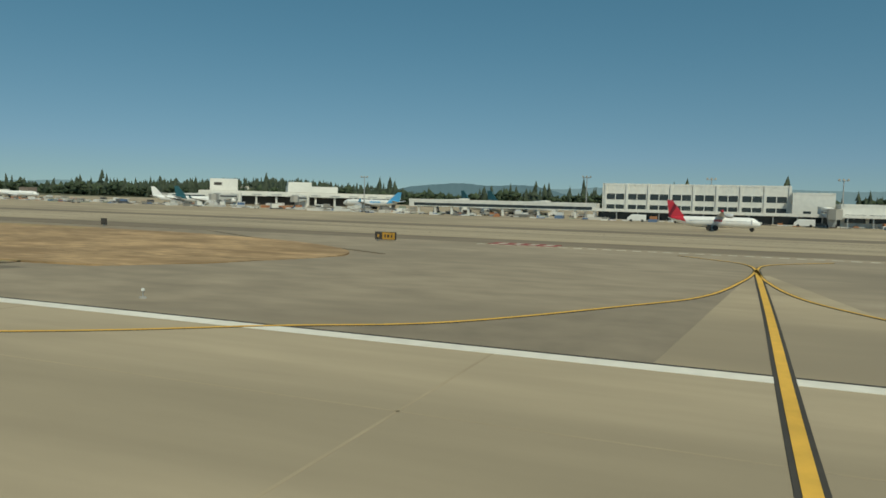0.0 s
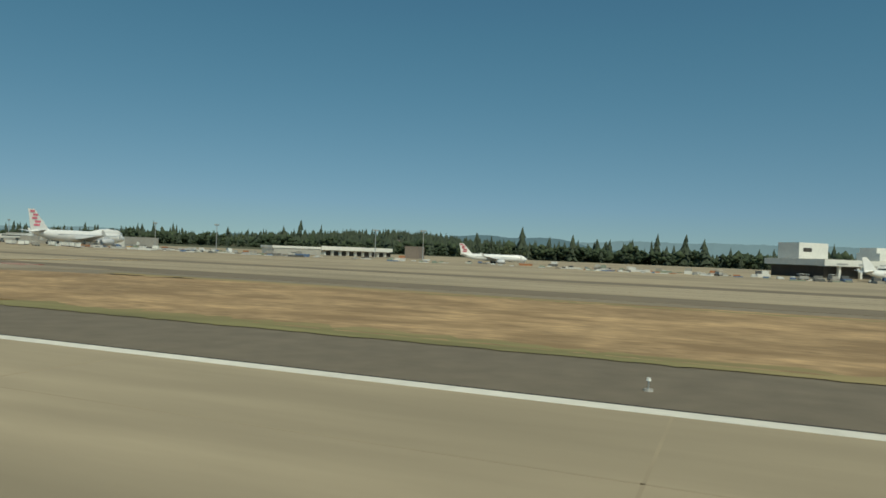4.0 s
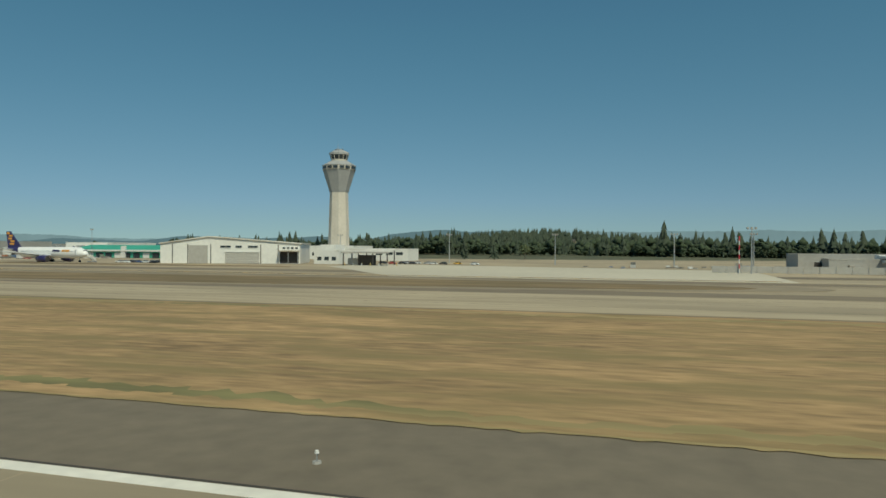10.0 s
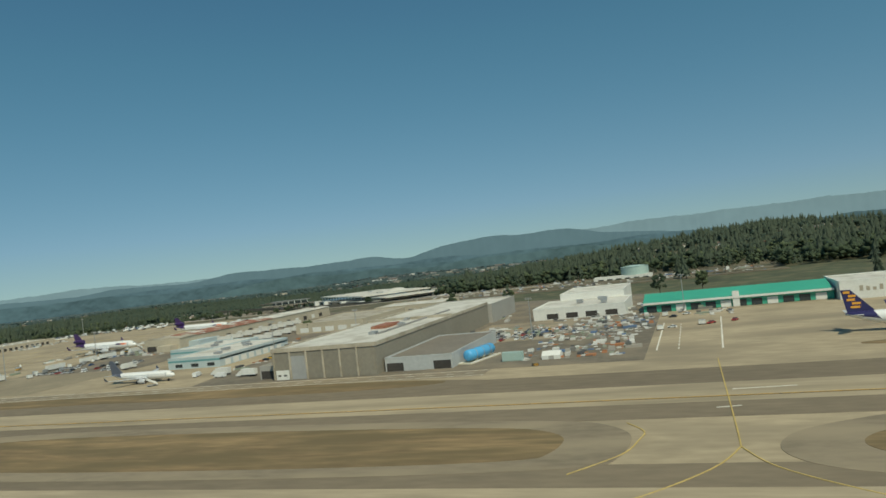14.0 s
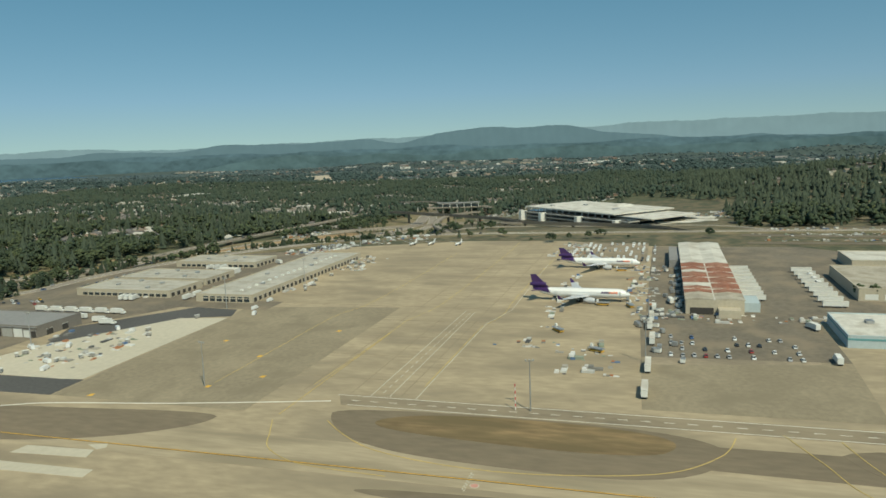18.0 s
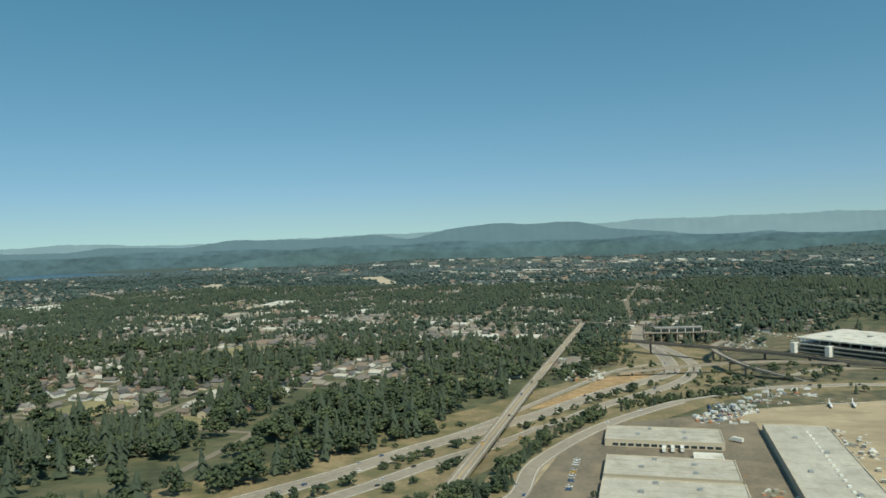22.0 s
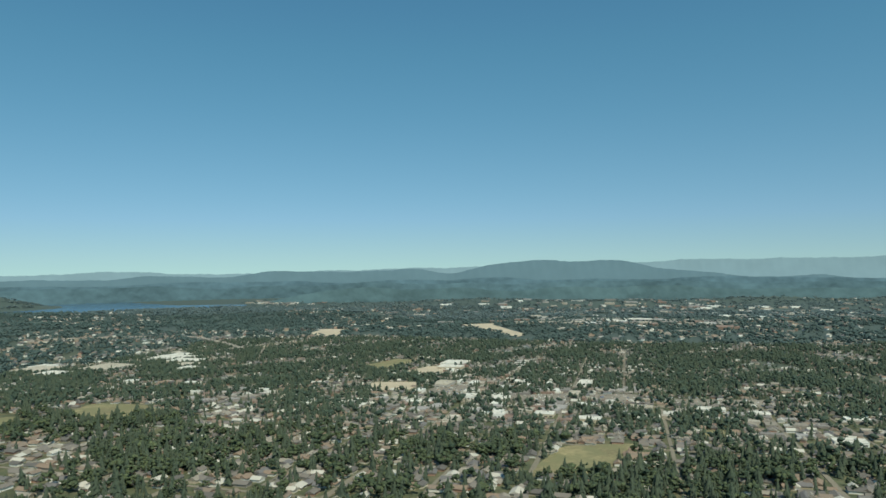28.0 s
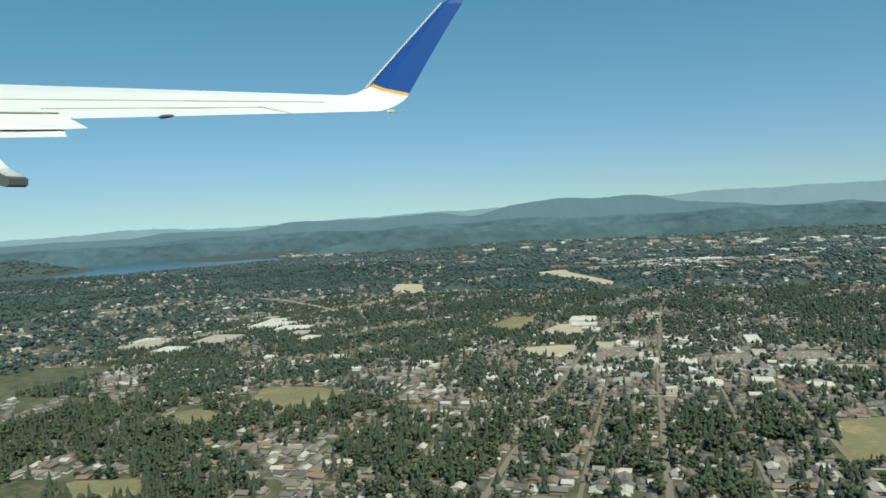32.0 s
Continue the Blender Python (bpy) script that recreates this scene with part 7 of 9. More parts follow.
ok = free_of(SX, SY, 6.5) & (rng.uniform(0, 1, len(spots)) < 0.8) & ~((SX < 640) & (SY < 2060)) & ~((SX < 640) & (SY > 2190) & (SY < 2420) & (rng.uniform(0, 1, len(spots)) < 0.55)) & ~((SX > 1160) & (SX < 1270) & (SY > 1700)) & (SX < 2700)
keep, grid = [], {}
for i in np.nonzero(ok)[0]:
    c = (int(SX[i] // 13), int(SY[i] // 13))
    if any((c[0] + a, c[1] + b) in grid for a in (-1, 0, 1) for b in (-1, 0, 1) if not (abs(a) == 1 and abs(b) == 1)):
        continue
    grid[c] = 1
    keep.append(i)
near = sorted(keep, key=lambda i: SX[i])[:106]
used = {}
for j, i in enumerate(near):
    m = MODELS[rng.integers(len(MODELS))]
    p = at(SX[i], SY[i], float(land(SX[i], SY[i])) + 0.3, spots[i][2] + rng.uniform(-4, 4))
    if m.name in used:
        copy_thing(m, p)
    else:
        used[m.name] = 1
        m.matrix_basis = p


# ---- shops and larger buildings of the town ----
def shop(x, y, w, d, h, wall, roof, label, turn=0.0, windows=4):
    t = thing("shop_building", x, y, float(land(x, y)) + 0.2, label, "building", turn=turn)
    part("wall", box(bmn(), -w / 2, -d / 2, -3, w / 2, d / 2, h), wall, t)
    part("roof", box(bmn(), -w / 2 - 0.2, -d / 2 - 0.2, h, w / 2 + 0.2, d / 2 + 0.2, h + 0.5), roof, t)
    for i in range(windows):
        part("window", box(bmn(), -w / 2 - 0.06, -d / 2 + d * (i + 0.2) / windows, 0.6, -w / 2 + 0.1, -d / 2 + d * (i + 0.8) / windows, min(h * 0.6, 2.6)), M_GLASS, t)
    part("roof_unit", box(bmn(), w * 0.1, -d * 0.2, h + 0.5, w * 0.1 + 2.4, -d * 0.2 + 2.4, h + 1.7), M_STEEL, t)
    return t


for i, (x, y, w, d, h) in enumerate(SHOPS):
    shop(x, y, w, d, h, (M_WALLW, M_WALLT, M_WALLG)[i % 3], (M_ROOFW, M_ROOFW, M_ROOFT)[i % 3], ("white commercial building with a pale flat roof", "tan commercial building with a pale flat roof", "grey commercial building with a tan roof")[i % 3])
t = thing("school", 1149, 2705, float(land(1149, 2705)) + 0.2, "white school building round a courtyard", "building")
for a in ((-14, -30, 6, 30), (6, 20, 46, 30), (6, -30, 46, -20)):
    wg = part("wing", box(bmn(), a[0], a[1], -3, a[2], a[3], 4.2), M_WALLT, t)
    part("roof", box(bmn(), a[0] - 0.4, a[1] - 0.4, 4.2, a[2] + 0.4, a[3] + 0.4, 4.8), M_ROOFW, wg)


def island_colours(name, cols):
    """Painted walls and roofs, one colour to each building of a joined mass."""
    m = mat(name, (1, 1, 1), 0.85, 0.08, 0.2, 2)
    n, l = m.node_tree.nodes, m.node_tree.links
    b = n["Principled BSDF"]
    geo, rp = n.new("ShaderNodeNewGeometry"), n.new("ShaderNodeValToRGB")
    rp.color_ramp.interpolation = "CONSTANT"
    while len(rp.color_ramp.elements) < len(cols):
        rp.color_ramp.elements.new(0.5)
    for i, (e, c) in enumerate(zip(rp.color_ramp.elements, cols)):
        e.position, e.color = i / len(cols), (*c, 1)
    l.new(geo.outputs["Random Per Island"], rp.inputs[0]); l.new(rp.outputs[0], b.inputs["Base Color"])
    return m


M_TOWNROOFS = island_colours("town_roof_shingles", [(0.17, 0.15, 0.13), (0.25, 0.22, 0.18), (0.11, 0.10, 0.09), (0.20, 0.155, 0.118), (0.46, 0.43, 0.37), (0.22, 0.16, 0.115), (0.16, 0.14, 0.12), (0.14, 0.13, 0.125)])
M_TOWNWALLS = island_colours("town_house_paint", [(0.70, 0.67, 0.60), (0.44, 0.37, 0.28), (0.66, 0.64, 0.58), (0.30, 0.27, 0.23), (0.56, 0.50, 0.40), (0.36, 0.22, 0.16), (0.72, 0.70, 0.64)])
M_PALEROOFS = island_colours("shop_paint", [(0.50, 0.47, 0.41), (0.34, 0.30, 0.24), (0.24, 0.21, 0.17), (0.62, 0.60, 0.54), (0.22, 0.15, 0.115), (0.30, 0.28, 0.26), (0.20, 0.18, 0.16)])
GABLE_V = np.array([(-.5, -.5, -.6), (.5, -.5, -.6), (.5, .5, -.6), (-.5, .5, -.6), (-.5, -.5, 0.6), (.5, -.5, 0.6), (.5, .5, 0.6), (-.5, .5, 0.6), (-.5, 0, 1.0), (.5, 0, 1.0)])
GABLE_F = np.array([(0, 1, 5), (0, 5, 4), (2, 3, 7), (2, 7, 6), (1, 2, 6), (1, 6, 5), (5, 6, 9), (3, 0, 4), (3, 4, 7), (4, 8, 7), (4, 5, 9), (4, 9, 8), (6, 7, 8), (6, 8, 9)])
GABLE_ROOF_V = np.array([(-.56, -.62, .54), (.56, -.62, .54), (.56, .62, .54), (-.56, .62, .54), (-.56, 0, 1.06), (.56, 0, 1.06)])
GABLE_ROOF_F = np.array([(0, 1, 5), (0, 5, 4), (2, 3, 4), (2, 4, 5), (0, 3, 2), (0, 2, 1), (1, 2, 5), (3, 0, 4)])
FLAT_V = np.array([(-.5, -.5, -1.0), (.5, -.5, -1.0), (.5, .5, -1.0), (-.5, .5, -1.0), (-.5, -.5, 1.0), (.5, -.5, 1.0), (.5, .5, 1.0), (-.5, .5, 1.0)])
FLAT_F = np.array([(4, 5, 6), (4, 6, 7), (0, 1, 5), (0, 5, 4), (1, 2, 6), (1, 6, 5), (2, 3, 7), (2, 7, 6), (3, 0, 4), (3, 4, 7)])


def masses(name, V0, F0, X, Y, W, D, H, A, material, label, category, lift=0.3):
    c, s = np.cos(A)[:, None], np.sin(A)[:, None]
    vx, vy = V0[None, :, 0] * W[:, None], V0[None, :, 1] * D[:, None]
    V = np.stack([vx * c - vy * s + X[:, None], vx * s + vy * c + Y[:, None], V0[None, :, 2] * H[:, None] + land(X, Y)[:, None] + lift], -1).reshape(-1, 3) * K
    F = (F0[None] + (np.arange(len(X)) * len(V0))[:, None, None]).reshape(-1, 3)
    me = bpy.data.meshes.new(name)
    me.from_pydata(V.tolist(), [], F.tolist())
    me.materials.append(material)
    return tagged(new(name, me), label, category, kind="stuff")


def gabled(name, X, Y, W, D, H, A, label):
    """Many far houses: their walls, and their roofs with eaves."""
    masses(name, GABLE_V, GABLE_F, X, Y, W, D, H, A, M_TOWNWALLS, label, "houses")
    masses(name + "_roofs", GABLE_ROOF_V, GABLE_ROOF_F, X, Y, W, D, H, A, M_TOWNROOFS, "shingle roofs of the " + label, "roofs")


rest = np.array([i for i in keep if i not in set(near)])
n = len(rest)
gabled("town_houses", SX[rest], SY[rest], rng.uniform(10, 17, n), rng.uniform(7.5, 11, n), rng.uniform(3.6, 5.8, n), np.radians([spots[i][2] for i in rest]), "many small gabled houses among trees")
X, Y = np.concatenate([rng.uniform(400, 640, 200), rng.uniform(640, 1300, 3000), rng.uniform(1300, 2500, 4400)]), np.concatenate([rng.uniform(2080, 3100, 200), rng.uniform(1860, 3600, 3000), rng.uniform(1500, 3900, 4400)])
k = free_of(X, Y, 5) & (rng.uniform(0, 1, 7600) < 1.2 - clumped(X, Y)) & ~((X < 700) & (Y < 2060)); X, Y = X[k], Y[k]; n = len(X)
gabled("back_street_houses", X, Y, rng.uniform(10, 16, n), rng.uniform(7, 11, n), rng.uniform(3.6, 5.8, n), rng.choice([0, 1.57], n) + rng.normal(0, 0.1, n), "many small gabled houses on back streets")
X, Y = rng.uniform(960, 1950, 190), rng.uniform(350, 1480, 190)
k = free_of(X, Y, 6); X, Y = X[k], Y[k]; n = len(X)
gabled("hill_houses", X, Y, rng.uniform(10, 16, n), rng.uniform(7, 11, n), rng.uniform(4, 6.5, n), rng.uniform(0, 3.1, n), "houses scattered over the wooded hill")
X, Y = np.concatenate([rng.normal(1230, 60, 260), rng.uniform(1150, 1900, 400), rng.normal(1950, 160, 90)]), np.concatenate([rng.uniform(1700, 3600, 260), rng.normal(2500, 150, 400), rng.normal(3700, 160, 90)])
k = free_of(X, Y, 7); X, Y = X[k], Y[k]; n = len(X)
masses("shops", FLAT_V, FLAT_F, X, Y, rng.uniform(10, 34, n), rng.uniform(10, 34, n), rng.uniform(3.5, 6, n), np.zeros(n), M_PALEROOFS, "pale flat-roofed shops along the main road", "buildings")
X, Y = np.concatenate([rng.uniform(2400, 5200, 3000), rng.uniform(5200, 10000, 1200), rng.uniform(1200, 2400, 700)]), np.concatenate([rng.uniform(200, 6200, 3000), rng.uniform(-500, 9000, 1200), rng.uniform(3900, 6000, 700)])
k = free_of(X, Y, 5) & (clumped(X, Y, 6) > 0.52); X, Y = X[k], Y[k]; n = len(X)
gabled("valley_houses", X, Y, rng.uniform(10, 22, n), rng.uniform(8, 16, n), rng.uniform(7, 12, n), rng.uniform(0, 3.1, n), "distant houses scattered through the valley")
X, Y = np.concatenate([rng.normal(3700, 260, 150), rng.normal(5200, 500, 160), rng.normal(4600, 700, 90), rng.normal(5950, 240, 50)]), np.concatenate([rng.normal(2350, 240, 150), rng.normal(2300, 700, 160), rng.normal(800, 600, 90), rng.normal(5480, 180, 50)])
k = free_of(X, Y, 5); X, Y = X[k], Y[k]; n = len(X)
masses("valley_sheds", FLAT_V, FLAT_F, X, Y, rng.uniform(20, 90, n), rng.uniform(20, 90, n), rng.uniform(6, 11, n), rng.choice([0, 0.3], n), M_PALEROOFS, "distant pale warehouses in the valley", "buildings")

# ---- vehicles and apron equipment ----
CAR_PAINT = [mat("car_" + n, c, 0.3, 0.03, 0.5, 3) for n, c in (("white", (0.72, 0.72, 0.70)), ("silver", (0.42, 0.42, 0.42)), ("black", (0.03, 0.03, 0.035)), ("red", (0.34, 0.04, 0.035)), ("blue", (0.05, 0.10, 0.22)), ("yellow", (0.66, 0.40, 0.05)))]


def wheels(t, xs, y, r=0.28):
    for x in xs:
        for s in (-1, 1):
            w = part("wheel", rings(bmn(), [[(x + r * math.cos(a), s * y + d, r + r * math.sin(a)) for a in (2 * math.pi * i / 10 for i in range(10))] for d in (-0.09, 0.09)]), M_RUBBER, t)


def car(paint, label):
    t = thing("car", 0, 0, 0, label, "car", "parked cars")
    low = [(-1.85, .62, .32), (-1.8, .72, .62), (-.6, .76, .72), (1.1, .76, .66), (1.75, .68, .5), (1.85, .6, .3)]
    bm = bmn()
    rings(bm, [[(x, -w, 0.2), (x, w, 0.2), (x, w, z), (x, w * 0.85, z + 0.06), (x, -w * 0.85, z + 0.06), (x, -w, z)] for x, w, z in low])
    b = part("body", bm, paint, t)
    bm = bmn()
    rings(bm, [[(x, -w, 0.7), (x, w, 0.7), (x * f + 0.05, w * 0.8, z), (x * f + 0.05, -w * 0.8, z)] for x, w, z, f in ((-1.5, .68, .78, 1), (-1.0, .68, 1.12, .9), (.2, .68, 1.14, .8), (.95, .66, .76, 1))])
    part("cabin", bm, M_GLASS, b)
    part("roof", box(bmn(), -0.95, -0.5, 1.12, 0.2, 0.5, 1.19), paint, b)
    wheels(t, (-1.15, 1.15), 0.7)
    return t


def van(paint, label, L=5.0, h=2.0, name="van"):
    t = thing(name, 0, 0, 0, label, name)
    part("body", rings(bmn(), [[(x, -.85, .3), (x, .85, .3), (x, .85, z), (x, .7, z + .1), (x, -.7, z + .1), (x, -.85, z)] for x, z in ((-L / 2, h - .15), (L * .28, h - .1), (L * .38, h * .72), (L * .5, h * .5))]), paint, t)
    part("windscreen", rings(bmn(), [[(L * .29, -.7, h * .62), (L * .29, .7, h * .62), (L * .29, .66, h * .9), (L * .29, -.66, h * .9)], [(L * .43, -.7, h * .6), (L * .43, .7, h * .6), (L * .33, .66, h * .92), (L * .33, -.66, h * .92)]]), M_GLASS, t)
    wheels(t, (-L * .3, L * .3), 0.8, 0.34)
    return t


def truck(label, L=9.0):
    t = thing("box_truck", 0, 0, 0, label, "truck")
    part("cargo_box", box(bmn(), -L / 2, -1.05, 0.8, L * .22, 1.05, 3.1), M_WALLW, t)
    c = part("cab", rings(bmn(), [[(x, -1, .5), (x, 1, .5), (x, 1, z), (x, -1, z)] for x, z in ((L * .24, 2.3), (L * .36, 2.2), (L * .42, 1.4), (L * .5, 1.2))]), M_WALLW, t)
    part("windscreen", box(bmn(), L * .36, -.8, 1.4, L * .41, .8, 2.0), M_GLASS, c)
    part("chassis", box(bmn(), -L / 2, -.6, .45, L * .45, .6, .8), M_SHADE, t)
    wheels(t, (-L * .38, -L * .25, L * .34), 0.85, 0.42)
    return t


def cart(label):
    t = thing("baggage_cart", 0, 0, 0, label, "cart", "baggage carts")
    part("deck", box(bmn(), -1.4, -.75, .45, 1.4, .75, .6), M_STEEL, t)
    part("canopy", box(bmn(), -1.4, -.78, 1.75, 1.4, .78, 1.85), M_WALLW, t)
    for x in (-1.35, 1.3):
        for y in (-.72, .68):
            part("post", box(bmn(), x, y, .6, x + .06, y + .06, 1.75), M_STEEL, t)
    part("load", box(bmn(), -1.2, -.6, .6, 1.0, .6, 1.3), M_WALLG, t)
    wheels(t, (-1, 1), 0.6, 0.25)
    return t


def container(label, m):
    t = thing("freight_container", 0, 0, 0, label, "container", "freight containers")
    part("shell", prism(bmn(), [(-1.2, -.9), (1.2, -.9), (1.2, .9), (-1.2, .9)], 0.35, 1.8), m, t)
    part("roof", prism(bmn(), [(-1.0, -.9), (1.2, -.9), (1.2, .9), (-1.0, .9)], 1.8, 1.95), M_STEEL, t)
    part("dolly", box(bmn(), -1.4, -.8, 0.05, 1.4, .8, .35), M_SHADE, t)
    return t


def loader(label):
    t = thing("cargo_loader", 0, 0, 0, label, "loader")
    part("platform", box(bmn(), -3.5, -1.3, 1.5, 3.5, 1.3, 1.8), M_STEEL, t)
    part("chassis", box(bmn(), -3.2, -1.1, .4, 3.2, 1.1, .8), M_YELLOW, t)
    for x in (-2, 1):
        part("scissor_arm", rings(bmn(), [[(x - .9, y0, .8), (x - .7, y0, .8), (x + .9, y0, 1.5), (x + .7, y0, 1.5)] for y0 in (-.9, -.7)]), M_STEEL, t)
    part("cabin", box(bmn(), 2.4, -1.3, 1.8, 3.4, -.4, 3.0), M_WALLW, t)
    wheels(t, (-2.4, 2.4), 1.1, 0.35)
    return t


def stairs(label):
    t = thing("passenger_stairs", 0, 0, 0, label, "stairs")
    for i in range(8):
        part("step", box(bmn(), -2 + i * .45, -.6, .6 + i * .28, -1.5 + i * .45, .6, .72 + i * .28), M_WALLW, t)
    for s in (-.65, .6):
        part("side_panel", rings(bmn(), [[(-2, y, .4), (1.8, y, 2.6), (1.8, y, 3.6), (-2, y, 1.4)] for y in (s, s + .06)]), M_WALLW, t)
    part("chassis", box(bmn(), -2.4, -.7, .3, 2, .7, .6), M_STEEL, t)
    wheels(t, (-1.6, 1.4), 0.6, 0.28)
    return t


PROTO = {}
def put(kind, x, y, turn, make, z=-0.05):
    """The first of a kind is the model itself, the rest are copies."""
    if kind not in PROTO:
        PROTO[kind] = make()
        PROTO[kind].matrix_basis = at(x, y, z, turn)
        return PROTO[kind]
    return copy_thing(PROTO[kind], at(x, y, z, turn))


def trailer():
    t = thing("lorry_trailer", 0, 0, 0, "white box trailer parked at the freight yard", "trailer", "parked trailers")
    b = part("box_body", box(bmn(), -5.8, -1.1, 0.9, 5.8, 1.1, 3.2), M_WALLW, t)
    part("roof_rail", box(bmn(), -5.85, -1.15, 3.2, 5.85, 1.15, 3.3), M_ROOFW, b)
    part("underframe", box(bmn(), -5.4, -0.6, 0.55, 5.4, 0.6, 0.9), M_SHADE, t)
    bm = bmn()
    for x in (-4.6, -3.6):
        rings(bm, [[(x + 0.4 * math.cos(a), y, 0.42 + 0.4 * math.sin(a)) for a in np.linspace(0, 5.6, 9)] for y in (-1.0, 1.0)])
    part("axle", bm, M_RUBBER, t)
    return t


TRAILERS = [(406 + 11 * k, 1348.2, 90) for k in range(9)] + [(395 + 12 * k, 1312, 90) for k in range(9)] + [(358, 1399, 0), (343, 1399.4, 0), (318, 1398, 0), (280, 1399, 0), (252, 1399.5, 0)]
for x, y, a in TRAILERS:
    put("trailer", x, y, a, trailer)
rng = np.random.default_rng(33)
CARS = [("car_a", CAR_PAINT[0], "white parked car on the asphalt"), ("car_b", CAR_PAINT[1], "silver parked car on the asphalt"), ("car_c", CAR_PAINT[2], "black parked car on the asphalt"), ("car_d", CAR_PAINT[3], "red parked car on the asphalt"),
        ("car_e", CAR_PAINT[4], "dark blue parked car on the asphalt"), ("car_f", CAR_PAINT[5], "yellow service car on the asphalt")]


def any_car(x, y, turn, z=-0.05, only=None):
    k = only if only is not None else int(rng.choice(6, p=[.36, .24, .16, .09, .1, .05]))
    put(CARS[k][0], x, y, turn, lambda: car(CARS[k][1], CARS[k][2]), z)


def lot(x0, y0, rows_, cols, dx, dy, turn, fill=0.75):
    for i in range(rows_):
        for j in range(cols):
            if rng.uniform() < fill:
                any_car(x0 + i * dx + rng.uniform(-.3, .3), y0 + j * dy + rng.uniform(-.2, .2), turn + rng.choice((0, 180)) + rng.normal(0, 2))


lot(304, 1112, 5, 13, 6.5, 3.2, 0, 0.5)                # beside the pale blue shed
lot(300, 1342, 4, 12, 9, 4.4, 0, 0.55)            # before the rusty warehouse
for i in range(8):                                 # far end of the apron
    for j in range(17):
        if rng.uniform() < 0.5:
            x, y, a = 528 + i * 11 + rng.uniform(-.4, .4), 1400 + j * 4.2 + rng.uniform(-.3, .3), rng.choice((0, 180)) + rng.normal(0, 2)
            if rng.uniform() < 0.55:
                put("van", x, y, a, lambda: van(CAR_PAINT[0], "white service van on the apron"))
            else:
                any_car(x, y, a, only=int(rng.choice((0, 0, 1, 2))))
lot(294, 1246, 12, 1, 6.5, 3, 85, 0.8)            # along the pale blue office
lot(300, 1240, 12, 1, 6.5, 3, 85, 0.7)
lot(560, 1668, 6, 6, 6, 4, 30, 0.8)               # by the ramp
lot(345, 1760, 3, 8, 6, 4, 60, 0.6)
lot(396, 1771, 12, 1, 4.6, 3, 90, 0.85)           # beside the road
lot(262, 930, 3, 6, 4, 3.4, 90, 0.6)              # beside the hangar
lot(330, 905, 4, 8, 6, 3.6, 90, 0.6)
lot(300, 800, 2, 12, 6, 4.6, 90, 0.5)
for k in range(34):
    pts, w = FREEWAY[(0, 1, 0, 2)[k % 4]]
    i = int(rng.uniform(0.05, 0.75) * len(pts))
    p, q = pts[i], pts[i + 1]
    L = math.hypot(q[0] - p[0], q[1] - p[1])
    dx, dy, off = (q[0] - p[0]) / L, (q[1] - p[1]) / L, rng.choice((-0.32, -0.16, 0.16, 0.32)) * w
    x, y = p[0] - dy * off, p[1] + dx * off
    any_car(x, y, math.degrees(math.atan2(dy, dx)) + (180 if off > 0 else 0), float(land(x, y)) + 0.56)
for x, s in ((480, 1), (560, -1), (700, 1), (820, -1), (640, 1)):
    any_car(x, 1833 + 0.0075 * (x - 404) + 1.8 * s, 0 if s < 0 else 180, deck_height(x) + 0.03)
# trucks, vans, carts and containers along the aprons
for x, y, tr in ((250, 1226, 90), (300, 1330, 0), (350, 1330, 20), (330, 1180, 5), (318, 1222, 88), (420, 1700, 4), (372, 1670, 0), (382, 1670, 0), (318, 1700, 80), (318, 1706, 80), (318, 1712, 80), (318, 1720, 80), (450, 1310, 0), (462, 1310, 0), (474, 1310, 0), (430, 1244, 90), (440, 1244, 90), (450, 1244, 90), (460, 1244, 90), (380, 1398, 0), (396, 1390, 10), (472, 1722, 0), (473, 1717, 0), (474, 1711.5, 0), (498, 1679, 55)):
    put("truck", x, y, tr, lambda: truck("white box truck parked by the warehouse"))
for x, y, tr in ((258, 60, 90), (205, 12, 80), (212, -18, 85), (208, 24, 95), (210, -40, 90), (252, 1240, 90), (280, 1220, 45), (300, 940, 80), (340, 1605, 20), (268, 1660, 30), (245, 1650, 70), (236, 1642, 15), (352, 1612, 0), (372, 1614, 0), (420, 1612, 0), (300, 1660, 50), (180, 520, 90), (260, 480, 45), (556, 1699, 60), (563, 1691, 60), (570, 1686, 62), (577, 1679, 62), (592, 1671, 65), (604, 1664, 65), (616, 1657, 60), (628, 1649, 60), (640, 1642, 70), (648, 1630, 80), (652, 1619, 85), (655, 1609, 85)):
    put("van", x, y, tr, lambda: van(CAR_PAINT[0], "white service van on the apron"))
for k in range(46):
    x, y = rng.uniform(290, 380), rng.uniform(1386, 1410)
    if k > 16:
        x, y = rng.uniform(384, 520), rng.normal(1386, 4)
    put("container" if k % 2 else "container_grey", x, y, rng.uniform(0, 180), (lambda: container("white freight container on a dolly", M_WALLW)) if k % 2 else (lambda: container("dull metal freight container on a dolly", M_STEEL)))
for k in range(30):
    x, y = (rng.uniform(240, 330), rng.uniform(1628, 1680)) if k < 16 else (rng.uniform(400, 520), rng.uniform(1606, 1619))
    if k < 16 and x + 2.0 * (y - 1628) > 350:
        x -= 60
    put("cart", x, y, rng.uniform(0, 180), lambda: cart("baggage cart with a white canopy"))
for k in range(18):
    put("cart", rng.uniform(200, 262), rng.choice((rng.uniform(30, 110), rng.uniform(150, 300), rng.uniform(520, 640))), rng.uniform(0, 180), lambda: cart("baggage cart with a white canopy"))
for k in range(24):
    put("container", rng.uniform(215, 262), rng.choice((rng.uniform(120, 230), rng.uniform(520, 580))), rng.uniform(0, 180), None)
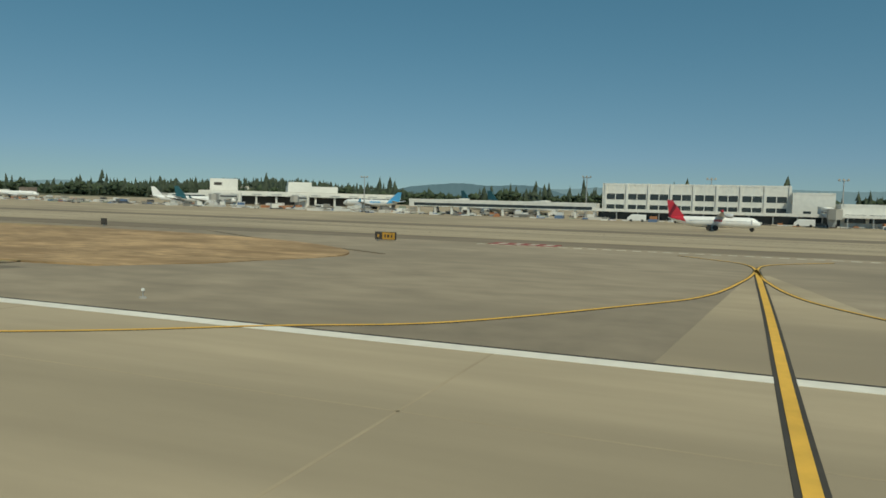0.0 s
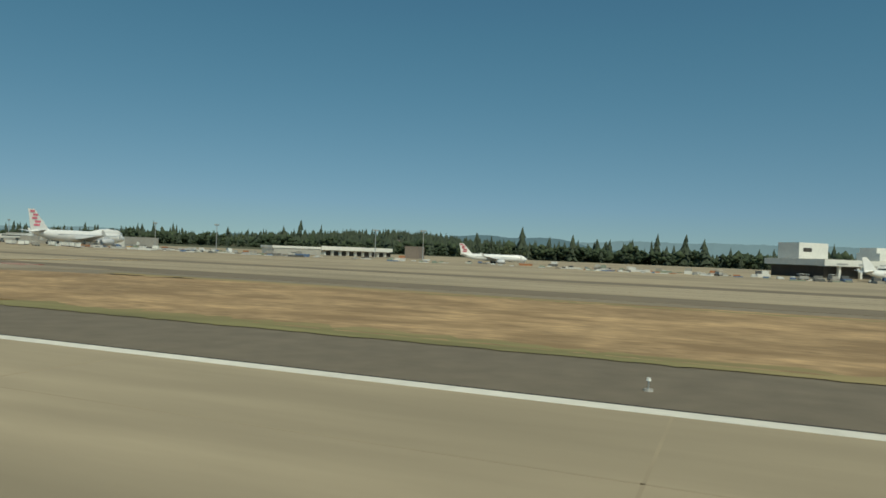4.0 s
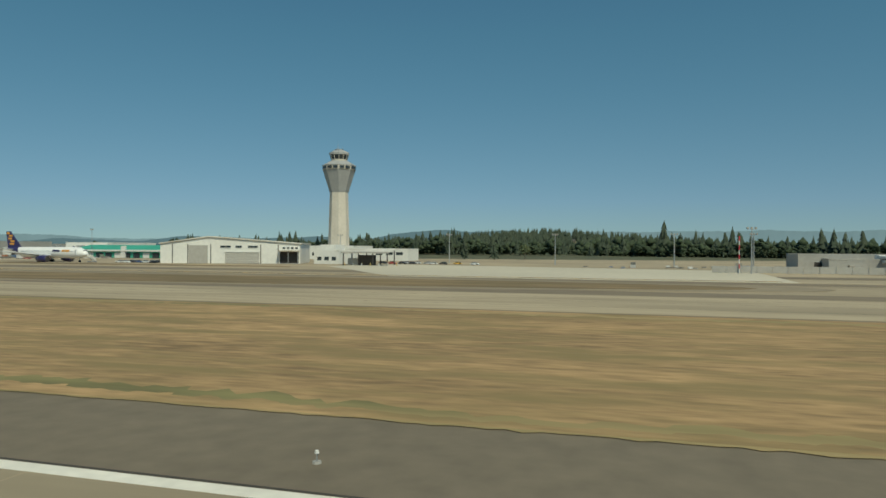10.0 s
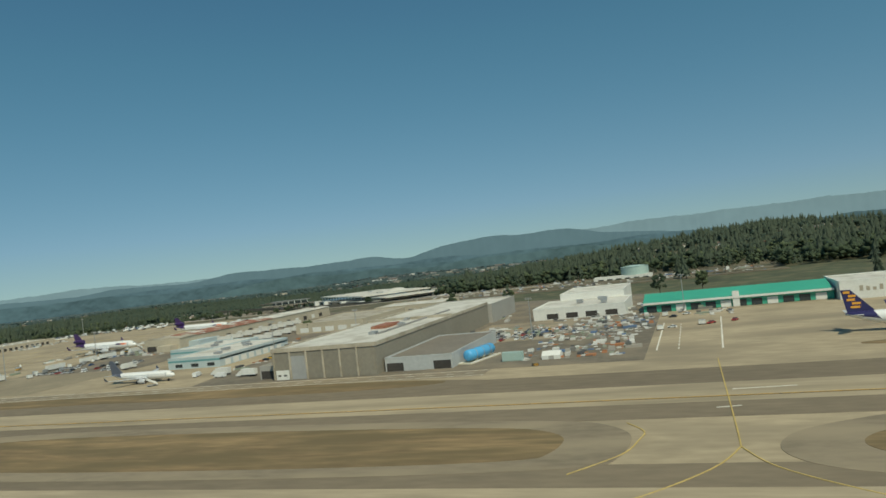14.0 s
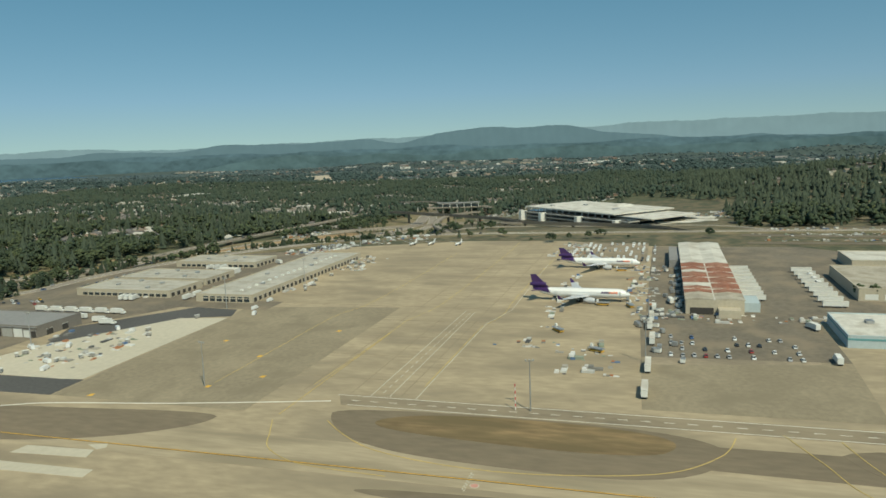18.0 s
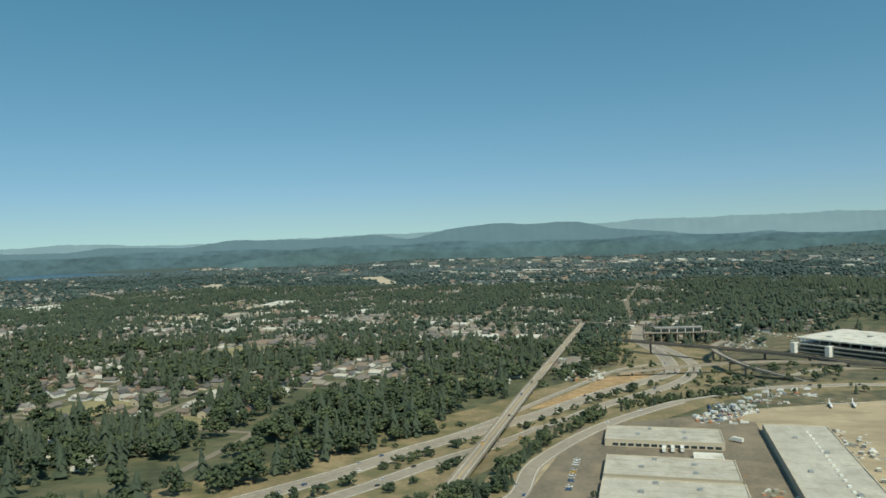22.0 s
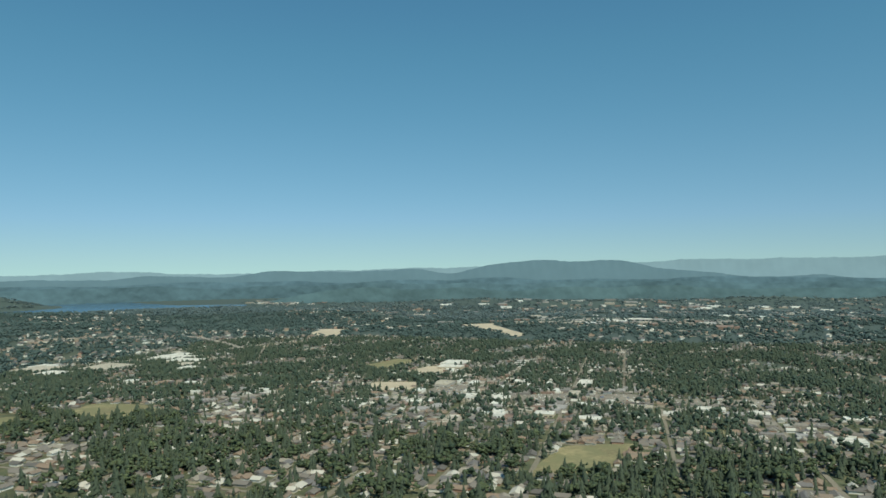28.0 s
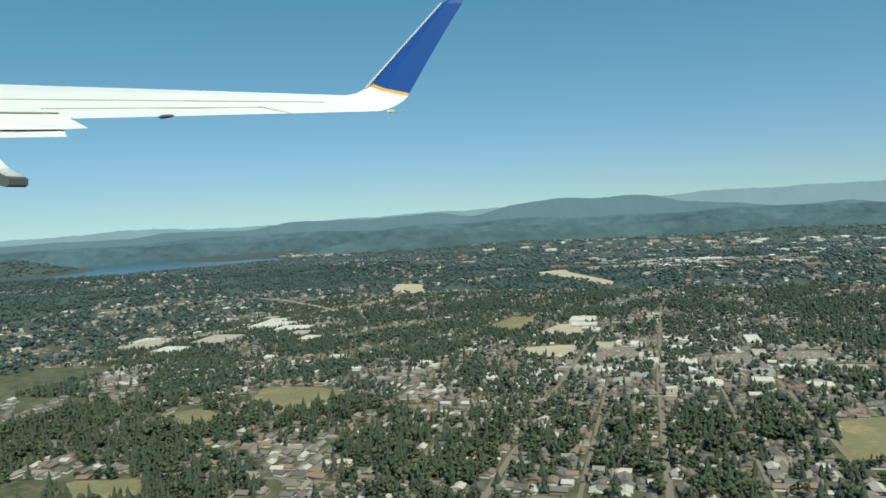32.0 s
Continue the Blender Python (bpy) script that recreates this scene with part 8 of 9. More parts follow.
for x, y, tr in ((386, 1424, 90), (384, 1410, 20), (300, 1420, 60), (330, 1440, 40), (488, 1420, 90), (290, 600, 20), (270, 545, 10)):
    put("loader", x, y, tr, lambda: loader("cargo loader with a scissor platform"))
for x, y, tr in ((258, 958, 180), (268, 556, 100), (400, 1412, 180), (240, 1264, 150)):
    put("stairs", x, y, tr, lambda: stairs("white mobile passenger stairs"))


def jet_bridge(label):
    t = thing("jet_bridge", 0, 0, 0, label, "jet bridge", "jet bridges at the gates")
    part("tunnel", rings(bmn(), [[(x, -1.1, z), (x, 1.1, z), (x, 1.1, z + 2.2), (x, -1.1, z + 2.2)] for x, z in ((-11, 3.0), (8, 2.4))]), M_WALLW, t)
    part("cab", prism(bmn(), [(8, -1.6), (10.6, -1.6), (11.4, 0), (10.6, 1.6), (8, 1.6)], 2.2, 4.8), M_WALLG, t)
    part("rotunda", tube(bmn(), -12, 0, 0, 5.4, 1.8, 1.8, 12), M_WALLW, t)
    part("window_band", box(bmn(), -9, -1.16, 3.7, 6, 1.16, 4.2), M_GLASS, t)
    leg = part("drive_column", box(bmn(), 4.4, -1.0, 0.3, 5.0, 1.0, 2.6), M_STEEL, t)
    for s in (-1.0, 1.0):
        part("wheel", rings(bmn(), [[(4.7 + 0.5 * math.cos(a), s + d, 0.5 + 0.5 * math.sin(a)) for a in (2 * math.pi * i / 10 for i in range(10))] for d in (-0.2, 0.2)]), M_RUBBER, leg)
    return t


for x, y, tr in ((238, 62, 170), (236, 92, 165), (276, 176, 200), (262, 205, 190), (268, 232, 150), (300, 190, 215), (226, -50, 185), (214, -24, 180), (288, 618, 190), (286, 650, 180), (332, 236, 210)):
    put("jet_bridge", x, y, tr, lambda: jet_bridge("white jet bridge reaching out from the gate"))


def tank_truck(name, shell, label, L=12.5):
    """A road tanker: a long oval tank, a cab ahead of it, axles below."""
    t = thing(name, 0, 0, 0, label, "tank truck", "parked tankers")
    b = part("tank", rings(bmn(), [[(x, 1.15 * f * math.cos(a), 1.9 + 0.95 * f * math.sin(a)) for a in np.linspace(0, 2 * math.pi, 12, endpoint=False)] for x, f in ((-L / 2, 0.6), (-L / 2 + 0.3, 1), (L * 0.22, 1), (L * 0.25, 0.6))]), shell, t, smooth=True)
    part("walkway", box(bmn(), -L * 0.42, -0.3, 2.8, L * 0.18, 0.3, 2.95), M_STEEL, b)
    c = part("cab", rings(bmn(), [[(x, -1.05, 0.6), (x, 1.05, 0.6), (x, 1.05, z), (x, -1.05, z)] for x, z in ((L * 0.28, 2.6), (L * 0.38, 2.6), (L * 0.42, 1.6), (L * 0.5, 1.4))]), M_WALLW, t)
    part("windscreen", box(bmn(), L * 0.37, -0.85, 1.65, L * 0.405, 0.85, 2.35), M_GLASS, c)
    part("chassis", box(bmn(), -L / 2 + 0.4, -0.6, 0.5, L * 0.46, 0.6, 0.95), M_SHADE, t)
    wheels(t, (-L * 0.4, -L * 0.3, L * 0.1, L * 0.2, L * 0.42), 0.95, 0.42)
    return t


for y, x, m, lab in ((1757, 231, M_WALLW, "white road tanker parked in the yard"), (1756, 237.8, M_TOWERG, "dark grey road tanker parked in the yard"), (1756, 243.5, M_STEEL, "bare steel road tanker parked in the yard"), (1755, 250, M_STEEL, "bare steel road tanker parked in the yard")):
    tank_truck("tank_truck", m, lab).matrix_basis = at(x, y, -0.06, -90)
for x, y, tr in [(331, 1739 - 10.6 * k, -90) for k in range(6)] + [(313, 1682, -80), (309, 1674, -80), (366, 1712, 10), (366, 1708, 10), (366, 1704, 10), (263, 1754, -90), (268, 1754, -90), (258, 1244, 88), (275, 1757, -90)]:
    put("truck", x, y, tr, lambda: truck("white box truck parked by the warehouse"))
for x, y, tr in ((225, 1759, -85), (244, 1694, 40), (250, 1686, 70), (262, 1676, 60), (270, 1734, 30), (273, 1739, 80), (276, 1736, 85), (318, 1172, 90), (311, 1161, 92), (258, 1256, 10)):
    put("van", x, y, tr, lambda: van(CAR_PAINT[0], "white service van on the apron"))


def long_dolly():
    t = thing("loading_frame", 0, 0, 0, "long yellow steel loading frame on the ground", "frame", "yellow loading frames")
    for y in (-1.1, 0.95):
        part("rail", box(bmn(), -7, y, 0.5, 7, y + 0.18, 0.85), M_YELLOW, t)
    for k in range(8):
        part("cross_member", box(bmn(), -6.8 + k * 1.9, -1.0, 0.55, -6.5 + k * 1.9, 1.0, 0.75), M_YELLOW, t)
    for x in (-6, 0, 5.7):
        part("leg", box(bmn(), x, -1.05, -0.1, x + 0.25, 1.05, 0.5), M_SHADE, t)
    return t


for x, y in ((258, 1815.5), (258, 1811.8), (259, 1808)):
    put("long_dolly", x, y, 1, long_dolly)
t = thing("green_container", 246.5, 1112.4, 0, "pale green shipping container beside the fence", "container", turn=90)
part("shell", box(bmn(), 0, -2.6, 0, 7.2, 0, 3.0), M_TANK, t)
for k in range(9):
    part("rib", box(bmn(), 0.3 + k * 0.8, -0.02, 0.2, 0.5 + k * 0.8, 0.08, 2.9), M_TANK, t)
t = thing("white_tent", 245, 1099, 0, "low white tent with a pitched cover", "tent")
part("cover", rings(bmn(), [[(0, y, 0), (5.2, y, 0), (5.2, y, 1.3), (2.6, y, 2.6), (0, y, 1.3)] for y in (0, 6.4)]), M_WALLW, t)
part("door_flap", box(bmn(), -0.06, 2.2, 0, 0.05, 4.0, 1.2), M_WALLG, t)

# equipment yard beside the freight hangar
for k in range(36):
    x, y = rng.uniform(300, 420), rng.uniform(1040, 1108)
    r = rng.uniform()
    if r < .45: any_car(x, y, rng.uniform(0, 180))
    elif r < .7: put("cart", x, y, rng.uniform(0, 180), None)
    else: put("container", x, y, rng.uniform(0, 180), None)


# the countless small equipment of the aprons: boxes on wheels, dollies, crates
def equipment(name, areas, seed, label, lift=-0.2):
    g = np.random.default_rng(seed)
    X, Y, W, D, H, A = [], [], [], [], [], []
    for x0, x1, y0, y1, n in areas:
        for _ in range(n):
            x, y, a = g.uniform(x0, x1), g.uniform(y0, y1), g.choice([0, 1.57, 1.57, 0.1])
            if n > 60:  # crowded lots stand in rows
                x = x0 + round((x - x0) / 6.5) * 6.5 + g.normal(0, 0.5)
            u = g.uniform()
            w, d, h = ((3.4, 1.6, 1.1) if u < 0.45 else (5.6, 2.1, 2.1) if u < 0.62 else (2.8, 1.7, 0.7)) * g.uniform(0.85, 1.2, 3)
            X += [x, x + 0.3 * w * math.cos(a)]; Y += [y, y + 0.3 * w * math.sin(a)]
            W += [w, w * 0.34]; D += [d, d * 0.9]; H += [h * 0.6, h]; A += [a, a]
    return masses(name, FLAT_V, FLAT_F, np.array(X), np.array(Y), np.array(W), np.array(D), np.array(H), np.array(A), M_EQUIP, label, "equipment", lift)


M_EQUIP = island_colours("equipment_paint", [(0.62, 0.61, 0.57), (0.08, 0.08, 0.08), (0.44, 0.43, 0.40), (0.66, 0.65, 0.61), (0.20, 0.19, 0.17), (0.58, 0.57, 0.53), (0.13, 0.13, 0.12), (0.30, 0.28, 0.24), (0.64, 0.62, 0.58), (0.26, 0.29, 0.22), (0.36, 0.33, 0.28), (0.52, 0.50, 0.46), (0.38, 0.17, 0.08), (0.10, 0.16, 0.27)])
equipment("yard_equipment", ((248, 300, 1076, 1114, 110), (304, 345, 1072, 1122, 170), (345, 430, 1040, 1122, 110), (306, 350, 1122, 1156, 64), (372, 420, 1150, 1250, 70)), 51, "crowded ground service equipment in the yard")
equipment("apron_equipment", ((240, 300, 1630, 1680, 60), (300, 312, 1415, 1465, 14), (268, 300, 1410, 1436, 22), (360, 375, 1385, 1408, 40), (240, 268, 1716, 1785, 26), (355, 372, 1300, 1380, 40), (325, 372, 1193, 1300, 60), (470, 530, 1600, 1640, 44), (540, 562, 1668, 1700, 40), (570, 600, 1655, 1682, 44), (605, 630, 1630, 1660, 36), (632, 650, 1605, 1640, 30), (395, 420, 1612, 1676, 40), (430, 440, 1680, 1700, 8)) + ( (540, 610, 1445, 1475, 60), (365, 385, 1700, 1712, 12),
                              (380, 520, 1396, 1414, 70), (320, 470, 1443, 1452, 40), (262, 330, 1228, 1250, 24), (214, 222, -70, 130, 130), (225, 262, 40, 120, 58), (222, 262, 130, 260, 130), (232, 262, 260, 330, 58), (240, 290, 300, 470, 59), (240, 262, 440, 560, 90), (262, 300, 500, 560, 59), (290, 330, 600, 660, 40), (280, 300, 690, 760, 16)), 52, "scattered carts and service equipment on the apron")


equipment("parked_town_cars", ((1305, 1430, 2362, 2452, 70), (1340, 1425, 2236, 2320, 40), (1340, 1420, 2010, 2180, 70), (1318, 1465, 2550, 2628, 60), (800, 900, 1805, 1845, 40)), 53, "parked cars and vans on the town car parks", 1.0)


# the open ground by the water tank: dark lanes and rows of parked cars
for pts, w in (([(615, 985, 0), (612, 1150, 0), (618, 1330, 0)], 9), ([(648, 985, 0), (650, 1180, 0), (668, 1330, 0)], 12), ([(722, 985, 0), (724, 1330, 0)], 7)):
    q = [(x, y, float(land(x, y)) + 0.5) for x, y, z in arc(pts)]
    setting("access_road", ribbon(bmn(), q, w, -0.4, 0.0), M_ASPH, "dark asphalt road beside the airfield", "road")
equipment("shop_cars", ((1255, 1320, 2210, 2280, 90), (1238, 1285, 1970, 2140, 120), (1255, 1380, 2530, 2600, 120), (1240, 1330, 2340, 2430, 110), (730, 800, 1775, 1810, 70), (1480, 1680, 3600, 3800, 90), (1600, 1850, 3350, 3600, 90)), 55, "parked cars before the shops", 0.8)
equipment("hire_cars", ((880, 960, 1320, 1400, 160), (1000, 1090, 1440, 1560, 180), (960, 1060, 1590, 1640, 120), (1060, 1150, 1560, 1700, 160)), 54, "many parked hire cars round the centre")
equipment("car_rows", ((660, 676, 1000, 1085, 90), (660, 676, 1150, 1320, 70), (628, 638, 1000, 1320, 70), (704, 716, 1150, 1300, 62)), 53, "rows of small parked cars by the depot")


# ---- airfield signs, lights and masts ----
def sign(x, y, turn, label, panels):
    t = thing("airfield_sign", x, y, 0, label, "sign", turn=turn)
    w = 0
    for m, n in panels:
        p = part("panel", box(bmn(), -0.16, w + 0.04, 0.16, 0.16, w + n - 0.04, 0.86), m, t)
        part("frame", box(bmn(), -0.14, w, 0.12, 0.18, w + n, 0.92), M_SHADE, p)
        if n > 0.75:
            for k in ((0.2, 0.3), (0.44, 0.58), (0.7, 0.8)) if m is not M_SHADE else ((0.38, 0.62),):
                part("legend_bar", box(bmn(), -0.18, w + n * k[0], 0.36, -0.15, w + n * k[1], 0.66), M_SIGN if m is M_SHADE else M_SHADE, p)
        w += n
    for y0 in (0.2, w - 0.3):
        part("leg", box(bmn(), -0.06, y0, -0.05, 0.06, y0 + 0.12, 0.16), M_STEEL, t)
    return t


sign(69, 915, 0, "grey back of a taxiway sign", [(M_WALLG, 1.5), (M_SHADE, 0.8)])
for x, y in ((69, 31.8), (70.4, 424.8), (78.5, 629), (77, 842), (142, 1017), (233, 1104), (71, 533)):
    sign(x, y, 0, "black and yellow taxiway sign on short legs", [(M_SIGN, 1.5), (M_SHADE, 0.8)])
for x, y in ((72.3, 74.3), (72.1, 463.4), (71, 520), (79, 644), (132.6, 1006), (144, 1020)):
    sign(x, y, 0, "small black taxiway sign on short legs", [(M_SHADE, 0.7)])
sign(34.6, 523.4, 0, "yellow taxiway sign with a black arrow", [(M_SIGN, 1.1)])


def marker(x, y, h):
    t = thing("distance_marker", x, y, 0, "dark upright marker board beside the runway", "sign")
    part("board", box(bmn(), -0.35, -0.14, 0.15, 0.35, 0.14, h), M_SHADE, t)
    part("face", box(bmn(), -0.28, -0.17, 0.25, 0.28, -0.14, h - 0.1), M_OLDCONC, t)
    part("pad", box(bmn(), -0.9, -0.9, -0.02, 0.9, 0.9, 0.05), M_CONC, t)
    return t


marker(33.2, 73.5, 1.4); marker(37.4, 466, 1.2); marker(36.2, 685, 1.2)


def edge_light(x, y):
    t = thing("edge_light", x, y, 0, "small white runway edge light", "light", "runway edge lights")
    part("base", rings(bmn(), [circ(0, 0, -0.02, 0.16, 8), circ(0, 0, 0.06, 0.14, 8)]), M_WALLG, t)
    part("stem", tube(bmn(), 0, 0, 0.06, 0.3, 0.03), M_STEEL, t)
    part("lens", rings(bmn(), [circ(0, 0, 0.3, 0.08, 8), circ(0, 0, 0.4, 0.06, 8)]), M_WALLW, t)
    return t


for i, y in enumerate(range(-80, 1000, 51)):
    if i == 0:
        first = edge_light(24.2, y)
    else:
        copy_thing(first, at(24.2, y, 0))


def mast(h, lamps):
    t = thing("light_mast", 0, 0, 0, "tall steel floodlight mast", "mast", "floodlight masts")
    part("pole", tube(bmn(), 0, 0, -1, h, 0.28, 0.14, 8), M_STEEL, t)
    part("crossbar", box(bmn(), -0.1, -1.4, h - .1, .1, 1.4, h + .1), M_STEEL, t)
    for k in range(lamps):
        part("floodlight", box(bmn(), -.35, -1.4 + k * 2.4 / max(lamps - 1, 1), h + .1, .25, -.9 + k * 2.4 / max(lamps - 1, 1), h + .6), M_WALLG, t)
    return t


MASTS = [(228.6, 1435), (288, 1400), (350, 1400), (230, 1560), (262, 1676), (352, 1630), (420, 1616), (300, 1244), (330, 1215), (586, 1648), (300, 1120), (370, 1060), (340, 880), (330, 820), (325, 770), (320, 720), (315, 690), (300, 560), (300, 520), (310, 410), (320, 440), (240, 44), (244, 6), (240, -30), (268, 140), (232, 700)]
for i, (x, y) in enumerate(MASTS):
    h = 17 if i < 12 else 13
    put("mast%d" % h, x, y, rng.uniform(-20, 20), (lambda h=h: mast(h, 3)), 0)


def striped_mast(x, y, h):
    t = thing("warning_mast", x, y, 0, "slim red and white warning mast", "mast")
    for k in range(8):
        part("band", tube(bmn(), 0, 0, h * k / 8, h * (k + 1) / 8, 0.16, 0.16, 6), M_RED if k % 2 else M_WALLW, t)
    return t


striped_mast(228.6, 1440, 9); striped_mast(236, 703, 11)


# ---- single trees that stand apart ----
def one_tree(kind, k):
    t = thing("fir_tree" if kind else "broadleaf_tree", 0, 0, 0, "tall dark fir tree" if kind else "round green broad-leaved tree", "tree", "single trees")
    v, f = fir_shape(rng, 8, 10) if kind else broad_shape(rng, 40, 0.75)
    bm = bmn()
    vs = [bm.verts.new(p) for p in v]
    for a, b, c in f:
        bm.faces.new((vs[a], vs[b], vs[c]))
    part("crown", bm, M_FIR if kind else M_LEAF, t)
    part("trunk", tube(bmn(), 0, 0, -0.05, 0.5 if kind else 0.45, 0.022, 0.012, 7), M_TRUNK, t)
    if not kind:
        for a in range(3):
            bm = rings(bmn(), [[(0.01 * math.cos(q), 0.01 * math.sin(q), 0.25) for q in (0, 2.1, 4.2)], [(0.16 * math.cos(a * 2.1) + 0.006 * math.cos(q), 0.16 * math.sin(a * 2.1) + 0.006 * math.sin(q), 0.55) for q in (0, 2.1, 4.2)]])
            part("limb", bm, M_TRUNK, t)
    return t


TREES = [one_tree(k % 2, k) for k in range(6)]
spots1 = [(560, 470, 22, 1), (566, 462, 20, 1), (572, 476, 18, 1), (580, 452, 12, 0), (585, 440, 11, 0), (600, 930, 20, 1), (620, 905, 19, 1), (618, 1010, 15, 0), (630, 1030, 15, 0), (420, 1296, 8, 0), (415, 1290, 9, 0), (560, 1240, 10, 0), (500, 1222, 9, 0), (385, 1757, 5, 0),
          (460, 1050, 15, 0), (470, 1075, 14, 0), (600, 1060, 22, 1), (612, 1066, 20, 1)] + [ (480, 1214, 11, 0), (505, 1180, 12, 0), (440, 961, 18.5, 1), (442, 944, 15, 1), (440, 842, 15.5, 1), (444, 824, 15.5, 1), (452, 952, 9, 0), (450, 806, 10, 0)]
for k in range(110):
    u = rng.uniform()
    p = FREEWAY[2][0][int(u * 42)]
    spots1.append((p[0] + rng.uniform(7, 13), p[1] + rng.uniform(4, 16), rng.uniform(6, 12), int(rng.uniform() < .4)))
for k in range(44):
    spots1.append((rng.uniform(330, 430), 1806 - rng.uniform(0, 12) + 0.2, rng.uniform(4, 8), int(rng.uniform() < .5)))
for k in range(34):
    spots1.append((rng.uniform(640, 800), rng.uniform(1570, 1700), rng.uniform(4, 7), 0))
first = {}
for i, (x, y, h, kind) in enumerate(spots1):
    if seg_dist(np.array([x]), np.array([y]), [p for p in FREEWAY[2][0]])[0] < 6:
        continue
    m = TREES[(i % 3) * 2 + (1 if kind else 0)]
    z = float(land(x, y))
    mm = at(x, y, z, rng.uniform(0, 360)) @ Matrix.Diagonal((h, h, h, 1))
    if m.name in first:
        c = copy_thing(m, at(x, y, z, rng.uniform(0, 360)))
        c.scale = (h, h, h)
    else:
        first[m.name] = 1
        m.matrix_basis = mm

# ---- the aeroplane's own wing, where it is at the end of the way ----
def section(x, le, te, up=0.10, lo=0.06):
    """A wing section at that span, from leading edge (y, z) to trailing edge."""
    out = []
    for u, v in ((0, 0), (0.03, 0.55), (0.12, 0.9), (0.35, 1.0), (0.65, 0.6), (1, 0.04)):
        out.append((x, le[0] + (te[0] - le[0]) * u, le[1] + (te[1] - le[1]) * u + v * up))
    for u, v in ((0.99, 0.0), (0.6, 0.6), (0.3, 1.0), (0.06, 0.7)):
        out.append((x, le[0] + (te[0] - le[0]) * u, le[1] + (te[1] - le[1]) * u - v * lo))
    return out


def le(x):
    return (5.65 + 0.51 * (13.5 - x), 1.555 + 0.048 * x)


def te(x):
    return (5.0 + 0.268 * (13.5 - x), 1.9 - 0.097 * (13.5 - x))


def along(x, u, lift):
    a, b = le(x), te(x)
    return (x, a[0] + (b[0] - a[0]) * u, a[1] + (b[1] - a[1]) * u + lift)


wing = thing("aircraft_wing", 20.84, 2509.56, 262.1, "white airliner wing with a blue upswept winglet", "wing")
wp = part("wing_panel", rings(bmn(), [section(x, le(x), te(x)) for x in (2.6, 4, 5.5, 7.05, 8.5, 10.2, 11.6, 12.6, 13.2)] + [section(13.45, (5.67, 2.27), (4.98, 1.93), 0.07, 0.05)]), M_WING, wing, smooth=False)
# control surface gaps, a hair proud of the skin
M_GAP = mat("panel_gap", (0.40, 0.385, 0.35), 0.8)
for u, x0, x1, lift in ((0.60, 2.8, 12.2, 0.075), (0.80, 7.2, 10.6, 0.042)):
    bm = bmn()
    a, b = along(x0, u, lift), along(x1, u, lift)
    ribs = []
    for p in (a, b):
        ribs.append([(p[0], p[1] - 0.007, p[2] - 0.01), (p[0], p[1] + 0.007, p[2] - 0.01), (p[0], p[1] + 0.007, p[2] + 0.004), (p[0], p[1] - 0.007, p[2] + 0.004)])
    part("panel_gap", rings(bm, ribs), M_GAP, wp)
bm = bmn()
a, b = along(10.55, 0.78, 0.045), along(10.85, 1.0, 0.008)
rings(bm, [[(p[0] - 0.015, p[1], p[2] - 0.01), (p[0] + 0.015, p[1], p[2] - 0.01), (p[0] + 0.015, p[1], p[2] + 0.008), (p[0] - 0.015, p[1], p[2] + 0.008)] for p in (a, b)])
part("aileron_gap", bm, M_GAP, wp)
# flaps, drooped behind the trailing edge in two steps
def plate(points, thick=0.03):
    """A flat panel with a little depth across the span."""
    return rings(bmn(), [[(x - d, y - d * 0.9, z - d * 0.15) for x, y, z in points] for d in (0.02, 0.02 + thick)])


part("flap", plate([(7.05, 6.728, 1.347), (7.05, 6.319, 1.134), (6.7, 6.305, 1.091), (5.5, 6.773, 1.025), (5.5, 7.13, 1.238)]), M_WING, wing)
part("flap", plate([(6.9, 6.598, 1.197), (6.78, 6.427, 1.127), (6.53, 6.149, 0.984), (5.17, 6.597, 0.899), (5.5, 7.146, 1.117)], 0.02), M_WING, wing)
part("flap_gap", plate([(7.05, 6.727, 1.354), (7.05, 6.729, 1.342), (5.5, 7.131, 1.230), (5.5, 7.129, 1.244)], 0.07), M_GAP, wing)
part("flap_gap", plate([(6.9, 6.597, 1.203), (6.9, 6.583, 1.186), (5.5, 7.147, 1.109), (5.5, 7.145, 1.125)], 0.09), M_GAP, wing)
part("aileron_hinge", plate([(7.2, 6.711, 1.308), (7.2, 6.565, 1.268), (7.2, 6.567, 1.255), (7.2, 6.663, 1.284)], 0.05), M_GAP, wing)
part("flap_hinge", box(bmn(), 6.45, 6.60, 1.145, 6.5, 6.70, 1.175), M_GAP, wing)
M_POD = mat("fairing_grey", (0.13, 0.13, 0.125), 0.45, 0.1, 2, 8)
# flap track fairing: a long pod with a blunt tail, pale above and grey on its flank
flank = [tuple((x - 0.085, y + 0.085, z) for x, y, z in p) for p in (((5.1, 5.289, 0.465), (5.0, 5.187, 0.441), (5.0, 5.193, 0.388)), ((5.1, 5.323, 0.496), (5.0, 5.221, 0.463), (5.0, 5.232, 0.371)), ((5.1, 5.54, 0.685), (5.0, 5.442, 0.58), (5.0, 5.46, 0.425)), ((5.1, 5.89, 0.982), (5.0, 5.798, 0.778), (5.0, 5.831, 0.508)))]
pod = part("flap_fairing", rings(bmn(), [[r, b, (b[0] + 0.22, b[1] + 0.02, b[2]), (r[0] + 0.22, r[1] + 0.02, r[2])] for t, r, b in flank]), M_POD, wing, "dark grey flap track fairing")
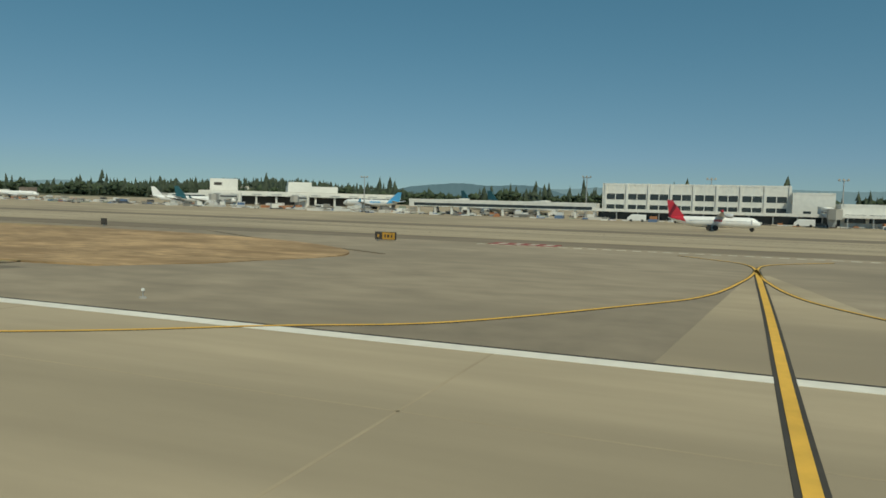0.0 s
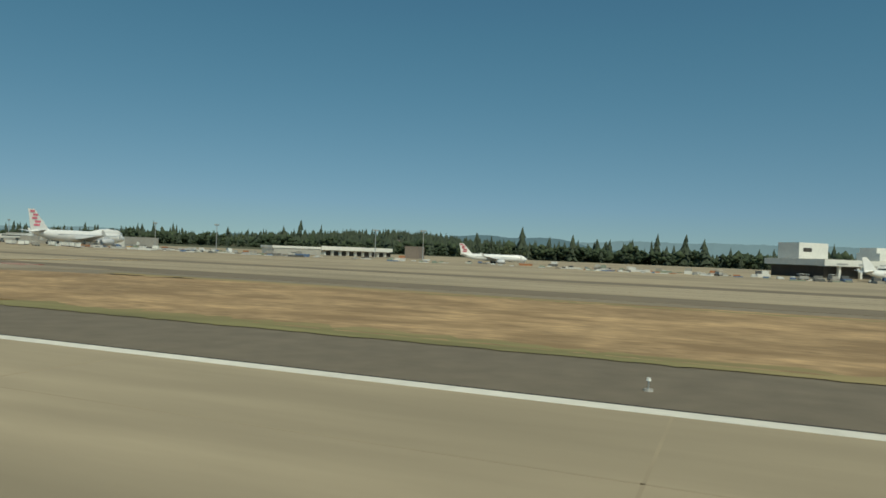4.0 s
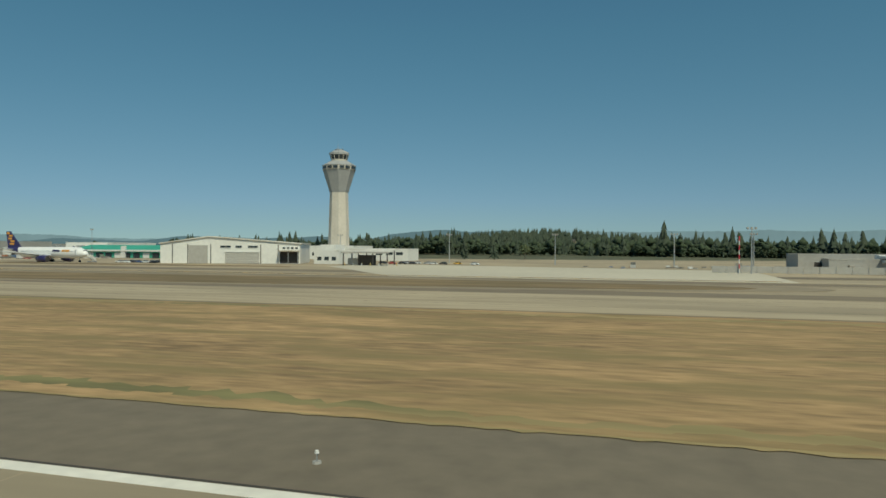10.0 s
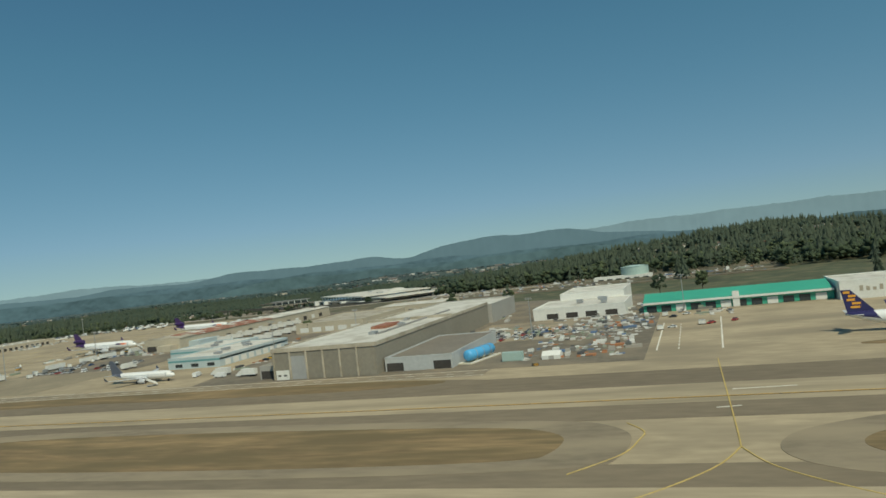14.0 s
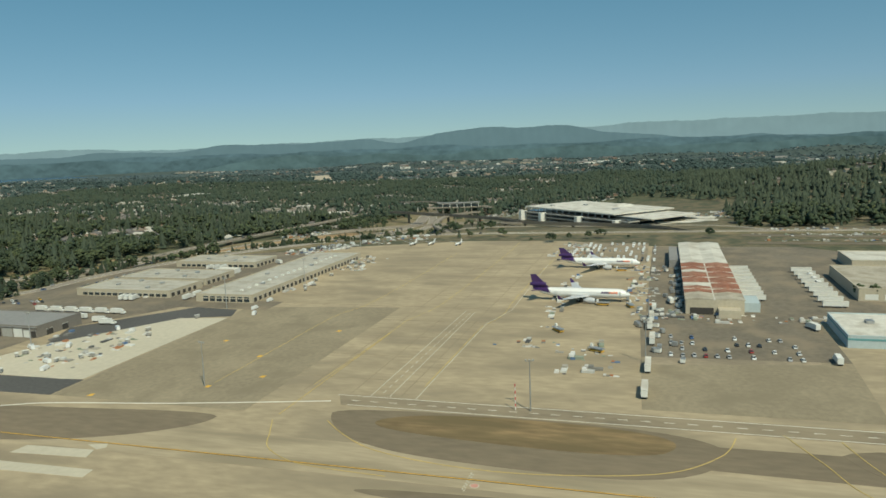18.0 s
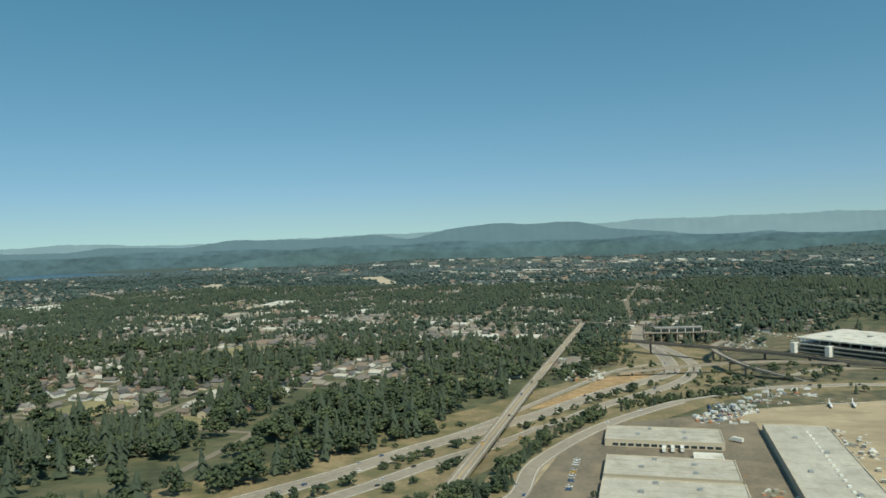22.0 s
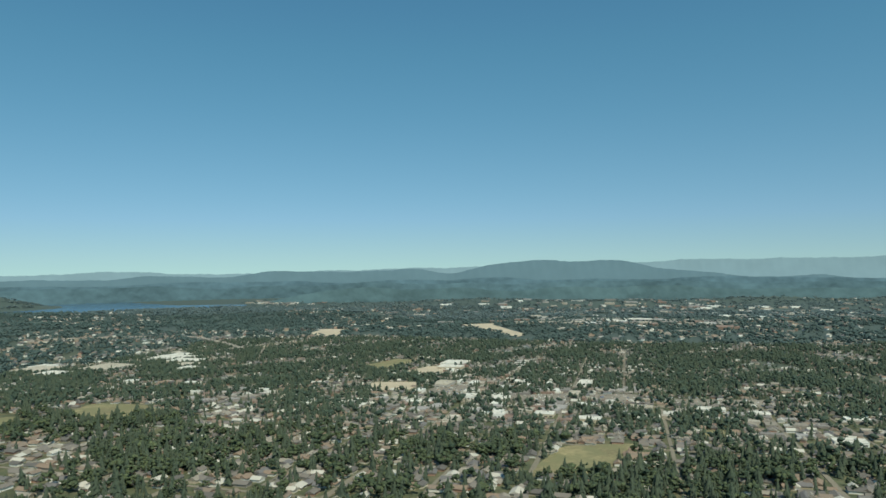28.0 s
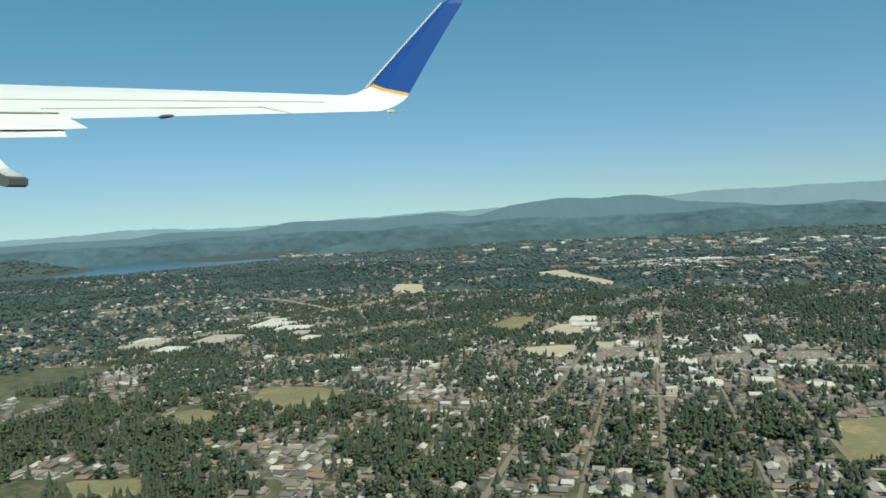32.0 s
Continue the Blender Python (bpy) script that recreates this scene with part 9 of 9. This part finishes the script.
part("fairing_top", rings(bmn(), [[t, r, (r[0] + 0.22, r[1] + 0.02, r[2]), (t[0] + 0.12, t[1] + 0.02, t[2])] for t, r, b in flank]), M_WING, pod, "pale upper side of the fairing")
part("wing_fairing", rings(bmn(), [[(8.45 + 0.04 * f * math.cos(a), y, 1.41 + 0.028 * f * math.sin(a)) for a in np.linspace(0, 2 * math.pi, 8, endpoint=False)] for y, f in ((6.43, 0.3), (6.37, 0.9), (6.3, 1.0), (6.23, 0.8), (6.18, 0.3))]), M_POD, wing)
# winglet: white root, gold stripe, blue blade
def blade(stations, th):
    return rings(bmn(), [[(x - th * 0.2, ly, lz), (x - th, (ly + ty) / 2 + 0.1, (lz + tz) / 2), (x, ty, tz), (x + th, (ly + ty) / 2 + 0.1, (lz + tz) / 2)] for x, ly, lz, ty, tz in stations])
root = part("winglet_root", blade([(13.42, 5.68, 2.27, 4.98, 1.93), (13.56, 5.61, 2.33, 4.86, 2.0), (13.68, 5.52, 2.40, 4.74, 2.09), (13.76, 5.45, 2.46, 4.66, 2.19)], 0.07), M_WING, wing)
part("gold_stripe", blade([(13.76, 5.45, 2.46, 4.66, 2.19), (13.79, 5.40, 2.51, 4.63, 2.25)], 0.066), M_GOLD, wing, "thin gold stripe")
part("winglet_blade", blade([(13.79, 5.40, 2.51, 4.63, 2.25), (13.95, 4.92, 3.05, 4.27, 2.86), (14.1, 4.42, 3.58, 3.90, 3.46), (14.24, 3.98, 4.02, 3.57, 3.97), (14.28, 3.86, 4.08, 3.52, 4.05)], 0.06), M_BLUE, wing, "deep blue winglet blade")
part("blade_edge", rings(bmn(), [[(x - 0.03, y - 0.02, z), (x + 0.02, y - 0.02, z), (x + 0.02, y + 0.02, z + 0.012), (x - 0.03, y + 0.02, z + 0.012)] for x, y, z in ((13.7, 5.5, 2.42), (13.95, 4.93, 3.05), (14.24, 3.99, 4.02))]), M_PLANEG, wing, "bare metal leading edge")
part("tail_light", box(bmn(), 13.36, 4.84, 1.86, 13.47, 4.97, 1.91), M_WALLW, wing)
part("static_wick", box(bmn(), 13.36, 4.62, 1.84, 13.39, 4.84, 1.86), M_GAP, wing)
